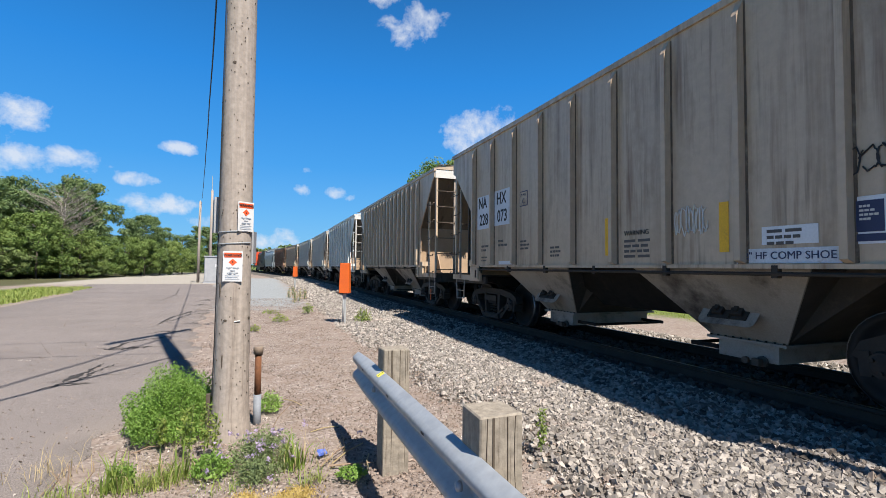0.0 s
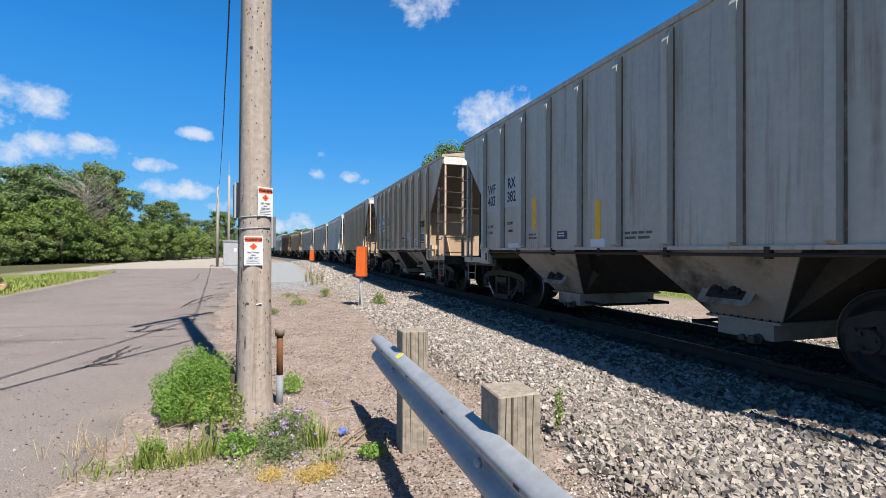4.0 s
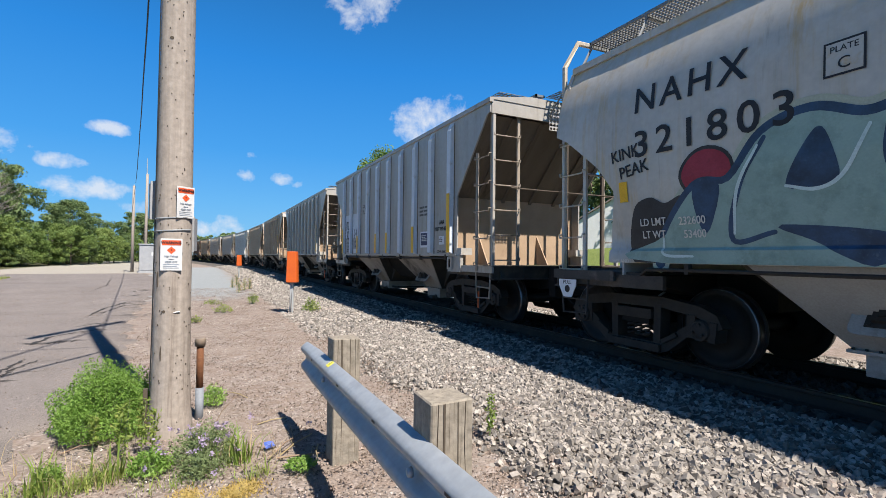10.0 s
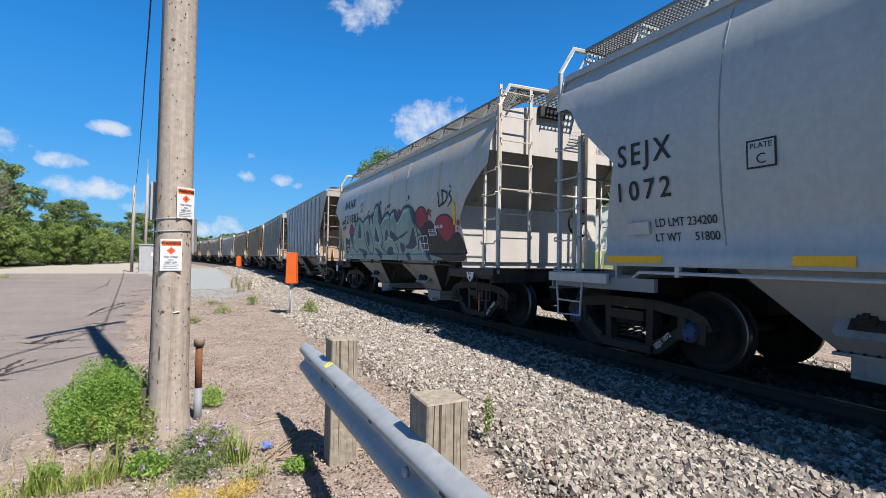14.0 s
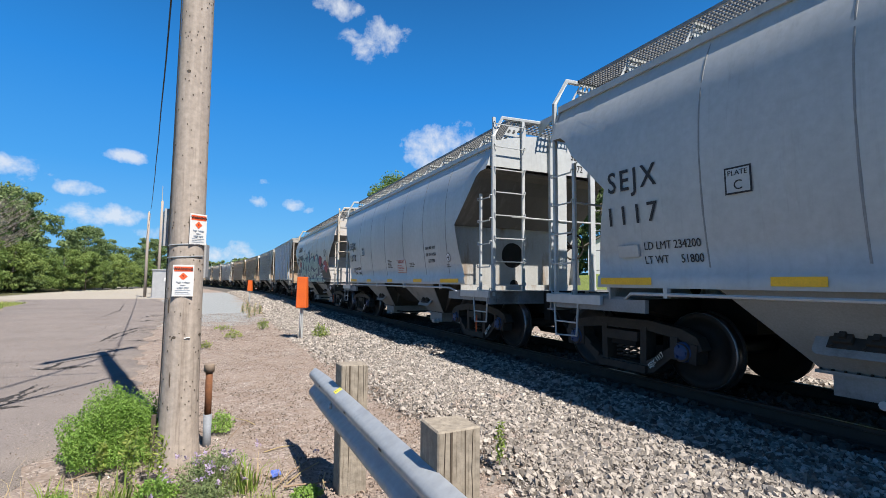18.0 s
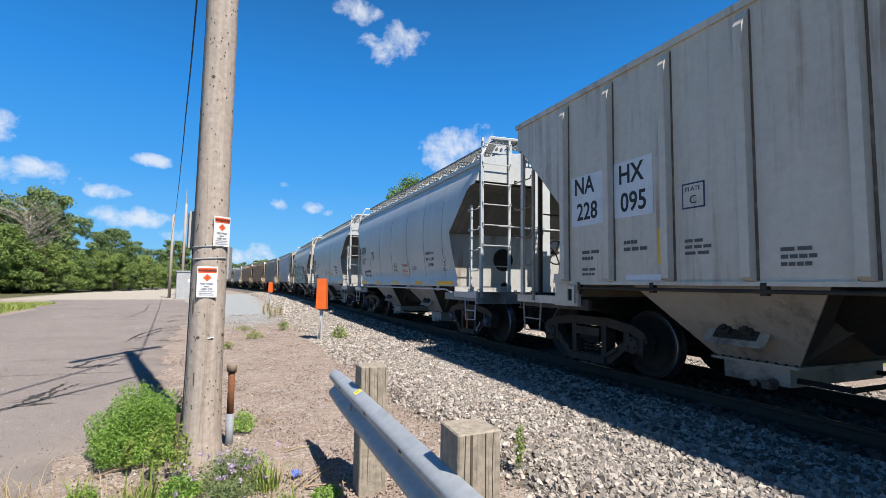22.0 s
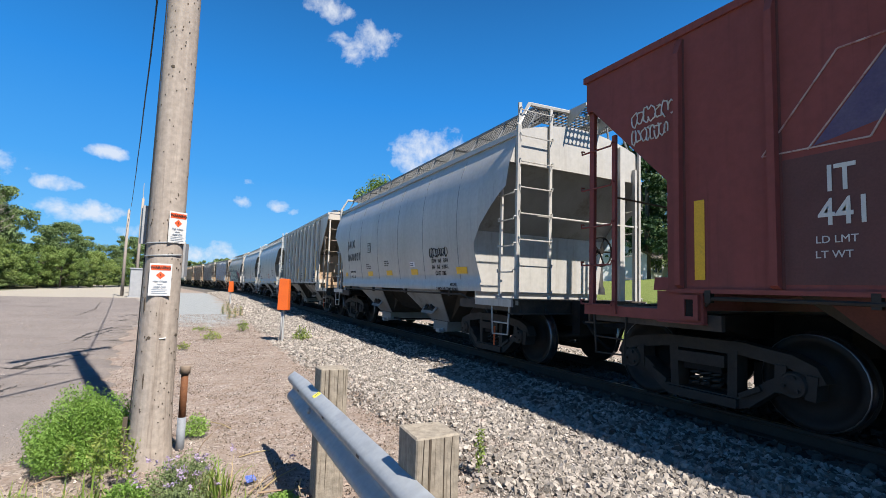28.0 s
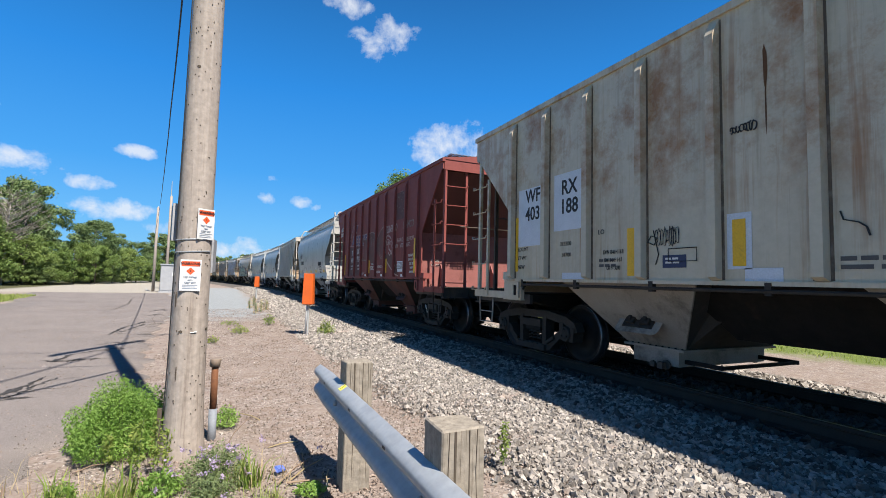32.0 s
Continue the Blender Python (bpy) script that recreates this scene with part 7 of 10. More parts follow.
for yy, z0, z1, wide in ((0.0, 3.05, 3.46, 0.02), (0.0, 2.66, 3.07, 0.007), (2.42, 3.0, 3.35, 0.012), (1.52, 2.9, 3.3, 0.014), (-1.2, 2.7, 3.2, 0.012)):
    part("rust_streak", None, lambda bm, z0=z0, z1=z1, wide=wide: prism(bm, [(-wide, z1), (-0.3 * wide, z1 + 0.05), (0.8 * wide, z1 - 0.04), (wide, (z0 + z1) / 2), (0.2 * wide, z0), (-0.7 * wide, z0 + 0.1)], 2, 0, 0.002), RUST_STREAK, car, "dark rust streak", side_at(yy, 0.0, HALF, 0.002))
couple(car, -109.76)


def motions():
    """The train rolls along the track; its wheels turn."""
    times = [i * 0.5 for i in range(65)]
    for car, s in TRAIN:
        walk(car, [(t, on_track(s + gone(t), 0, RAIL_Z)) for t in times])
    fine = [i * 4 / 30 for i in range(241)]
    for w, y in WHEELS:
        walk(w, [(t, pose(0, y, WHEEL_R, -math.degrees(gone(t) / WHEEL_R) % 360.0)) for t in fine])


# ---- ground, road, track ----
def ground_z(x, y):
    """Flat by the road and the track; beyond the track a bank of lawn rises."""
    u = np.clip((np.asarray(x, float) - 12.5) / 24.0, 0, 1)
    far = np.clip(1 - np.abs(np.asarray(y, float) - 10) / 160.0, 0, 1)
    return (3.3 * u * u * (3 - 2 * u) + 0.035 * np.clip(np.asarray(x, float) - 34.0, 0, 60)) * far


def zone_material():
    """Earth with stones near the track, grass on the bank and beyond, grey stone dust by the far poles."""
    m = bpy.data.materials.new("earth_and_grass")
    m.use_nodes = True
    nt = m.node_tree
    b = nt.nodes["Principled BSDF"]
    b.inputs["Roughness"].default_value = 0.95
    b.inputs["Specular IOR Level"].default_value = 0.15
    co = nt.nodes.new("ShaderNodeTexCoord").outputs["Object"]
    sep = nt.nodes.new("ShaderNodeSeparateXYZ")
    nt.links.new(co, sep.inputs[0])

    def nz(sc, detail=5.0):
        n = node(nt, "TexNoise", Scale=sc, Detail=detail, Roughness=0.65)
        nt.links.new(co, n.inputs["Vector"])
        return n.outputs["Fac"]

    def rng(v, a, z):
        n = nt.nodes.new("ShaderNodeMapRange")
        n.inputs["From Min"].default_value, n.inputs["From Max"].default_value = a, z
        nt.links.new(v, n.inputs["Value"])
        return n.outputs[0]

    def blend(fac, a, z, mode="MIX"):
        n = nt.nodes.new("ShaderNodeMix")
        n.data_type, n.blend_type = "RGBA", mode
        for key, v in (("Factor", fac), ("A", a), ("B", z)):
            if isinstance(v, tuple):
                n.inputs[key].default_value = (*v, 1)
            elif isinstance(v, (int, float)):
                n.inputs[key].default_value = v
            else:
                nt.links.new(v, n.inputs[key])
        return n.outputs["Result"]
    vor = node(nt, "TexVoronoi", Scale=38.0)
    nt.links.new(co, vor.inputs["Vector"])
    bw = nt.nodes.new("ShaderNodeSeparateColor")
    nt.links.new(vor.outputs["Color"], bw.inputs[0])
    earth = blend(rng(nz(0.7), 0.35, 0.65), (0.235, 0.182, 0.152), (0.285, 0.236, 0.200))
    earth = blend(rng(nz(7.0), 0.45, 0.75), earth, (0.168, 0.114, 0.0862))
    stone = blend(bw.outputs[1], (0.128, 0.103, 0.0862), (0.414, 0.353, 0.318))
    earth = blend(maths(nt, "MULTIPLY", rng(nz(4.0), 0.4, 0.6), 0.75), earth, stone)
    wob = maths(nt, "MULTIPLY", maths(nt, "SUBTRACT", nz(0.8), 0.5), 3.0)
    xw = maths(nt, "ADD", sep.outputs["X"], wob)
    yw = maths(nt, "ADD", sep.outputs["Y"], maths(nt, "MULTIPLY", wob, 3.0))
    dust = blend(bw.outputs[0], (0.215, 0.228, 0.232), (0.30, 0.315, 0.32))
    inx = maths(nt, "MULTIPLY", rng(xw, -4.5, -3.5), rng(xw, 2.0, 1.2))
    iny = maths(nt, "MULTIPLY", rng(yw, 19.0, 22.0), rng(yw, 72.0, 66.0))
    col = blend(maths(nt, "MULTIPLY", inx, iny, True), earth, dust)
    tan = blend(rng(nz(3.0), 0.3, 0.7), (0.300, 0.272, 0.228), (0.345, 0.318, 0.275))
    col = blend(maths(nt, "MULTIPLY", rng(yw, 44.0, 50.0), rng(xw, -3.0, -5.0), True), col, tan)
    lawn = blend(rng(nz(1.3), 0.3, 0.7), (0.0893, 0.131, 0.0284), (0.136, 0.179, 0.0455))
    lawn = blend(rng(nz(9.0), 0.35, 0.8), lawn, (0.178, 0.194, 0.0712))
    right = rng(xw, 12.6, 13.6)
    edge = maths(nt, "ADD", xw, maths(nt, "MULTIPLY", sep.outputs["Y"], 0.30))
    left = rng(maths(nt, "ADD", xw, maths(nt, "MULTIPLY", sep.outputs["Y"], 0.09)), -7.4, -8.2)
    left = maths(nt, "MULTIPLY", left, rng(yw, 41.0, 37.0))
    wood = rng(maths(nt, "ADD", xw, maths(nt, "MULTIPLY", sep.outputs["Y"], 0.02)), -16.0, -17.5)
    far = rng(sep.outputs["Y"], 118.0, 126.0)
    litter = blend(rng(nz(2.0), 0.3, 0.7), (0.075, 0.062, 0.038), (0.085, 0.095, 0.040))
    col = blend(wood, col, litter)
    g = maths(nt, "MAXIMUM", maths(nt, "MAXIMUM", right, left), far)
    col = blend(g, col, lawn)
    nt.links.new(col, b.inputs["Base Color"])
    bp = node(nt, "Bump", Strength=0.6, Distance=0.03)
    nt.links.new(maths(nt, "ADD", nz(60.0, 3.0), maths(nt, "MULTIPLY", vor.outputs["Distance"], -0.8)), bp.inputs["Height"])
    nt.links.new(bp.outputs[0], b.inputs["Normal"])
    return m


def sheet(name, xs, ys, zf, material, label="", category="", kind="structure"):
    X, Y = np.meshgrid(xs, ys)
    Z = zf(X, Y)
    co = np.stack([X.ravel(), Y.ravel(), Z.ravel()], 1)
    nx, ny = len(xs), len(ys)
    i = (np.arange(ny - 1)[:, None] * nx + np.arange(nx - 1)[None, :]).ravel()
    me = bpy.data.meshes.new(name)
    me.from_pydata(co.tolist(), [], np.stack([i, i + 1, i + nx + 1, i + nx], 1).tolist())
    me.materials.append(material)
    me.polygons.foreach_set("use_smooth", [True] * len(me.polygons))
    return tagged(new(name, me), label, category, kind=kind)


xs = np.concatenate([[-3000, -1200, -500, -250, -120, -70], np.linspace(-45, -4, 30), np.linspace(-3.8, 4, 50), np.linspace(4.3, 45, 60), [60, 90, 140, 250, 500, 1200, 3000]])
ys = np.concatenate([[-3000, -1000, -300, -100, -40, -15], np.linspace(-6, 12, 110), np.linspace(12.5, 60, 80), np.linspace(62, 170, 40), [220, 320, 600, 1200, 3000]])


def ground_height(x, y):
    n = 0.012 * np.sin(2.9 * x + 0.7 * y) * np.sin(2.3 * y - 0.5 * x) + 0.008 * np.sin(7.1 * x + 1.3 * np.sin(3 * y)) * np.sin(6.3 * y)
    return ground_z(x, y) + np.where(np.abs(x) < 40, n, 0) - 0.012


sheet("ground", xs, ys, ground_height, zone_material(), "stony pinkish-brown earth with grass beyond the track", "ground")

ASPHALT = surf("worn_asphalt", (0.164, 0.143, 0.132), (0.201, 0.175, 0.162), 0.5, 0.95, bump=0.16, bump_scale=70.0, c3=(0.133, 0.112, 0.105), s3=0.35, lo=0.56, hi=0.70, fine=0.75, spec=0.2)


def road_edge(y):
    """The ragged right edge of the asphalt, x at y."""
    base = np.interp(y, [-15, 3.0, 4.4, 5.6, 7.0, 9.3, 14.0, 20, 31, 46], [-1.0, -1.3, -1.55, -1.35, -1.1, -1.15, -1.7, -1.9, -2.1, -4.5])
    return base + 0.10 * math.sin(3.1 * y) + 0.06 * math.sin(7.7 * y + 1) + 0.04 * math.sin(17.0 * y)


def road_build(bm):
    rows = []
    for y in np.concatenate([np.linspace(-15, 16, 125), np.linspace(16.5, 47, 60)]):
        x1 = road_edge(y)
        x0 = float(np.interp(y, [-15, 20, 32, 40, 47], [-8.8, -9.0, -9.9, -12.6, -13.5]))
        ring = [bm.verts.new((x0 - 0.05, y, -0.05)), bm.verts.new((x0, y, 0.012))]
        ring += [bm.verts.new((x0 + (x1 - x0) * u, y, 0.014 + 0.006 * math.sin(1.3 * y + 5 * u))) for u in (0.3, 0.6, 0.8, 0.92)]
        ring += [bm.verts.new((x1, y, 0.012)), bm.verts.new((x1 + 0.03, y, -0.05))]
        rows.append(ring)
    for a, b in zip(rows, rows[1:]):
        for k in range(len(a) - 1):
            bm.faces.new((a[k], a[k + 1], b[k + 1], b[k])).smooth = True


road = tagged(part("road", None, road_build, ASPHALT), "worn pinkish-grey asphalt lot with a ragged cracked edge", "road", kind="structure")
CRACK = surf("crack_shadowed_tar", (0.022, 0.020, 0.019), (0.045, 0.040, 0.037), 6.0, 0.9)


def crack_build(pts, seed, wide):
    """A jagged dark gap, wide and narrow by turns, its width across its run."""
    rnd = random.Random(seed)

    def build(bm):
        line = []
        for (x0, y0), (x1, y1) in zip(pts, pts[1:]):
            n = max(2, int(math.hypot(x1 - x0, y1 - y0) / 0.07))
            line += [(x0 + (x1 - x0) * k / n + rnd.uniform(-0.035, 0.035), y0 + (y1 - y0) * k / n + rnd.uniform(-0.035, 0.035)) for k in range(n)]
        line.append(pts[-1])
        prev = None
        for i, (x, y) in enumerate(line):
            u, v = line[min(i + 1, len(line) - 1)], line[max(i - 1, 0)]
            d = Vector((u[0] - v[0], u[1] - v[1]))
            d = d.normalized() if d.length > 1e-6 else Vector((1, 0))
            w = wide * rnd.uniform(0.25, 1.3) * min(1.0, 0.15 + 3.5 * min(i, len(line) - 1 - i) / len(line))
            ring = [bm.verts.new((x - d.y * w, y + d.x * w, 0.0235)), bm.verts.new((x, y, 0.025)), bm.verts.new((x + d.y * w, y - d.x * w, 0.0235))]
            if prev:
                for k in (0, 1):
                    bm.faces.new((prev[k], prev[k + 1], ring[k + 1], ring[k]))
            prev = ring
    return build


GAPS = [(((-2.75, 7.6), (-2.58, 7.93), (-2.57, 8.24), (-2.51, 8.63), (-2.47, 9.41)), 0.040), (((-2.57, 7.87), (-2.47, 8.0), (-2.4, 8.51), (-2.28, 9.25)), 0.022), (((-3.05, 11.12), (-2.75, 10.88), (-2.7, 11.65), (-2.4, 12.12), (-2.0, 12.4)), 0.038),
        (((-2.68, 10.74), (-2.45, 11.01), (-2.14, 11.02)), 0.040), (((-2.58, 13.05), (-2.28, 13.51), (-1.95, 13.38)), 0.030), (((-2.73, 15.02), (-2.7, 16.99), (-2.4, 19.1), (-1.62, 19.26)), 0.045), (((-2.55, 15.74), (-2.31, 17.89), (-1.68, 18.43)), 0.035),
        (((-2.71, 21.6), (-2.37, 22.62)), 0.04), (((-2.9, 24.07), (-2.44, 25.83)), 0.04), (((-2.2, 15.08), (-1.8, 15.19), (-1.3, 14.84)), 0.03), (((-5.6, 38.0), (-4.6, 30.0), (-4.4, 24.0)), 0.02)]
rc = random.Random(90)
for k, (pts, w) in enumerate(GAPS):
    part("crack", None, crack_build(pts, 50 + k, w), CRACK, road)
    for q in range(7 if k < 10 else 0):
        (x0, y0), (x1, y1) = rc.choice(list(zip(pts, pts[1:])))
        u, off, a, ln = rc.random(), rc.gauss(0.06, 0.10), rc.uniform(-0.3, 0.5) if q % 3 else rc.uniform(1.0, 2.0), rc.uniform(0.15, 0.45)
        x, y = x0 + (x1 - x0) * u + off, y0 + (y1 - y0) * u - off
        part("crack", None, crack_build(((x, y), (x + ln * math.cos(a), y + ln * math.sin(a))), 120 + 10 * k + q, w * rc.uniform(0.25, 0.7)), CRACK, road)

STONE_BED = surf("ballast_bed", (0.075, 0.065, 0.057), (0.13, 0.114, 0.098), 18.0, 0.95, bump=0.2, bump_scale=30.0, fine=0.35, c3=(0.10, 0.087, 0.076), s3=1.2)
BED = [(-4.15, -0.05), (-3.7, 0.01), (-3.1, 0.06), (-2.4, 0.15), (-1.75, 0.215), (1.75, 0.215), (2.4, 0.15), (3.0, 0.05), (3.5, -0.05)]
STATIONS = [-60, -30] + list(np.arange(-12, 42, 1.5)) + list(np.arange(42, 240, 3.0))


def sweep(bm, prof, stations, closed=False, z=0.0):
    rings = []
    for s in stations:
        m = on_track(s)
        rings.append([bm.verts.new(m @ Vector((u, 0, w + z))) for u, w in prof])
    n = len(prof)
    for a, b in zip(rings, rings[1:]):
        for k in range(n if closed else n - 1):
            bm.faces.new((a[k], a[(k + 1) % n], b[(k + 1) % n], b[k]))
    if closed:
        bm.faces.new(rings[0][::-1])
        bm.faces.new(rings[-1])


tagged(part("ballast_bed", None, lambda bm: sweep(bm, BED, STATIONS), STONE_BED), "grey-brown bed of crushed stone under the track", "ballast", kind="structure")
track = thing("track", "dark steel rails on dark ties in crushed stone", "railway track", kind="structure")
RAIL_DARK = surf("rail_steel", (0.030, 0.023, 0.019), (0.05, 0.036, 0.027), 5.0, 0.75, 0.3, bump=0.03)
RAIL_PROF = [(-0.07, 0.0), (-0.07, 0.015), (-0.012, 0.035), (-0.01, 0.125), (-0.036, 0.135), (-0.036, 0.165), (-0.03, 0.171), (0.03, 0.171), (0.036, 0.165), (0.036, 0.135), (0.01, 0.125), (0.012, 0.035), (0.07, 0.015), (0.07, 0.0)]
for s in (-1, 1):
    r = part("rail", None, lambda bm, s=s: sweep(bm, [(u + s * 0.753, w + RAIL_Z - 0.173) for u, w in RAIL_PROF], STATIONS, True), RAIL_DARK, track)
    part("rail_head", None, lambda bm, s=s: sweep(bm, [(s * 0.753 + u, RAIL_Z - w) for u, w in ((-0.024, 0.004), (-0.018, 0.001), (0.018, 0.001), (0.024, 0.004))], STATIONS, True), TREAD, r, "polished running surface")
TIE = surf("creosoted_wood", (0.022, 0.018, 0.015), (0.042, 0.034, 0.028), 8.0, 0.9, bump=0.08, bump_scale=25.0, stretch=(0.3, 3, 3), rnd=0.3)
for k in range(270):
    s = -9 + k * 0.52
    part("tie", "tie", lambda bm: hexa(bm, [(-1.3, -0.115, -0.17), (1.3, -0.115, -0.17), (1.3, 0.115, -0.17), (-1.3, 0.115, -0.17)], [(-1.29, -0.105, 0), (1.29, -0.105, 0), (1.29, 0.105, 0), (-1.29, 0.105, 0)]), TIE, track,
         at=on_track(s, random.uniform(-0.04, 0.04), RAIL_Z - 0.176) @ pose(0, 0, 0, 0, 0, random.uniform(-1, 1)))


def stones(name, n, place, size, material, label, seed):
    """Loose stones as one body of irregular lumps, eight-cornered or, where they are small, six-cornered."""
    r = np.random.RandomState(seed)
    P = place(r, n)
    n = len(P)
    if size > 0.03:
        base = np.array([(-1, -1, -1), (1, -1, -1), (1, 1, -1), (-1, 1, -1), (-1, -1, 1), (1, -1, 1), (1, 1, 1), (-1, 1, 1)], float) * 0.5
        sides = ((0, 3, 2, 1), (4, 5, 6, 7), (0, 1, 5, 4), (1, 2, 6, 5), (2, 3, 7, 6), (3, 0, 4, 7))
    else:
        base = np.array([(-0.5, -0.42, -0.3), (0.55, -0.35, -0.35), (0.05, 0.55, -0.3), (-0.45, -0.3, 0.38), (0.42, -0.4, 0.34), (0.0, 0.42, 0.42)], float)
        sides = ((0, 2, 1), (3, 4, 5), (0, 1, 4, 3), (1, 2, 5, 4), (2, 0, 3, 5))
    c = len(base)
    V = base[None] * (1 + r.uniform(-0.55, 0.28, (n, c, 3)))
    V = V * (size * r.uniform(0.45, 1.4, (n, 1, 1))) * np.stack([r.uniform(0.75, 1.3, n), r.uniform(0.75, 1.3, n), r.uniform(0.55, 0.95, n)], 1)[:, None]
    q = r.normal(size=(n, 4))
    q /= np.linalg.norm(q, axis=1, keepdims=True)
    w, x, y, z = q.T
    R = np.stack([np.stack([1 - 2 * (y * y + z * z), 2 * (x * y - z * w), 2 * (x * z + y * w)], 1), np.stack([2 * (x * y + z * w), 1 - 2 * (x * x + z * z), 2 * (y * z - x * w)], 1),
                  np.stack([2 * (x * z - y * w), 2 * (y * z + x * w), 1 - 2 * (x * x + y * y)], 1)], 1)
    V = np.einsum("nij,nkj->nki", R, V) + P[:, None]
    F = np.concatenate([np.array(f) for f in sides])
    starts = np.cumsum([0] + [len(f) for f in sides[:-1]])
    idx = (F[None] + c * np.arange(n)[:, None]).reshape(-1)
    me = bpy.data.meshes.new(name)
    me.vertices.add(c * n)
    me.vertices.foreach_set("co", V.reshape(-1))
    me.loops.add(len(idx))
    me.loops.foreach_set("vertex_index", idx)
    me.polygons.add(len(sides) * n)
    me.polygons.foreach_set("loop_start", (starts[None] + len(F) * np.arange(n)[:, None]).reshape(-1))
    me.polygons.foreach_set("use_smooth", np.zeros(len(sides) * n, dtype=bool))
    me.update(calc_edges=True)
    me.materials.append(material)
    return tagged(new(name, me), label, "stones", kind="stuff")


BALLAST = surf("crushed_stone", (0.318, 0.287, 0.256), (0.178, 0.157, 0.138), 9.0, 0.92, bump=0.06, bump_scale=45.0, c3=(0.335, 0.262, 0.222), s3=2.3, lo=0.58, hi=0.72, rnd=0.46, fine=0.15, spec=0.25)


def bed_place(s0, s1, u0, u1, dens=1.0, thin=False):
    def place(r, n):
        s, u = s0 + (s1 - s0) * r.rand(n) ** dens, r.uniform(u0, u1, n)
        z = np.interp(u, [p[0] for p in BED], [p[1] for p in BED]) + r.uniform(0.0, 0.03, n)
        keep = ~((np.abs(np.abs(u) - 0.753) < 0.09))
        fade = (u > u0 + 0.7 * r.rand(n) ** 2) | (u0 > -3.0)
        keep &= (r.rand(n) < np.clip((u + 4.05) / 1.1, 0.05, 1.0) ** 1.6) if thin else fade
        M = [on_track(a) @ Vector((b, 0, c)) for a, b, c in zip(s[keep], u[keep], z[keep])]
        return np.array(M)
    return place


stones("ballast_stones", 78000, bed_place(0.8, 10.0, -4.25, -1.2, thin=True), 0.040, BALLAST, "sharp grey and reddish crushed stones along the track", 11)
# darker stones beside the rail: the train's shadow put into their colour
SHADED_STONE = surf("shaded_rail_stone", (0.10, 0.084, 0.071), (0.058, 0.048, 0.041), 6.0, 0.92, rnd=0.45, fine=0.15, c3=(0.19, 0.15, 0.12), s3=2.0)
stones("ballast_stones", 15000, bed_place(0.5, 30.0, -2.15, -1.2), 0.055, SHADED_STONE, "crushed stones beside the rail, darkened for the train's shadow", 21)
stones("ballast_stones", 11000, bed_place(-9.0, 0.8, -4.25, -1.2, thin=True), 0.060, BALLAST, "sharp grey and reddish crushed stones along the track", 18)
stones("ballast_stones", 24000, bed_place(10.0, 26.0, -4.15, -1.2), 0.055, BALLAST, "sharp grey and reddish crushed stones along the track", 12)
stones("ballast_stones", 9000, bed_place(26.0, 70.0, -4.1, -1.2), 0.11, BALLAST, "sharp grey and reddish crushed stones along the track", 13)
# stones between the rails coloured darker to deepen the shade under the train
TRACK_SHADE_STONE = surf("track_shade_stone", (0.085, 0.072, 0.062), (0.05, 0.042, 0.036), 5.0, 0.9, rnd=0.45, fine=0.15, c3=(0.12, 0.095, 0.078), s3=1.5)
stones("ballast_stones", 9000, bed_place(0.0, 40.0, -1.2, 1.5), 0.06, TRACK_SHADE_STONE, "crushed stones between the rails, darkened for the shade under the train", 14)
stones("ballast_stones", 12000, bed_place(0.0, 40.0, 1.5, 3.4), 0.06, BALLAST, "grey crushed stones beyond the rails", 17)
GRAVEL = surf("scattered_gravel", (0.262, 0.208, 0.172), (0.168, 0.125, 0.100), 3.0, 0.95, rnd=0.58, fine=0.15, c3=(0.372, 0.334, 0.306), s3=1.7, lo=0.5, hi=0.6, spec=0.2)


def earth_place(r, n):
    x, y = r.uniform(-1.2, 2.6, n), 2.2 + 24 * r.rand(n) ** 1.6
    keep = x > np.interp(y, [2, 9, 26], [-1.2, -1.2, -1.9])
    return np.stack([x, y, np.zeros(n) + r.uniform(-0.012, 0.004, n)], 1)[keep]


stones("gravel", 16000, bed_place(0.0, 11.0, -4.4, -2.9), 0.019, GRAVEL, "small reddish-brown stones at the edge of the ballast", 19)
stones("gravel", 42000, earth_place, 0.0165, GRAVEL, "small pinkish-brown stones scattered over the earth", 15)


def near_place(r, n):
    return np.stack([r.uniform(-1.2, 2.6, n), 2.6 - 7.0 * r.rand(n), r.uniform(-0.012, 0.004, n)], 1)


stones("gravel", 9000, near_place, 0.018, GRAVEL, "small pinkish-brown stones scattered over the earth", 24)


def chip_place(r, n):
    y = 3 + 25 * r.rand(n) ** 1.5
    return np.stack([r.uniform(-8.5, -1.3, n), y, np.full(n, 0.018)], 1)


stones("road_grit", 11000, chip_place, 0.015, GRAVEL, "grit and small pale stones lying on the asphalt", 16)

# ---- utility pole and what is fixed to it ----
WOOD = surf("weathered_pole_wood", (0.345, 0.300, 0.262), (0.262, 0.222, 0.190), 3.5, 0.85, bump=0.10, bump_scale=16.0, stretch=(7, 7, 0.22), c3=(0.150, 0.118, 0.095), s3=2.9, lo=0.56, hi=0.74, fine=0.18, spec=0.2)
GREY_BOX = surf("grey_enamel", (0.319, 0.327, 0.342), (0.274, 0.281, 0.296), 3.0, 0.5)
DARK_MARK = surf("dark_wood_mark", (0.05, 0.038, 0.03), (0.09, 0.07, 0.05), 9.0, 0.9)
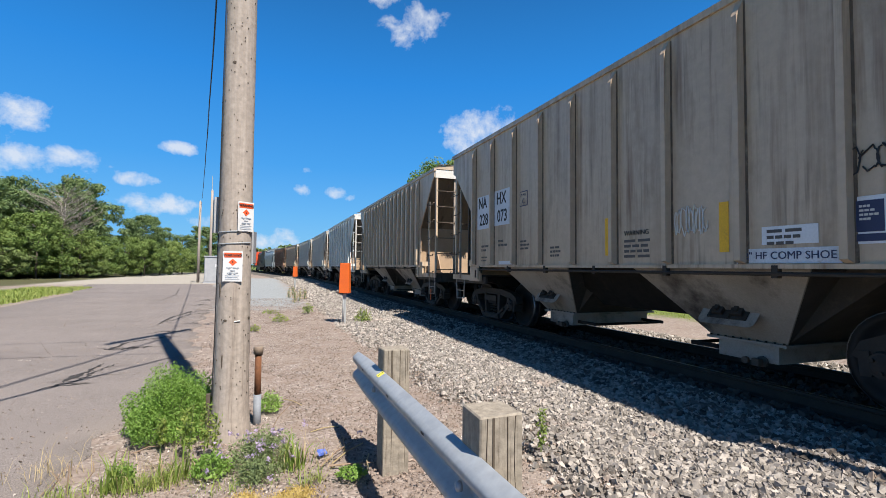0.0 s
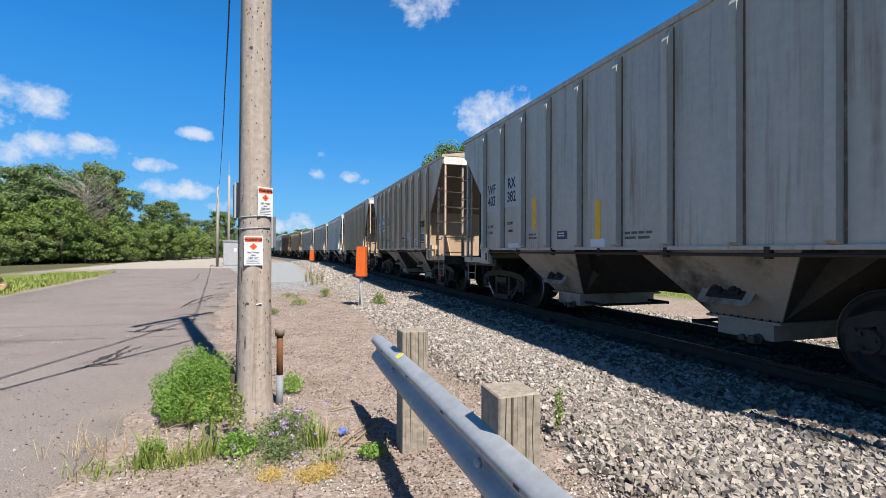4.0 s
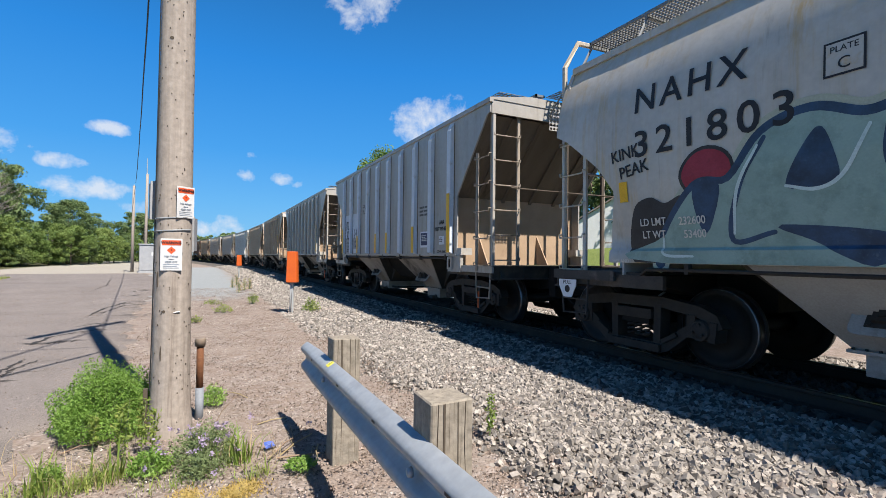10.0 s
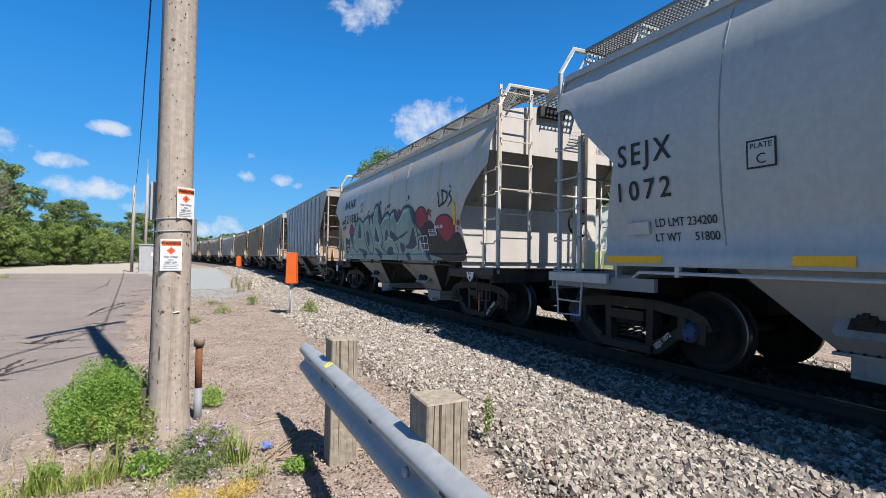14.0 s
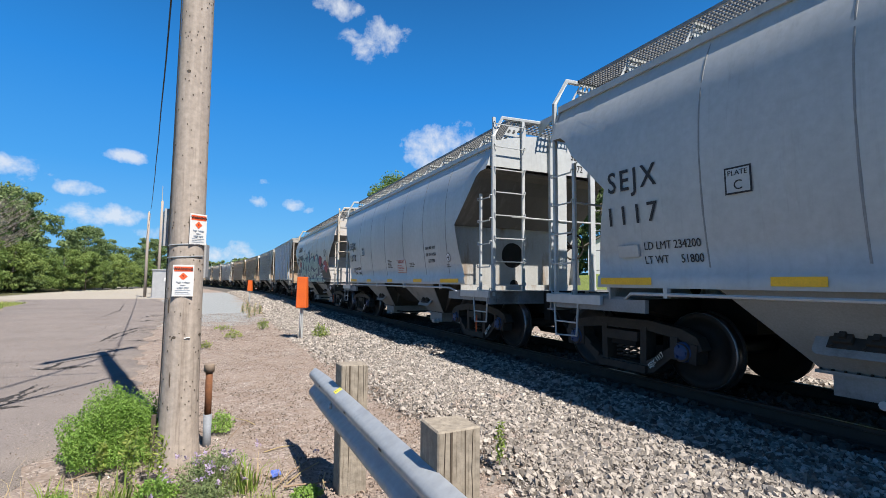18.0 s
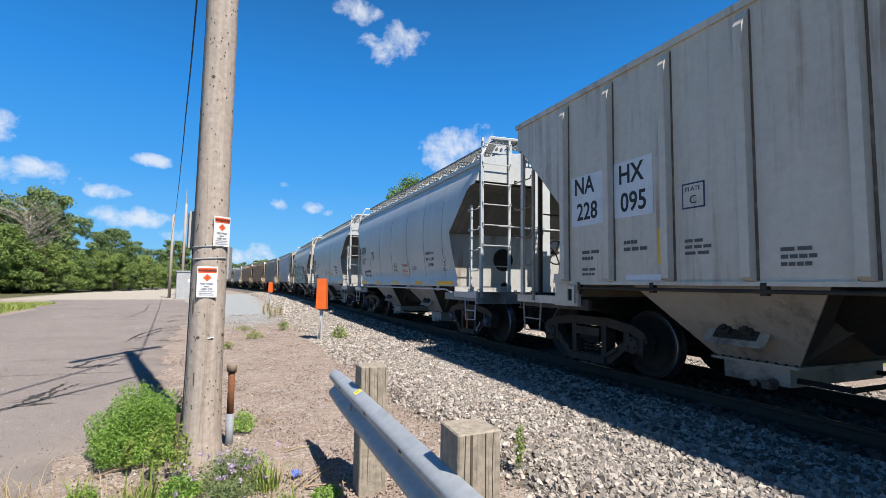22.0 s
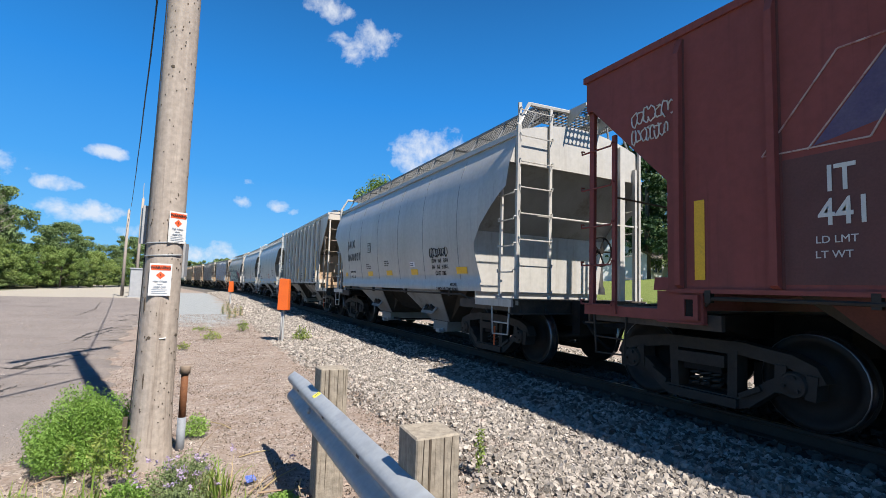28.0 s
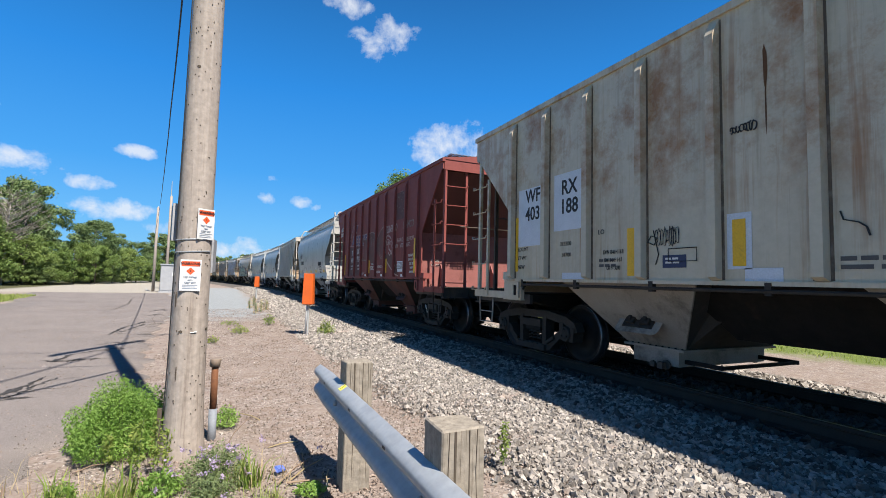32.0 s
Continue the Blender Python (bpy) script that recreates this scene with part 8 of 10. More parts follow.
GALV = surf("galvanised_steel", (0.325, 0.345, 0.365), (0.275, 0.295, 0.315), 2.2, 0.5, 0.2, bump=0.015, bump_scale=12.0, c3=(0.25, 0.265, 0.285), s3=3.0, lo=0.58, hi=0.72)
CABLE = plain("black_cable", (0.02, 0.02, 0.022), 0.6)
POLE_XY, POLE_H = (-0.285, 5.12), 11.3
LEAN = pose(0, 0, 0, 0.35, 0.15, 0)


def pole_r(z):
    return 0.158 - 0.0045 * z + 0.038 * math.exp(-z * 4)


def pole_build(bm):
    n, rows = 22, []
    for z in np.concatenate([np.linspace(-0.3, 5, 40), np.linspace(5.5, POLE_H, 10)]):
        ring = []
        for k in range(n):
            a = 2 * math.pi * k / n
            r = pole_r(max(z, 0)) * (1 + 0.012 * math.sin(3 * a + 0.4 * z) + 0.008 * math.sin(7 * a + 1.7 * z) + random.uniform(-0.004, 0.004))
            ring.append(bm.verts.new((r * math.cos(a), r * math.sin(a), z)))
        rows.append(ring)
    for a, b in zip(rows, rows[1:]):
        for k in range(n):
            bm.faces.new((a[k], a[(k + 1) % n], b[(k + 1) % n], b[k])).smooth = True
    bm.faces.new(rows[-1])


pole = thing("utility_pole", "weathered grey-brown wooden utility pole with two warning signs", "utility pole", at=pose(*POLE_XY, 0) @ LEAN)
trunk = part("shaft", None, pole_build, WOOD, pole)
rnd = random.Random(8)


def scar_build(w, h):
    def build(bm):
        ring = [(w * math.cos(k * 0.785) * (1 + 0.3 * math.sin(k * 2.1)), h * math.sin(k * 0.785)) for k in range(8)]
        prism(bm, [(x, z) for x, z in ring], 1, -0.004, 0.006)
    return build


for k in range(120):
    z, a = rnd.uniform(0.1, 4.7), rnd.uniform(-155, -15)
    big = k % 40 == 0
    m = pose(0, 0, z, 0, 0, a + 90) @ pose(0, -pole_r(z) + 0.001, 0)
    part("knot" if big else "staple_hole", ("scar", big), scar_build(0.016, 0.014) if big else scar_build(0.0045, 0.007), DARK_MARK, trunk, at=m)
for z, a in ((0.18, -128), (0.75, -120), (1.42, -140)):
    part("split", ("scar", z), scar_build(0.005, 0.07), DARK_MARK, trunk, at=pose(0, 0, z, 0, 0, a + 90) @ pose(0, -pole_r(z), 0))
SIGN_WHITE = plain("sign_white", (0.593, 0.593, 0.593), 0.4)
SIGN_RED = plain("sign_orange_red", (0.72, 0.10, 0.03), 0.4)
SIGN_INK = plain("sign_grey_ink", (0.26, 0.30, 0.36), 0.5)


def warning_sign(z, a, w, h):
    """A bent metal sign: white board, orange-red head with its word, a diamond and lines of print."""
    r = pole_r(z) + 0.006
    sg = part("warning_sign", ("board", w, h), lambda bm: [box(bm, (-w / 2, -0.002, -h / 2), (w / 2, 0.002, h / 2)), box(bm, (-w / 2 - 0.004, -0.001, -h / 2 - 0.004), (w / 2 + 0.004, 0.0015, h / 2 + 0.004))], SIGN_WHITE, pole,
              "white sign with an orange-red warning head", pose(0, 0, z, 0, 0, a + 90) @ pose(0, -r, 0))
    part("sign_head", ("head", w), lambda bm: box(bm, (-w * 0.46, -0.004, h * 0.30), (w * 0.46, -0.002, h * 0.46)), SIGN_RED, sg)
    lettering("WARNING", w * 0.20, INK, sg, pose(0, -0.0065, h * 0.38, 90, 0, 0), 0.0008)
    part("diamond", ("dia", w), lambda bm: prism(bm, [(0, h * 0.02), (w * 0.22, h * 0.14), (0, h * 0.26), (-w * 0.22, h * 0.14)], 1, -0.004, -0.002), SIGN_RED, sg)
    part("bolt_mark", ("bolt", w), lambda bm: prism(bm, [(-w * 0.06, h * 0.18), (w * 0.03, h * 0.17), (0.0, h * 0.14), (w * 0.07, h * 0.11), (-w * 0.04, h * 0.12), (0.0, h * 0.15)], 1, -0.0055, -0.004), INK, sg)
    for k, (t, s) in enumerate((("High Voltage", 0.13), ("Above", 0.10), ("KEEP OFF", 0.14))):
        lettering(t, w * s, SIGN_INK, sg, pose(0, -0.0045, -h * (0.05 + 0.095 * k), 90, 0, 0), 0.0003)
    part("sign_print", ("print", w), lambda bm: [box(bm, (-w * 0.38, -0.004, -h * (0.33 + 0.055 * k)), (w * (0.38 - 0.1 * (k % 2)), -0.002, -h * (0.31 + 0.055 * k))) for k in range(3)], SIGN_INK, sg)


warning_sign(1.645, -93, 0.165, 0.280)
warning_sign(2.125, -52, 0.165, 0.280)
part("meter_box", None, lambda bm: [box(bm, (-0.13, 0.0, -0.17), (0.13, 0.18, 0.17)), box(bm, (-0.14, -0.012, -0.18), (0.14, 0.0, 0.18))], GREY_BOX, pole, "grey metal box on the back of the pole", pose(-0.07, 0.14, 2.15, 0, 0, 12))
part("meter_box", None, lambda bm: [box(bm, (-0.13, 0.0, -0.16), (0.13, 0.18, 0.16)), box(bm, (-0.14, -0.012, -0.17), (0.14, 0.0, 0.17))], GREY_BOX, pole, "grey metal box on the back of the pole", pose(0.03, 0.12, 1.84, 0, 0, -10))
for z in (1.98, 1.865):
    part("strap", None, lambda bm, z=z: tube(bm, [(pole_r(z) * 1.03 * math.cos(a), pole_r(z) * 1.03 * math.sin(a), z + 0.012 * math.cos(a)) for a in np.linspace(math.pi * 1.08, math.pi * 1.86, 14)], 0.006, 6), GALV, pole, "metal strap")
part("nail", None, lambda bm: [tube(bm, [(x, -pole_r(z) - 0.002, z), (x + 0.05, -pole_r(z) * 0.97 - 0.002, z + 0.008)], 0.005, 5) for x, z in ((0.02, 1.12),)], SIGN_WHITE, pole)
part("ground_wire", None, lambda bm: tube(bm, [((pole_r(z) + 0.004) * math.cos(radians(-172)), (pole_r(z) + 0.004) * math.sin(radians(-172)), z) for z in np.linspace(0.4, 9.5, 20)], 0.006, 5), CABLE, pole, "thin dark wire")
part("ground_wire_guard", None, lambda bm: [box(bm, (-0.215, -0.03, 0.0), (-0.180, 0.02, 0.42))], DARK_MARK, pole)
part("crossarm", None, lambda bm: box(bm, (-1.3, 0.13, 10.72), (1.2, 0.25, 10.86)), WOOD, pole, at=pose(0, 0, 0, 0, 0, 60))
for x in (-1.15, -0.6, 0.55, 1.05):
    part("insulator", "insulator", lambda bm: lathe(bm, [(0, 0.02), (0.06, 0.05), (0.12, 0.05), (0.17, 0.025)], 10, 2), GREY_BOX, pole, at=pose(0, 0, 0, 0, 0, 60) @ pose(x, 0.19, 10.86))



def cable(a, b, sag, r, label, wave=0.0):
    def build(bm):
        pts = []
        for k in range(61):
            u = k / 60
            p = Vector(a).lerp(Vector(b), u)
            pts.append((p.x + wave * math.sin(40 * u), p.y, p.z - 4 * sag * u * (1 - u)))
        tube(bm, pts, r, 5)
    return tagged(part("overhead_cable", None, build, CABLE), label, "cable")


def far_pole(x, y, h, r, thin_top=0.0):
    p = thing("utility_pole", "slim grey wooden utility pole across the lot", "utility pole", at=pose(x, y, 0))
    part("shaft", None, lambda bm: tube(bm, [(0, 0, -0.2), (0, 0, h * 0.5), (0.03, 0, h)], [r, r * 0.9, r * 0.8], 12), WOOD, p)
    part("insulator", None, lambda bm: tube(bm, [(0.03, 0, h - 0.05), (0.03, 0, h + 0.12)], 0.05, 8), GREY_BOX, p)
    if thin_top:
        part("mast", None, lambda bm: tube(bm, [(0, 0, h), (0, 0, h + thin_top)], [0.05, 0.03], 6), GREY_BOX, p)
    return p


far_pole(-6.1, 52.0, 7.9, 0.135)
far_pole(-5.85, 60.0, 10.2, 0.155, 1.7)
cable((-0.30, 5.2, 9.9), (-12.5, -34.0, 8.5), 0.5, 0.03, "black overhead cable leading away from the pole")
cable((-0.29, 5.12, 6.65), (-6.4, -5.2, 6.3), 0.05, 0.03, "black service cable leading away from the pole")
cable((-0.29, 5.12, 9.7), (-45.0, 10.4, 9.4), 0.3, 0.014, "thin black overhead cable crossing the lot")
cable((-0.29, 5.12, 7.2), (-45.0, 10.4, 7.0), 0.3, 0.014, "thin black overhead cable crossing the lot")
cable((-5.95, 52.0, 8.2), (-0.40, 5.1, 7.4), 0.9, 0.018, "black overhead cable from pole to pole", 0.004)

# ---- guard rail, markers, pipe ----
POST = surf("grey_split_wood", (0.275, 0.242, 0.198), (0.212, 0.184, 0.148), 3.0, 0.9, bump=0.14, bump_scale=18.0, stretch=(11, 11, 0.28), c3=(0.075, 0.058, 0.043), s3=10.0, lo=0.56, hi=0.70, fine=0.28, spec=0.2)
rail = thing("guard_rail", "galvanised steel guard rail on two wooden posts", "guard rail")
WAVE = [(0.050, 0.812), (0.038, 0.807), (-0.004, 0.782), (-0.026, 0.764), (-0.033, 0.742), (-0.026, 0.720), (-0.008, 0.702), (0.028, 0.680), (0.038, 0.664), (0.038, 0.646),
        (0.028, 0.630), (-0.008, 0.608), (-0.026, 0.590), (-0.033, 0.568), (-0.026, 0.546), (-0.004, 0.528), (0.038, 0.503), (0.050, 0.498)]


def beam_build(bm):
    for skin in (0.0, 0.004):
        rows = []
        for y in (-2.5, 0.5, 1.5, 2.5, 3.5, 4.30, 4.55, 4.75):
            k = max(0.0, (y - 4.30) / 0.45)
            rows.append([bm.verts.new((0.86 + x * (1 - 0.35 * k) + skin - 0.01 * k * k, y, 0.655 + (z - 0.655) * (1 - 0.06 * k) + 0.01 * k)) for x, z in WAVE])
        for a, b in zip(rows, rows[1:]):
            for k in range(len(WAVE) - 1):
                bm.faces.new((a[k], a[k + 1], b[k + 1], b[k])).smooth = True


beam = part("beam", None, beam_build, GALV, rail, "dull galvanised corrugated steel beam")
part("reflective_tape", None, lambda bm: hexa(bm, [(-0.006, -0.034, -0.0035), (0.045, -0.034, 0.027), (0.045, 0.034, 0.027), (-0.006, 0.034, -0.0035)], [(-0.0065, -0.034, 0.0), (0.0445, -0.034, 0.0305), (0.0445, 0.034, 0.0305), (-0.0065, 0.034, 0.0)]),
     plain("yellow_tape", (0.72, 0.64, 0.05), 0.4), beam, "yellow printed tape", pose(0.86, 3.77, 0.7835))
part("tape_print", None, lambda bm: [hexa(bm, [(x, -0.010, x * 0.598 + 0.0038), (x + 0.004, -0.010, x * 0.598 + 0.0062), (x + 0.004, 0.010, x * 0.598 + 0.0062), (x, 0.010, x * 0.598 + 0.0038)], [(x, -0.010, x * 0.598 + 0.0048), (x + 0.004, -0.010, x * 0.598 + 0.0072), (x + 0.004, 0.010, x * 0.598 + 0.0072), (x, 0.010, x * 0.598 + 0.0048)]) for x in (0.002, 0.010, 0.018, 0.028, 0.036)], FAINT_INK, beam, at=pose(0.86, 3.77, 0.7835))
for y in (2.05, 3.88):
    def post(bm, y=y):
        v = box(bm, (0.909, y - 0.10, -0.3), (1.125, y + 0.11, 0.985))
        for p in v[4:]:
            p.co.z += random.uniform(-0.012, 0.012)
        bmesh.ops.bevel(bm, geom=bm.edges[:], offset=0.007, segments=1, affect="EDGES")
    p = part("post", None, post, POST, rail, "weathered square wooden post with a checked top")
    rp = random.Random(int(y * 100))
    for x0, w, low in ((0.975, 0.0055, 0.05), (0.945, 0.0015, 0.5), (1.045, 0.002, 0.35), (1.085, 0.0012, 0.62)):
        kink = rp.uniform(-0.008, 0.008)
        part("end_check", None, lambda bm: prism(bm, [(x0 - w, 0.978), (x0 + w, 0.978), (x0 + w * 0.9 + kink, (0.978 + low) / 2), (x0 + 0.002, low), (x0 - w * 0.7 + kink, (0.978 + low) / 2)], 1, y - 0.1035, y - 0.098), DARK_MARK, p)
    part("bolt", None, lambda bm, y=y: lathe(bm, [(0.835, 0.0), (0.838, 0.022), (0.86, 0.025)], 10, 0, (0, y + 0.0, 0.655)), GALV, p)
for y in (1.6, 2.5, 3.3, 4.2):
    part("slot", "slot", lambda bm: box(bm, (0.8262, 0, 0.735), (0.8276, 0.05, 0.749)), INK, beam, at=pose(0, y, 0))

ORANGE = surf("orange_plastic", (0.593, 0.114, 0.0152), (0.517, 0.0912, 0.0152), 3.0, 0.45, c3=(0.418, 0.106, 0.038), s3=3.0, lo=0.6, hi=0.75)
PALE_POST = plain("pale_grey_plastic", (0.418, 0.426, 0.426), 0.5)


def marker(x, y, h, z0=0.08):
    mk = thing("cable_marker", "orange marker box on a pale grey post in the gravel", "marker post", "orange cable markers", at=pose(x, y, z0, 0, 0, -24))
    part("post", "mk_post", lambda bm: [tube(bm, [(-0.06, 0.03, -0.15), (-0.02, 0.0, 0.95)], 0.028, 10), box(bm, (0.0, -0.03, -0.15), (0.035, 0.03, 0.95))], PALE_POST, mk)

    def body(bm):
        hexa(bm, [(-0.15, -0.13, 0.80), (0.15, -0.13, 0.80), (0.15, 0.13, 0.80), (-0.15, 0.13, 0.80)], [(-0.13, -0.11, h), (0.13, -0.11, h), (0.13, 0.11, h), (-0.13, 0.11, h)])
        bmesh.ops.bevel(bm, geom=bm.edges[:], offset=0.012, segments=1, affect="EDGES")
    part("housing", ("mk", h), body, ORANGE, mk, "faded orange housing")
    part("seam", ("mk_seam", h), lambda bm: box(bm, (-0.155, -0.02, 0.82), (-0.148, 0.02, h - 0.05)), PALE_POST, mk)
    return mk


marker(2.2, 14.1, 1.68)
marker(2.10, 37.0, 1.55)
pipe = thing("vent_pipe", "rusty capped pipe in a grey sleeve beside the pole", "pipe", at=pose(-0.045, 5.45, 0))
RUST = surf("rusted_iron", (0.182, 0.076, 0.0342), (0.122, 0.0494, 0.0228), 12.0, 0.85, 0.2, bump=0.06, bump_scale=60.0, c3=(0.076, 0.038, 0.0228), s3=6.0)
part("riser", None, lambda bm: tube(bm, [(0, 0, 0.25), (0, 0, 0.74)], 0.034, 12), RUST, pipe)
part("sleeve", None, lambda bm: tube(bm, [(0, 0, -0.1), (0, 0, 0.30)], 0.040, 12), surf("dull_grey_sleeve", (0.22, 0.24, 0.27), (0.17, 0.185, 0.21), 8.0, 0.7), pipe)
part("cap", None, lambda bm: lathe(bm, [(0.72, 0.048), (0.79, 0.05), (0.80, 0.044)], 14, 2), surf("brown_cap", (0.22, 0.17, 0.13), (0.17, 0.13, 0.1), 9.0, 0.7), pipe)


# ---- plants ----
def leafy(name, c1, c2, through=0.35, scale=0.6):
    """Foliage: two greens in large noise, each leaf a little apart, light passing through."""
    m = bpy.data.materials.new(name)
    m.use_nodes = True
    nt = m.node_tree
    b = nt.nodes["Principled BSDF"]
    b.inputs["Roughness"].default_value = 0.6
    b.inputs["Specular IOR Level"].default_value = 0.25
    n = node(nt, "TexNoise", Scale=scale, Detail=3.0)
    nt.links.new(nt.nodes.new("ShaderNodeTexCoord").outputs["Object"], n.inputs["Vector"])
    geo = nt.nodes.new("ShaderNodeNewGeometry").outputs["Random Per Island"]
    inf = nt.nodes.new("ShaderNodeObjectInfo").outputs["Random"]
    mixer = nt.nodes.new("ShaderNodeMix")
    mixer.data_type = "RGBA"
    mixer.inputs["A"].default_value, mixer.inputs["B"].default_value = (*c1, 1), (*c2, 1)
    f = maths(nt, "ADD", maths(nt, "MULTIPLY", maths(nt, "SUBTRACT", n.outputs["Fac"], 0.3), 1.6), maths(nt, "MULTIPLY", maths(nt, "SUBTRACT", geo, 0.5), 0.7), True)
    f = maths(nt, "ADD", f, maths(nt, "MULTIPLY", maths(nt, "SUBTRACT", inf, 0.5), 0.5), True)
    nt.links.new(f, mixer.inputs["Factor"])
    nt.links.new(mixer.outputs["Result"], b.inputs["Base Color"])
    tr = nt.nodes.new("ShaderNodeBsdfTranslucent")
    hs = node(nt, "HueSaturation", Saturation=1.1, Value=1.15)
    nt.links.new(mixer.outputs["Result"], hs.inputs["Color"])
    nt.links.new(hs.outputs[0], tr.inputs["Color"])
    ms = nt.nodes.new("ShaderNodeMixShader")
    ms.inputs[0].default_value = through
    nt.links.new(b.outputs[0], ms.inputs[1])
    nt.links.new(tr.outputs[0], ms.inputs[2])
    nt.links.new(ms.outputs[0], nt.nodes["Material Output"].inputs[0])
    return m


def leaf_mesh(name, C, size, r, long=1.5, face=None, corners=4):
    """Small bent leaves at the places C; face: which way each one turns its upper side."""
    n = len(C)
    d = r.normal(size=(n, 3))
    if face is not None:
        d = np.cross(d, face)
    d /= np.linalg.norm(d, axis=1, keepdims=True) + 1e-9
    s = np.cross(d, r.normal(size=(n, 3)) if face is None else face)
    s /= np.linalg.norm(s, axis=1, keepdims=True) + 1e-9
    nn = np.cross(d, s)
    L = (size * r.uniform(0.6, 1.3, n))[:, None]
    W = L / long / 2
    a = C - d * L * 0.5
    tip = C + d * L * 0.5 - nn * L * 0.15
    if corners == 3:
        V = np.stack([C - d * L * 0.4 + s * W * 1.3, tip, C - d * L * 0.3 - s * W * 1.3], 1)
    else:
        V = np.stack([a, C + s * W + nn * L * 0.06, tip, C - s * W + nn * L * 0.06], 1)
    me = bpy.data.meshes.new(name)
    me.vertices.add(corners * n)
    me.vertices.foreach_set("co", V.reshape(-1))
    me.loops.add(corners * n)
    me.loops.foreach_set("vertex_index", np.arange(corners * n))
    me.polygons.add(n)
    me.polygons.foreach_set("loop_start", np.arange(0, corners * n, corners))
    me.update(calc_edges=True)
    return me


GREENS = {
    "oak": leafy("oak_leaves", (0.098, 0.150, 0.058), (0.21, 0.268, 0.108), 0.26),
    "light": leafy("light_green_leaves", (0.125, 0.190, 0.050), (0.24, 0.305, 0.095), 0.32),
    "olive": leafy("yellow_green_leaves", (0.115, 0.165, 0.055), (0.215, 0.258, 0.095), 0.28),
    "pine": leafy("pine_needles", (0.0141, 0.0399, 0.0141), (0.0354, 0.0708, 0.0221), 0.15),
    "bush": leafy("feathery_leaves", (0.195, 0.322, 0.069), (0.346, 0.495, 0.138), 0.45, 4.0),
    "weed": leafy("grey_green_leaves", (0.16, 0.212, 0.0956), (0.265, 0.319, 0.139), 0.35, 5.0),
    "grass": leafy("grass_blades", (0.177, 0.257, 0.0531), (0.354, 0.372, 0.116), 0.4, 5.0),
    "dry": leafy("dry_stalks", (0.372, 0.293, 0.16), (0.496, 0.407, 0.239), 0.3, 5.0),
    "flower": leafy("mauve_petals", (0.34, 0.27, 0.38), (0.44, 0.36, 0.48), 0.3, 5.0),
    "moss": leafy("orange_moss", (0.42, 0.30, 0.09), (0.50, 0.40, 0.16), 0.3, 5.0),
}
BARK = surf("grey_bark", (0.128, 0.104, 0.08), (0.072, 0.06, 0.048), 4.0, 0.95, bump=0.1, bump_scale=12.0, stretch=(3, 3, 0.6))
DEAD = surf("bleached_twigs", (0.33, 0.295, 0.265), (0.26, 0.225, 0.20), 5.0, 0.9)


def limbs(bm, r, h, spread, count, base=0.25, rad=0.2):
    tube(bm, [(0, 0, -0.3), (0.04 * h * r.uniform(-0.3, 0.3), 0.03 * h * r.uniform(-0.3, 0.3), h * 0.4), (0.03 * h, 0, h * 0.88)], [rad, rad * 0.7, rad * 0.15], 8)
    tips = []
    for k in range(count):
        a, z0 = r.uniform(0, 6.28), h * r.uniform(base, 0.75)
        ln = spread * r.uniform(0.6, 1.0) * (1.15 - 0.6 * z0 / h)
        p0 = Vector((0, 0, z0))
        p1 = Vector((ln * 0.5 * math.cos(a), ln * 0.5 * math.sin(a), z0 + ln * 0.35))
        p2 = Vector((ln * math.cos(a + 0.2), ln * math.sin(a + 0.2), z0 + ln * 0.6))
        tube(bm, [p0, p1, p2], [rad * 0.38, rad * 0.22, rad * 0.06], 5)
        tips.append(p2)
    return tips


def broad_tree(name, label, seed, h, spread, green, clumps, per, leaf, low=0.12, group=""):
    """A broadleaf tree: tapered trunk, limbs, and leaves in clumps with gaps between them."""
    r = np.random.RandomState(seed)
    t = thing(name, label, "tree", group)
    part("trunk", None, lambda bm: limbs(bm, r, h, spread * 0.9, 9, low + 0.1, 0.018 * h), BARK, t)
    u = r.uniform(0, 1, clumps)
    z = h * (low + (1 - low) * u ** 0.85)
    env = spread * np.sqrt(np.clip(1 - ((z / h - 0.48) / 0.56) ** 2, 0.02, 1))
    a = r.uniform(0, 6.28, clumps)
    rr = env * np.sqrt(r.uniform(0.20, 1.25, clumps))
    cc = np.stack([rr * np.cos(a), rr * np.sin(a), z], 1)
    size = spread * r.uniform(0.10, 0.27, clumps)
    off = r.normal(size=(clumps, per, 3))
    off /= np.linalg.norm(off, axis=2, keepdims=True)
    off *= r.uniform(0.25, 1.0, (clumps, per, 1)) ** 0.6
    C = (cc[:, None] + off * size[:, None, None] * np.array([1.1, 1.1, 0.75])).reshape(-1, 3)
    face = off.reshape(-1, 3) * np.array([1, 1, 1.2]) + np.array([0, 0, 0.25]) + r.normal(0, 0.42, (clumps * per, 3))
    me = leaf_mesh("crown", C, leaf * 1.12, r, face=face, corners=3)
    me.materials.append(GREENS[green])
    ob = new("crown", me)
    ob.parent = t
    return t


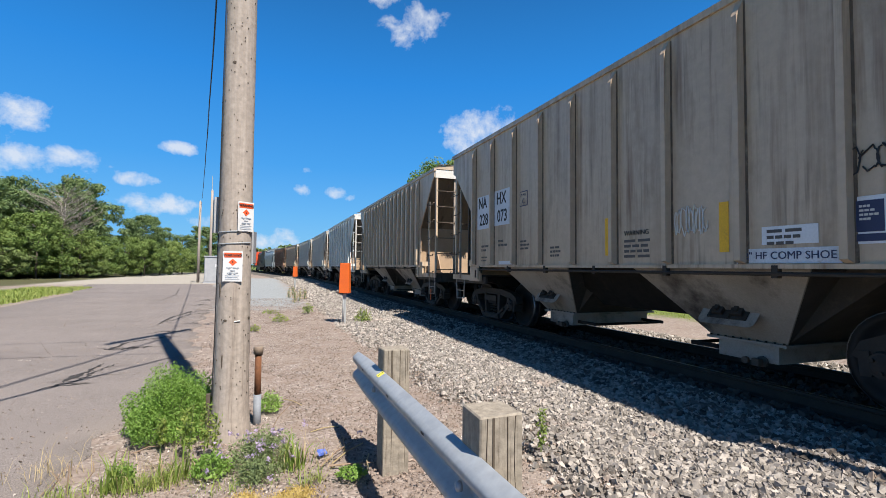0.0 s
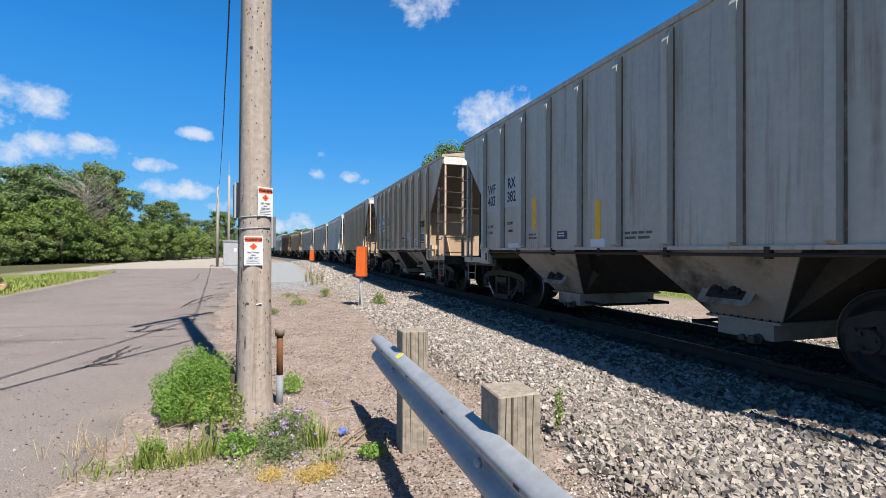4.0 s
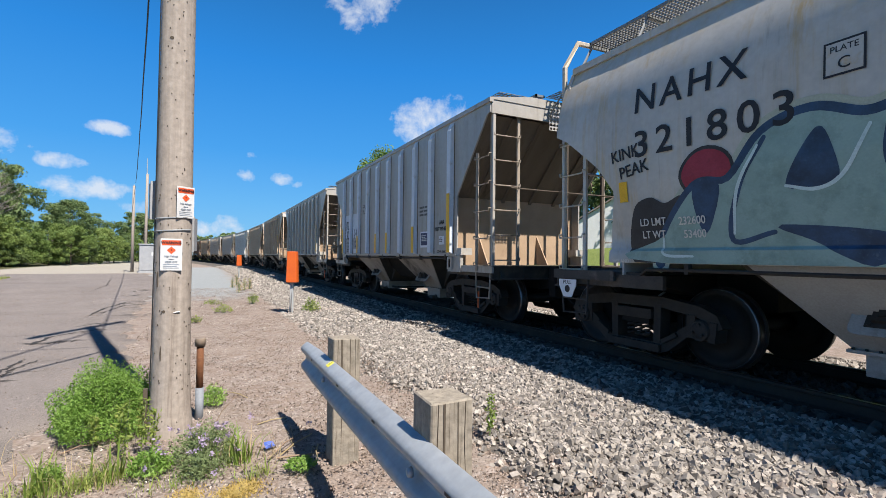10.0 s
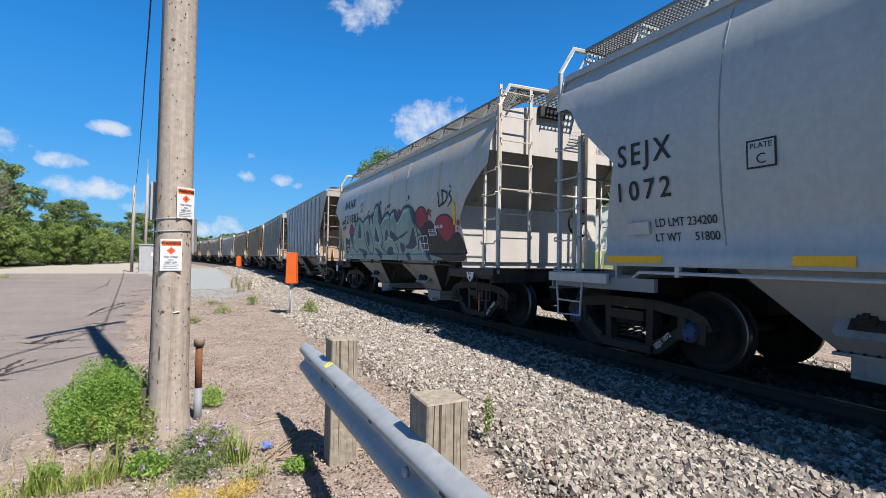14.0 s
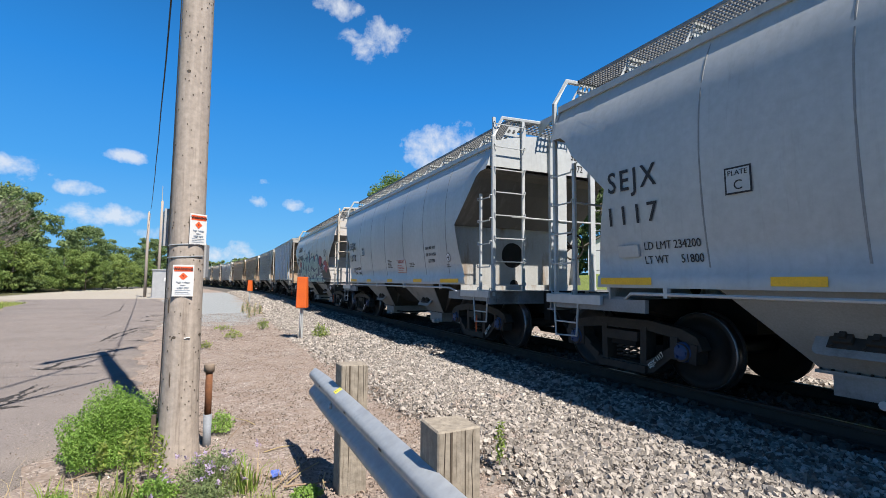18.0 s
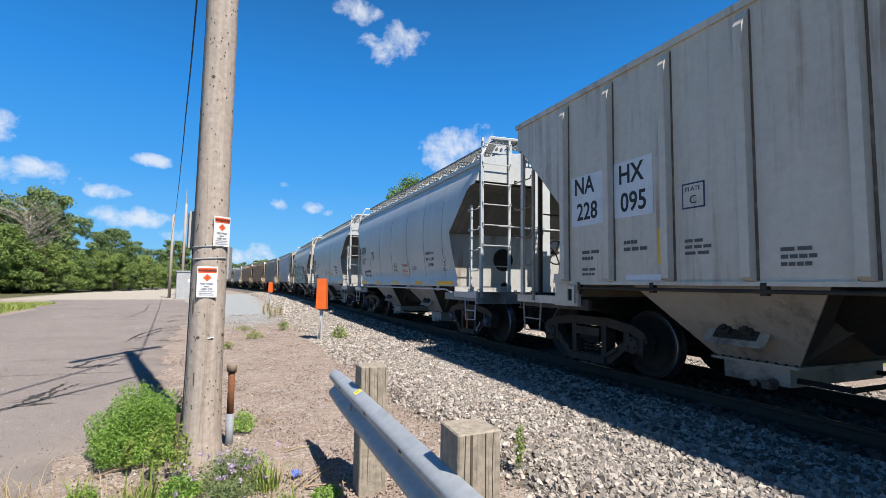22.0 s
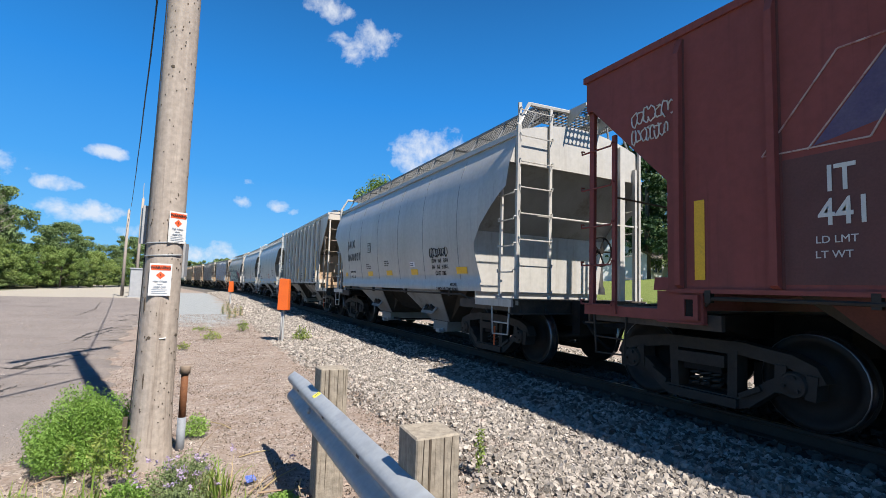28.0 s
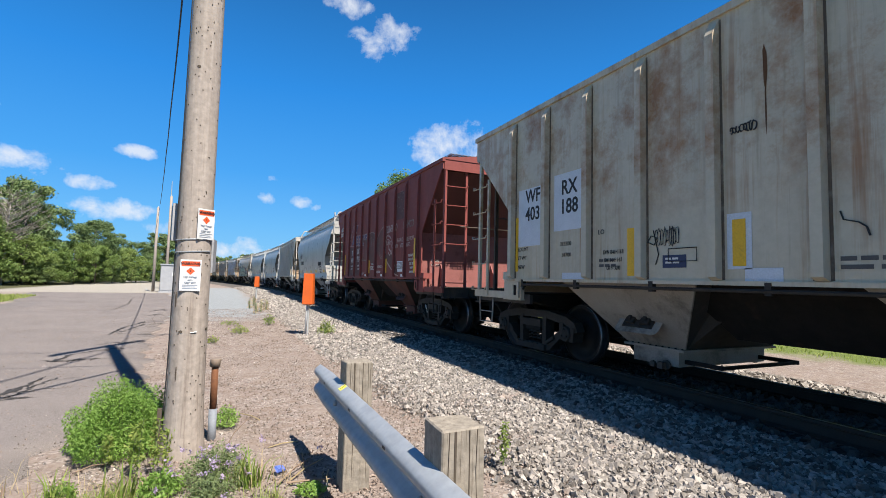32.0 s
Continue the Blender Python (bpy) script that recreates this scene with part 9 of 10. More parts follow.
def pine_tree(name, label, seed, h, spread, leaf=0.35, group=""):
    r = np.random.RandomState(seed)
    t = thing(name, label, "tree", group)
    part("trunk", None, lambda bm: tube(bm, [(0, 0, -0.3), (0, 0, h * 0.5), (0, 0, h)], [0.02 * h, 0.013 * h, 0.02], 8), BARK, t)
    C, bms = [], []
    for k in range(int(h * 5)):
        z = h * (0.14 + 0.86 * r.rand())
        ln = spread * (1.02 - z / h) ** 0.75 * r.uniform(0.65, 1.1)
        a = r.uniform(0, 6.28)
        m = 85
        u = r.uniform(0.15, 1, m) ** 0.7
        w = 0.22 * ln + 0.12
        C.append(np.stack([u * ln * np.cos(a) + r.normal(0, w * 0.4, m), u * ln * np.sin(a) + r.normal(0, w * 0.4, m), z + u * ln * 0.12 - 0.22 * ln * u * u + r.normal(0, 0.16, m)], 1))
    me = leaf_mesh("crown", np.concatenate(C), leaf * 1.1, r, 2.6, corners=3)
    me.materials.append(GREENS["pine"])
    ob = new("crown", me)
    ob.parent = t
    return t


def put(proto, places):
    """The first place takes the tree itself, the others copies, each turned and sized a little."""
    for k, (x, y, s, a) in enumerate(places):
        m = pose(x, y, float(ground_z(x, y)), 0, 0, a) @ Matrix.Diagonal((s, s, s * (1 + 0.06 * math.sin(x)), 1))
        if k == 0:
            proto.matrix_basis = m
        else:
            c = copy_thing(proto, pose(x, y, float(ground_z(x, y)), 0, 0, a))
            c.scale = (s, s, s * (1 + 0.06 * math.sin(x)))


WOODS = "trees along the lot"
put(broad_tree("oak_tree", "dark green broadleaf tree at the edge of the lot", 1, 11.5, 4.4, "oak", 145, 130, 0.24, 0.06, WOODS),
    [(-23.3, 76, 1.04, 0), (-29, 72, 0.98, 80), (-35, 68, 1.0, 160), (-18.5, 88, 0.78, 40), (-39, 64, 1.0, 220), (-15, 104, 0.66, 120), (-26.5, 84, 1.02, 200), (-12.0, 118, 0.8, 10), (-31, 66, 0.8, 250), (-26, 70, 0.9, 310)])
put(broad_tree("ash_tree", "tall green broadleaf tree in the wood", 2, 13.5, 3.8, "oak", 145, 130, 0.23, 0.08, WOODS),
    [(-32.5, 78, 0.9, 30), (-25.0, 82, 0.88, 100), (-39, 76, 0.85, 200), (-46, 66, 0.9, 260), (-20, 98, 0.80, 300), (-21, 118, 0.75, 50), (-45, 80, 0.9, 110), (-14.5, 128, 0.85, 70)])
put(broad_tree("young_tree", "light green young broadleaf tree at the wood's edge", 3, 6.8, 3.2, "light", 115, 115, 0.19, 0.05, WOODS),
    [(-24, 66, 1.0, 0), (-29.5, 62, 1.0, 90), (-18.5, 79, 0.8, 180), (-21.5, 71, 0.85, 20), (-27, 64, 0.8, 130), (-32.5, 60, 0.85, 200), (-20.2, 74.5, 0.8, 310), (-17.2, 84, 0.75, 70), (-16.2, 90, 0.75, 160), (-14.6, 101, 0.7, 220), (-38, 57, 0.9, 300), (-35.5, 60, 1.0, 270), (-15.5, 95, 0.85, 45), (-41.5, 57, 1.1, 15), (-13.5, 110, 0.85, 15)])
put(broad_tree("shrub", "yellow-green shrub at the wood's edge", 4, 3.9, 2.4, "olive", 50, 130, 0.16, 0.0, WOODS),
    [(-28.5, 57.5, 1.1, 0), (-32.5, 57, 1.0, 120), (-25.5, 61.5, 0.9, 240), (-36.5, 55, 1.1, 60), (-41, 52, 1.1, 80), (-20.2, 70.5, 0.62, 100), (-30.5, 56.5, 0.9, 30), (-34.5, 55, 0.8, 170), (-15.3, 92, 0.6, 300)])
put(broad_tree("understory_shrub", "dark green shrub in the shade under the trees", 12, 3.0, 2.6, "oak", 50, 90, 0.22, 0.0, WOODS),
    [(-31.5 + 0.34 * (y - 62) - 0.0007 * (y - 62) ** 2 + 1.2 * math.sin(y * 2.3) - 2.0, y, 0.95 + 0.2 * math.sin(y * 1.7), y * 37) for y in (56, 59, 62, 65, 68, 71, 74, 77.5, 81, 85, 89, 94, 99, 105)] + [(-45, 60, 1.1, 30), (-42, 62, 1.2, 130), (-38.5, 60, 1.1, 220), (-36, 63, 1.0, 300)])
put(broad_tree("maple_tree", "sunlit light green maple on the lawn", 5, 9.5, 3.6, "light", 110, 170, 0.14, 0.22, "trees on the bank"),
    [(23.5, 10.2, 1.0, 0), (41, 8, 1.0, 110), (37, 14, 1.05, 200), (48, 14, 0.9, 300), (14.6, 39, 1.06, 40), (26, 4.2, 0.95, 70)])
put(broad_tree("lawn_oak", "dark green broadleaf tree behind the lawn", 6, 12.0, 4.6, "oak", 85, 120, 0.25, 0.08, "trees on the bank"),
    [(46, 34, 1.05, 0), (52, 24, 1.1, 90), (42, 44, 1.0, 200), (55, 12, 1.1, 300), (36, 52, 0.95, 120), (30, 62, 0.95, 20), (24, 78, 0.9, 60), (60, 2, 1.1, 30), (62, 18, 1.1, 200), (58, 32, 1.1, 140), (52, 46, 1.0, 250), (60, -10, 1.1, 10)])
put(pine_tree("pine_tree", "tall dark green pine behind the lawn", 7, 17.0, 4.2, 0.42, "pines on the bank"),
    [(39.5, 26.5, 1.0, 0), (36, 30.0, 0.9, 100), (44, 27, 1.05, 200), (47, 18.5, 0.95, 50), (40.5, 36.5, 0.9, 80), (50, 6, 0.9, 20), (51, 12, 0.8, 130), (50, 30, 0.85, 220), (54, -2, 0.9, 300)])
put(pine_tree("far_pine", "far dark pine beyond the bend of the track", 8, 12.5, 3.0, 0.5, "pines beyond the bend"),
    [(11.5, 126, 0.6, 0), (14.2, 122, 0.55, 90), (8.5, 131, 0.55, 180)])
put(broad_tree("far_tree", "far green tree beyond the bend of the track", 9, 7.5, 4.0, "oak", 45, 60, 0.5, 0.0, "trees beyond the bend"),
    [(17, 118, 1.0, 0), (6.0, 138, 1.0, 70), (2.5, 146, 0.9, 140), (20, 106, 0.95, 200), (-2, 158, 1.0, 260), (-7, 168, 1.0, 30), (-13, 160, 1.1, 100), (24, 96, 0.9, 300)])
put(broad_tree("hedge_tree", "low bushy green tree closing the far side of the lawn", 10, 6.5, 4.2, "oak", 50, 60, 0.42, 0.0, "hedge behind the lawn"),
    [(66 * math.sin(radians(a)), 66 * math.cos(radians(a)), 1.45 + 0.25 * math.sin(a), a * 7) for a in range(30, 101, 5)])

# the bare tree
r9 = np.random.RandomState(21)
dead = thing("dead_tree", "bare bleached tree among the green ones", "tree", at=pose(-22.6, 68.5, 0) @ Matrix.Diagonal((1.25, 1.25, 1.42, 1)))
boughs = []


def dead_build(bm):
    tube(bm, [(0, 0, -0.2), (0.1, 0, 3.0), (0.2, 0.1, 6.5)], [0.10, 0.08, 0.04], 7)
    for k in range(70):
        a, z0 = r9.uniform(0, 6.28), r9.uniform(2.6, 6.4)
        ln = r9.uniform(1.2, 2.9)
        p = [Vector((0.1, 0, z0))]
        for q in range(4):
            a += r9.uniform(-0.4, 0.4)
            p.append(p[-1] + Vector((math.cos(a), math.sin(a), r9.uniform(0.25, 0.9))) * ln / 4)
        tube(bm, p, [0.024, 0.020, 0.015, 0.010, 0.006], 4)
        for q in range(9):
            b = a + r9.uniform(-1.2, 1.2)
            s = p[r9.randint(1, 5)]
            tube(bm, [s, s + Vector((math.cos(b), math.sin(b), r9.uniform(0.2, 0.9))) * r9.uniform(0.4, 0.9)], [0.015, 0.007], 3)


part("trunk", None, dead_build, DEAD, dead)


# ---- weeds by the pole ----
def bushy(name, label, x, y, w, h, n, leaf, green, seed, stems=40, z0=0.0, flat=0.9):
    r = np.random.RandomState(seed)
    t = thing(name, label, "plant", at=pose(x, y, z0))

    def stalks(bm):
        for k in range(stems):
            a, q = r.uniform(0, 6.28), r.uniform(0.2, 1.0)
            tube(bm, [(0.12 * w * math.cos(a), 0.12 * w * math.sin(a), 0), (0.5 * q * w * math.cos(a), 0.5 * q * w * math.sin(a), h * 0.55), (0.85 * q * w * math.cos(a), 0.85 * q * w * math.sin(a), h * (1.0 - 0.35 * q))], [0.006, 0.005, 0.002], 4)
    part("stem", None, stalks, GREENS["weed"], t)
    u = r.normal(size=(n, 3))
    u /= np.linalg.norm(u, axis=1, keepdims=True)
    u[:, 2] = np.abs(u[:, 2])
    q = r.uniform(0.35, 1.0, (n, 1)) ** 0.5
    lump = 1 + 0.16 * np.sin(5 * np.arctan2(u[:, 1], u[:, 0]) + seed)[:, None] + 0.10 * np.sin(9 * u[:, 2] + 3 * u[:, 0])[:, None]
    C = u * q * lump * np.array([w, w, h * flat]) + np.array([0, 0, 0.03])
    me = leaf_mesh("leaves", C, leaf, r, 2.4)
    me.materials.append(GREENS[green])
    ob = new("leaves", me)
    ob.parent = t
    return t


bushy("bush", "dense feathery bright green bush against the pole", -0.82, 5.36, 0.42, 0.61, 26000, 0.025, "bush", 31, 60)
bushy("flowering_weed", "grey-green weed with mauve flowers at the foot of the pole", 0.02, 4.30, 0.27, 0.27, 2600, 0.024, "weed", 32, 60)
bushy("flowering_weed", "grey-green weed with mauve flowers near the edge of the moss", -0.02, 3.98, 0.18, 0.16, 1100, 0.022, "weed", 41, 40)
bushy("weed", "low dark green weed at the foot of the pole", -0.36, 4.20, 0.16, 0.15, 1300, 0.030, "bush", 33, 14)
bushy("weed", "small green weed beside the pipe", 0.09, 5.80, 0.13, 0.20, 800, 0.030, "bush", 34, 14)
bushy("weed", "small green weed in the shadow of the rail", 0.67, 3.80, 0.12, 0.06, 600, 0.028, "bush", 35, 8)
bushy("weed", "low green weed at the broken asphalt edge", -0.98, 4.30, 0.10, 0.12, 500, 0.028, "bush", 42, 8)
bushy("weed", "green weed growing in the gravel", 2.70, 13.9, 0.28, 0.42, 420, 0.06, "grass", 36, 22)
bushy("weed", "green weed growing in the gravel", 0.45, 15.0, 0.28, 0.22, 220, 0.055, "grass", 37, 16)
bushy("weed", "green weed growing in the gravel", 1.45, 17.4, 0.20, 0.36, 240, 0.055, "grass", 38, 16)
bushy("weed", "green weed growing in the gravel", -0.2, 13.0, 0.16, 0.14, 110, 0.05, "grass", 39, 12)
bushy("weed", "green weed growing in the gravel", 0.2, 17.5, 0.3, 0.16, 160, 0.05, "grass", 40, 12)
for k, (x, y) in enumerate(((1.2, 26.0), (1.6, 24.0), (1.9, 25.0), (1.5, 28.5), (1.3, 22.8))):
    bushy("dry_weed", "dry brown weed standing in the gravel", x, y, 0.14, 0.6, 160, 0.06, "dry", 60 + k, 14)
r2 = np.random.RandomState(44)
petals = np.array([(0.02 + r2.normal(0, 0.17), 4.22 + r2.normal(0, 0.22), 0.20 + r2.uniform(-0.08, 0.12)) for _ in range(34)])
me = leaf_mesh("petals", (petals[:, None] + r2.normal(0, 0.011, (34, 12, 3))).reshape(-1, 3), 0.022, r2, 1.3)
me.materials.append(GREENS["flower"])
tagged(new("flowers", me), "small mauve thistle-like flowers above the weeds", "flowers", kind="stuff")


def blades(name, label, n, place, hgt, green, seed, wide=0.006, lean=0.35):
    """Grass as narrow bent blades in one body."""
    r = np.random.RandomState(seed)
    P = place(r, n)
    n = len(P)
    a = r.uniform(0, 6.28, n)
    L = hgt * r.uniform(0.4, 1.2, n)
    bend = lean * r.uniform(0.2, 1.6, n)
    d = np.stack([np.cos(a), np.sin(a), np.zeros(n)], 1)
    s = np.stack([-np.sin(a), np.cos(a), np.zeros(n)], 1) * (wide * r.uniform(0.6, 1.4, n))[:, None]
    mid = P + d * (bend * L * 0.35)[:, None] + np.array([0, 0, 1]) * (L * 0.6)[:, None]
    tip = P + d * (bend * L)[:, None] + np.array([0, 0, 1]) * (L * (1.0 - 0.25 * bend))[:, None]
    V = np.stack([P - s, P + s, mid + s * 0.7, tip, mid - s * 0.7], 1)
    me = bpy.data.meshes.new(name)
    me.vertices.add(5 * n)
    me.vertices.foreach_set("co", V.reshape(-1))
    me.loops.add(7 * n)
    me.loops.foreach_set("vertex_index", (5 * np.arange(n)[:, None] + np.array([0, 1, 2, 4, 4, 2, 3])[None]).reshape(-1))
    me.polygons.add(2 * n)
    me.polygons.foreach_set("loop_start", (7 * np.arange(n)[:, None] + np.array([0, 4])[None]).reshape(-1))
    me.update(calc_edges=True)
    me.materials.append(GREENS[green])
    return tagged(new(name, me), label, "grass", kind="stuff")


def tufts(spots):
    def place(r, n):
        out = []
        for x, y, w, share in spots:
            k = int(n * share)
            out.append(np.stack([r.normal(x, w, k), r.normal(y, w * 0.7, k), np.full(k, -0.01)], 1))
        return np.concatenate(out)
    return place


blades("grass_tuft", "broad-bladed green grass tufts by the pole", 120, tufts(((-1.00, 4.16, 0.045, 0.36), (0.25, 4.14, 0.07, 0.44), (-0.62, 4.28, 0.06, 0.20))), 0.29, "grass", 51, 0.0075, 0.55)
blades("grass", "short green and yellowing grass by the pole", 620, tufts(((-0.77, 4.14, 0.10, 0.34), (-1.33, 4.12, 0.10, 0.14), (-0.58, 4.26, 0.08, 0.18), (-0.98, 4.16, 0.12, 0.14), (0.36, 3.86, 0.07, 0.10), (-0.22, 3.92, 0.12, 0.10))), 0.13, "grass", 52, 0.003, 0.9)
blades("dry_grass", "dry straw-coloured stalks by the asphalt edge", 210, tufts(((-1.5, 4.5, 0.14, 0.3), (-0.72, 4.22, 0.14, 0.35), (0.30, 4.25, 0.16, 0.35))), 0.26, "dry", 53, 0.002, 0.8)


def dock_build(bm):
    for pts, r0 in (([(-1.30, 4.22, 0), (-1.29, 4.22, 0.20)], 0.007), ([(-1.42, 4.26, 0), (-1.36, 4.24, 0.10), (-1.40, 4.24, 0.16)], 0.006), ([(-1.46, 4.2, 0), (-1.30, 4.25, 0.20)], 0.004), ([(-1.24, 4.3, 0.0), (-1.16, 4.3, 0.11), (-1.17, 4.3, 0.18)], 0.006),
                    ([(-1.03, 4.87, 0.02), (-0.93, 4.93, 0.04), (-0.84, 4.95, 0.03)], 0.006), ([(0.02, 4.6, 0.05), (0.14, 4.62, 0.28), (0.26, 4.64, 0.40)], 0.004), ([(0.46, 4.05, 0.02), (0.62, 4.27, 0.05), (0.80, 4.50, 0.03)], 0.007), ([(0.53, 4.05, 0.02), (0.70, 4.02, 0.025), (0.88, 4.0, 0.02)], 0.009)):
        tube(bm, pts, [r0 * (1.0 - 0.4 * k / (len(pts) - 1)) for k in range(len(pts))], 5)


tagged(part("dead_stalks", None, dock_build, surf("brown_stalk", (0.17, 0.11, 0.075), (0.30, 0.22, 0.15), 3.0, 0.9)), "broken brown weed stalks and straws by the pole", "stalks", kind="stuff")
tall = thing("tall_weed", "tall thin green weeds before the pole", "plant")
for k, (x, y, h) in enumerate(((-0.62, 4.66, 0.42), (-0.56, 4.5, 0.5), (-0.46, 4.62, 0.46), (-0.38, 4.56, 0.38), (-0.83, 4.86, 0.3), (2.30, 3.68, 0.42))):
    part("stem", None, lambda bm, h=h: tube(bm, [(0, 0, 0), (0.015, 0, h * 0.6), (0.03, 0.01, h)], [0.006, 0.005, 0.003], 5), GREENS["weed"], tall, at=pose(x, y, 0))
    rr = np.random.RandomState(70 + k)
    C = np.stack([rr.normal(0.01, 0.022, 130), rr.normal(0, 0.022, 130), rr.uniform(0.08, h, 130)], 1) + np.array([x, y, 0])
    me = leaf_mesh("leaves", C, 0.045, rr, 3.0)
    me.materials.append(GREENS["grass"])
    ob = new("leaves", me)
    ob.parent = tall


def moss_place(r, n):
    spots = ((-0.10, 3.70, 0.05), (0.18, 3.62, 0.05), (0.28, 3.67, 0.055))
    k = r.randint(0, len(spots), n)
    S = np.array(spots)[k]
    return np.stack([r.normal(S[:, 0], S[:, 2]), r.normal(S[:, 1], S[:, 2] * 1.3), np.full(n, -0.005)], 1)


blades("moss", "orange-yellow moss in a low mat", 2600, moss_place, 0.022, "moss", 54, 0.004, 0.9)


def lawn_place(x0, x1, y0, y1):
    def place(r, n):
        x, y = r.uniform(x0, x1, n), r.uniform(y0, y1, n)
        return np.stack([x, y, ground_z(x, y) - 0.01], 1)
    return place


blades("verge_grass", "mown grass on the bank beyond the track", 26000, lawn_place(13.2, 23, 2, 30), 0.09, "grass", 55, 0.009, 0.6)
blades("verge_grass", "rough grass at the left edge of the lot", 9000, lambda r, n: (lambda y, u: np.stack([-9.4 - 0.09 * (y - 20) - 3.5 * u, y, np.zeros(n) - 0.01], 1))(r.uniform(12, 40, n), r.rand(n)), 0.22, "grass", 56, 0.016, 0.6)

# ---- house, shed, cabinet, vehicle, timber ----
SIDING = surf("white_siding", (0.56, 0.568, 0.576), (0.512, 0.52, 0.528), 2.0, 0.6)
SHINGLE = surf("grey_shingles", (0.20, 0.17, 0.15), (0.14, 0.12, 0.11), 6.0, 0.9, bump=0.05)
PANE = surf("dark_window_glass", (0.02, 0.025, 0.03), (0.03, 0.035, 0.04), 3.0, 0.1, spec=0.8)


def house(x, y, a, w, d, h, label):
    z = float(ground_z(x, y))
    hs = thing("house", label, "house", at=pose(x, y, z, 0, 0, a))
    part("wall", None, lambda bm: [box(bm, (-w / 2, -d / 2, -0.5), (w / 2, d / 2, h)), prism(bm, [(-d / 2, h), (d / 2, h), (0, h + 0.32 * d)], 0, -w / 2, w / 2)], SIDING, hs)
    for s in (-1, 1):
        part("roof", None, lambda bm, s=s: hexa(bm, [(-w / 2 - 0.3, s * (d / 2 + 0.35), h - 0.12), (w / 2 + 0.3, s * (d / 2 + 0.35), h - 0.12), (w / 2 + 0.3, 0, h + 0.32 * d), (-w / 2 - 0.3, 0, h + 0.32 * d)],
                                             [(-w / 2 - 0.3, s * (d / 2 + 0.35), h), (w / 2 + 0.3, s * (d / 2 + 0.35), h), (w / 2 + 0.3, 0, h + 0.32 * d + 0.14), (-w / 2 - 0.3, 0, h + 0.32 * d + 0.14)]), SHINGLE, hs)
    for k in (-1, 0, 1):
        wn = part("window", ("win", w), lambda bm: box(bm, (-0.55, -0.04, -0.65), (0.55, 0.0, 0.65)), SIDING, hs, at=pose(k * w * 0.3, -d / 2 - 0.01, 1.55))
        for q in (-1, 1):
            part("pane", "pane", lambda bm: box(bm, (-0.22, -0.052, -0.56), (0.22, -0.04, 0.56)), PANE, wn, at=pose(q * 0.25, 0, 0))
    return hs


house(36.0, 35.0, 48, 8.0, 6.5, 2.3, "white single-storey house with a grey gable roof on the bank")
house(48.0, 40.0, -30, 8.0, 6.0, 2.6, "pale house with a brown roof among the trees")
cab = thing("utility_cabinet", "pale grey metal utility cabinet on the gravel", "cabinet", at=pose(-4.6, 50.0, 0, 0, 0, 8))
part("body", None, lambda bm: [box(bm, (-0.75, -0.6, 0.1), (0.75, 0.6, 2.45)), box(bm, (-0.85, -0.7, -0.05), (0.85, 0.7, 0.1))], GREY_BOX, cab)
for q in (-1, 1):
    part("door", None, lambda bm, q=q: box(bm, (min(0.02 * q, 0.72 * q), -0.63, 0.2), (max(0.02 * q, 0.72 * q), -0.6, 2.3)), GREY_BOX, cab)
part("notice", None, lambda bm: box(bm, (0.15, -0.64, 1.5), (0.4, -0.632, 1.8)), SIGN_WHITE, cab)
part("roof", None, lambda bm: box(bm, (-0.82, -0.68, 2.45), (0.82, 0.68, 2.55)), GREY_BOX, cab)
van = thing("parked_car", "white car parked far off beyond the poles", "car", at=pose(-6.9, 92, 0, 0, 0, 10))
part("body", None, lambda bm: [prism(bm, [(-2.2, 0.35), (2.2, 0.35), (2.2, 0.9), (1.3, 1.0), (0.8, 1.55), (-1.6, 1.55), (-2.2, 1.0)], 0, -0.88, 0.88)], plain("white_car_paint", (0.75, 0.76, 0.78), 0.3), van)
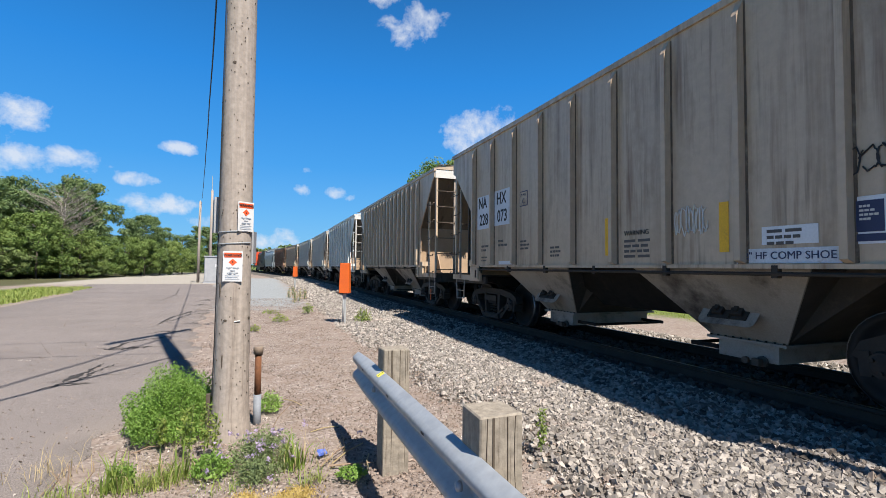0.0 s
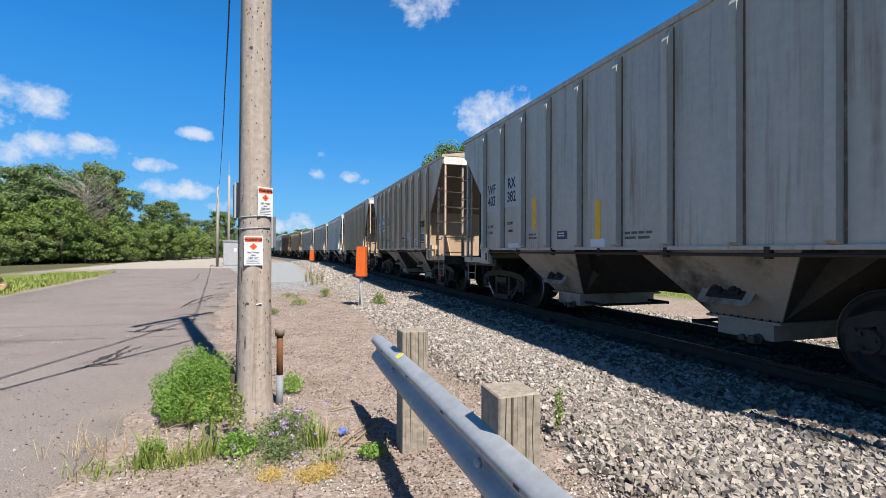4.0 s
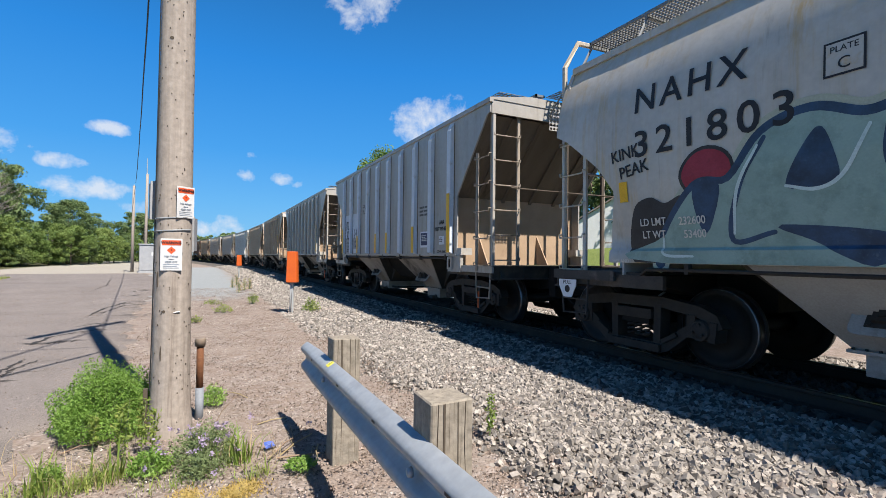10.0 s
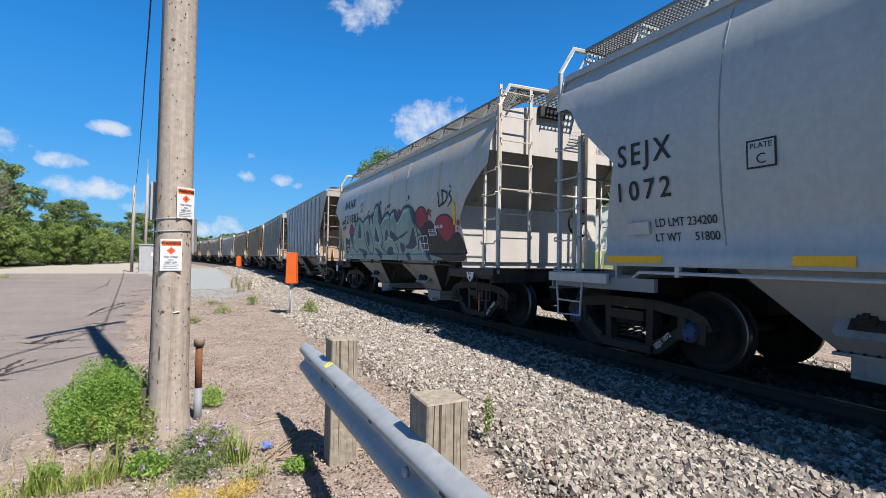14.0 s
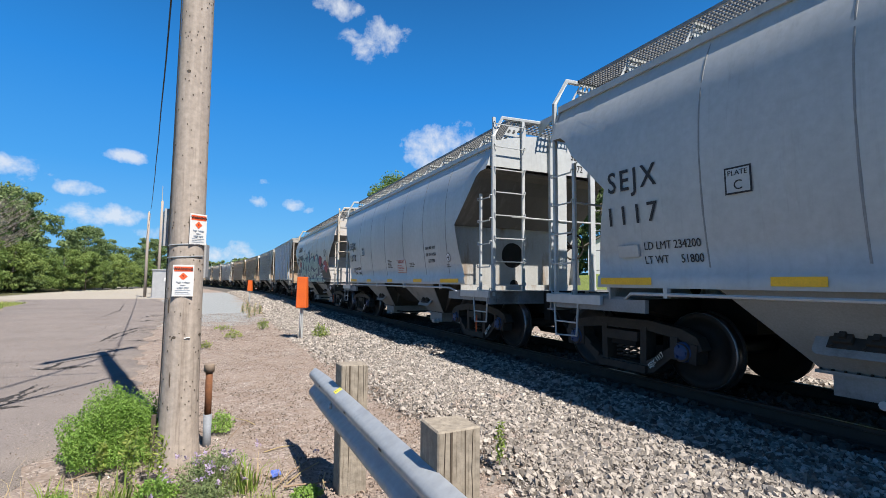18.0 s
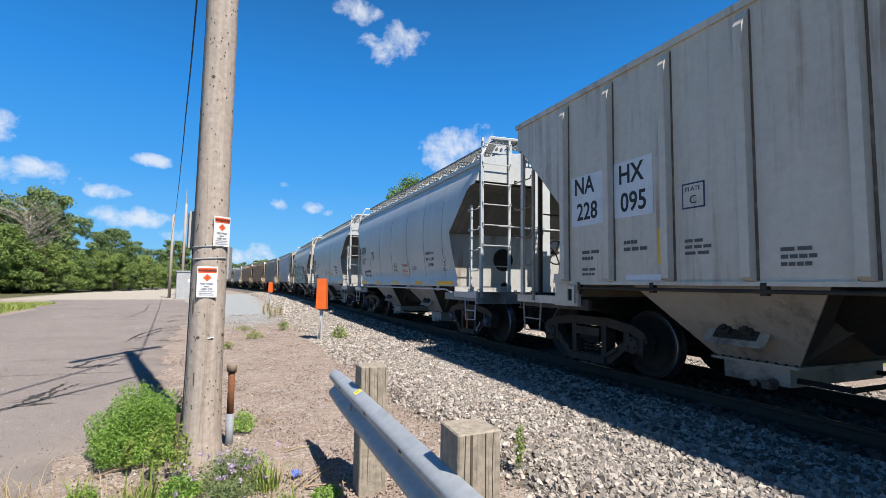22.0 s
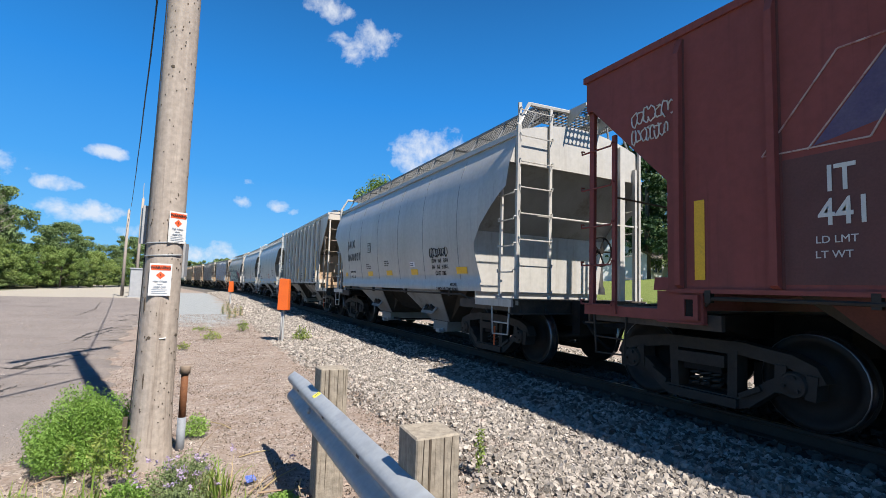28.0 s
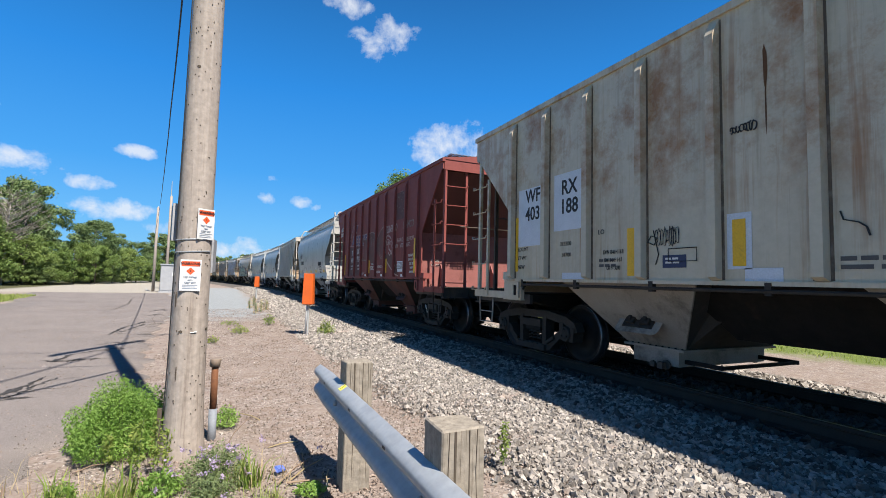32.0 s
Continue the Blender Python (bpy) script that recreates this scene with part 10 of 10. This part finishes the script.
part("window", None, lambda bm: prism(bm, [(-1.9, 1.02), (1.15, 1.02), (0.72, 1.48), (-1.5, 1.48)], 0, -0.89, 0.89), PANE, van)
for x in (-0.8, 0.8):
    for y in (-1.4, 1.4):
        part("wheel", None, lambda bm, x=x, y=y: lathe(bm, [(x - 0.11, 0.33), (x + 0.11, 0.33)], 14, 0, (0, y, 0.33)), BLACK, van)
CUTWOOD = surf("cut_timber", (0.384, 0.272, 0.144), (0.32, 0.216, 0.112), 6.0, 0.85, bump=0.05, bump_scale=14.0, rnd=0.2, c3=(0.192, 0.128, 0.08), s3=4.0)
pile = thing("timber_pile", "pile of pale cut timber at the edge of the lot", "timber", at=pose(-10.9, 23.3, 0, 0, 0, 18))
for k, (x, z) in enumerate(((-0.5, 0.14), (-0.2, 0.14), (0.1, 0.14), (0.4, 0.14), (-0.35, 0.40), (-0.05, 0.40), (0.25, 0.40), (-0.2, 0.66), (0.1, 0.66))):
    part("log", ("log", k % 3), lambda bm: tube(bm, [(0, -0.8, 0), (0.02, 0.7, 0.01)], 0.14, 9), CUTWOOD, pile, at=pose(x + 0.03 * math.sin(k * 5), 0.15 * math.sin(k * 3), z))
lit = thing("litter", "crumpled blue and white wrapper by the weeds", "litter", at=pose(0.50, 4.32, 0.02, 20, 10, 30))
part("wrapper", None, lambda bm: [hexa(bm, [(-0.05, -0.03, 0), (0.05, -0.02, 0.01), (0.05, 0.03, 0), (-0.05, 0.02, 0.02)], [(-0.03, -0.02, 0.03), (0.04, -0.02, 0.02), (0.03, 0.02, 0.035), (-0.04, 0.03, 0.03)])], plain("blue_wrapper", (0.10, 0.16, 0.5), 0.3), lit)
for k, (x, y, a, ln) in enumerate(((0.72, 4.30, 50, 0.5), (0.85, 4.05, 80, 0.35), (0.6, 5.0, 20, 0.3), (0.35, 6.1, -60, 0.4))):
    tagged(part("twig", ("twig", k), lambda bm, ln=ln: tube(bm, [(-ln / 2, 0, 0.012), (0, 0.01, 0.02), (ln / 2, -0.01, 0.012)], 0.006, 5), GREENS["dry"], at=pose(x, y, 0, 0, 0, a)), "thin dry stick lying on the earth", "twig")


motions()
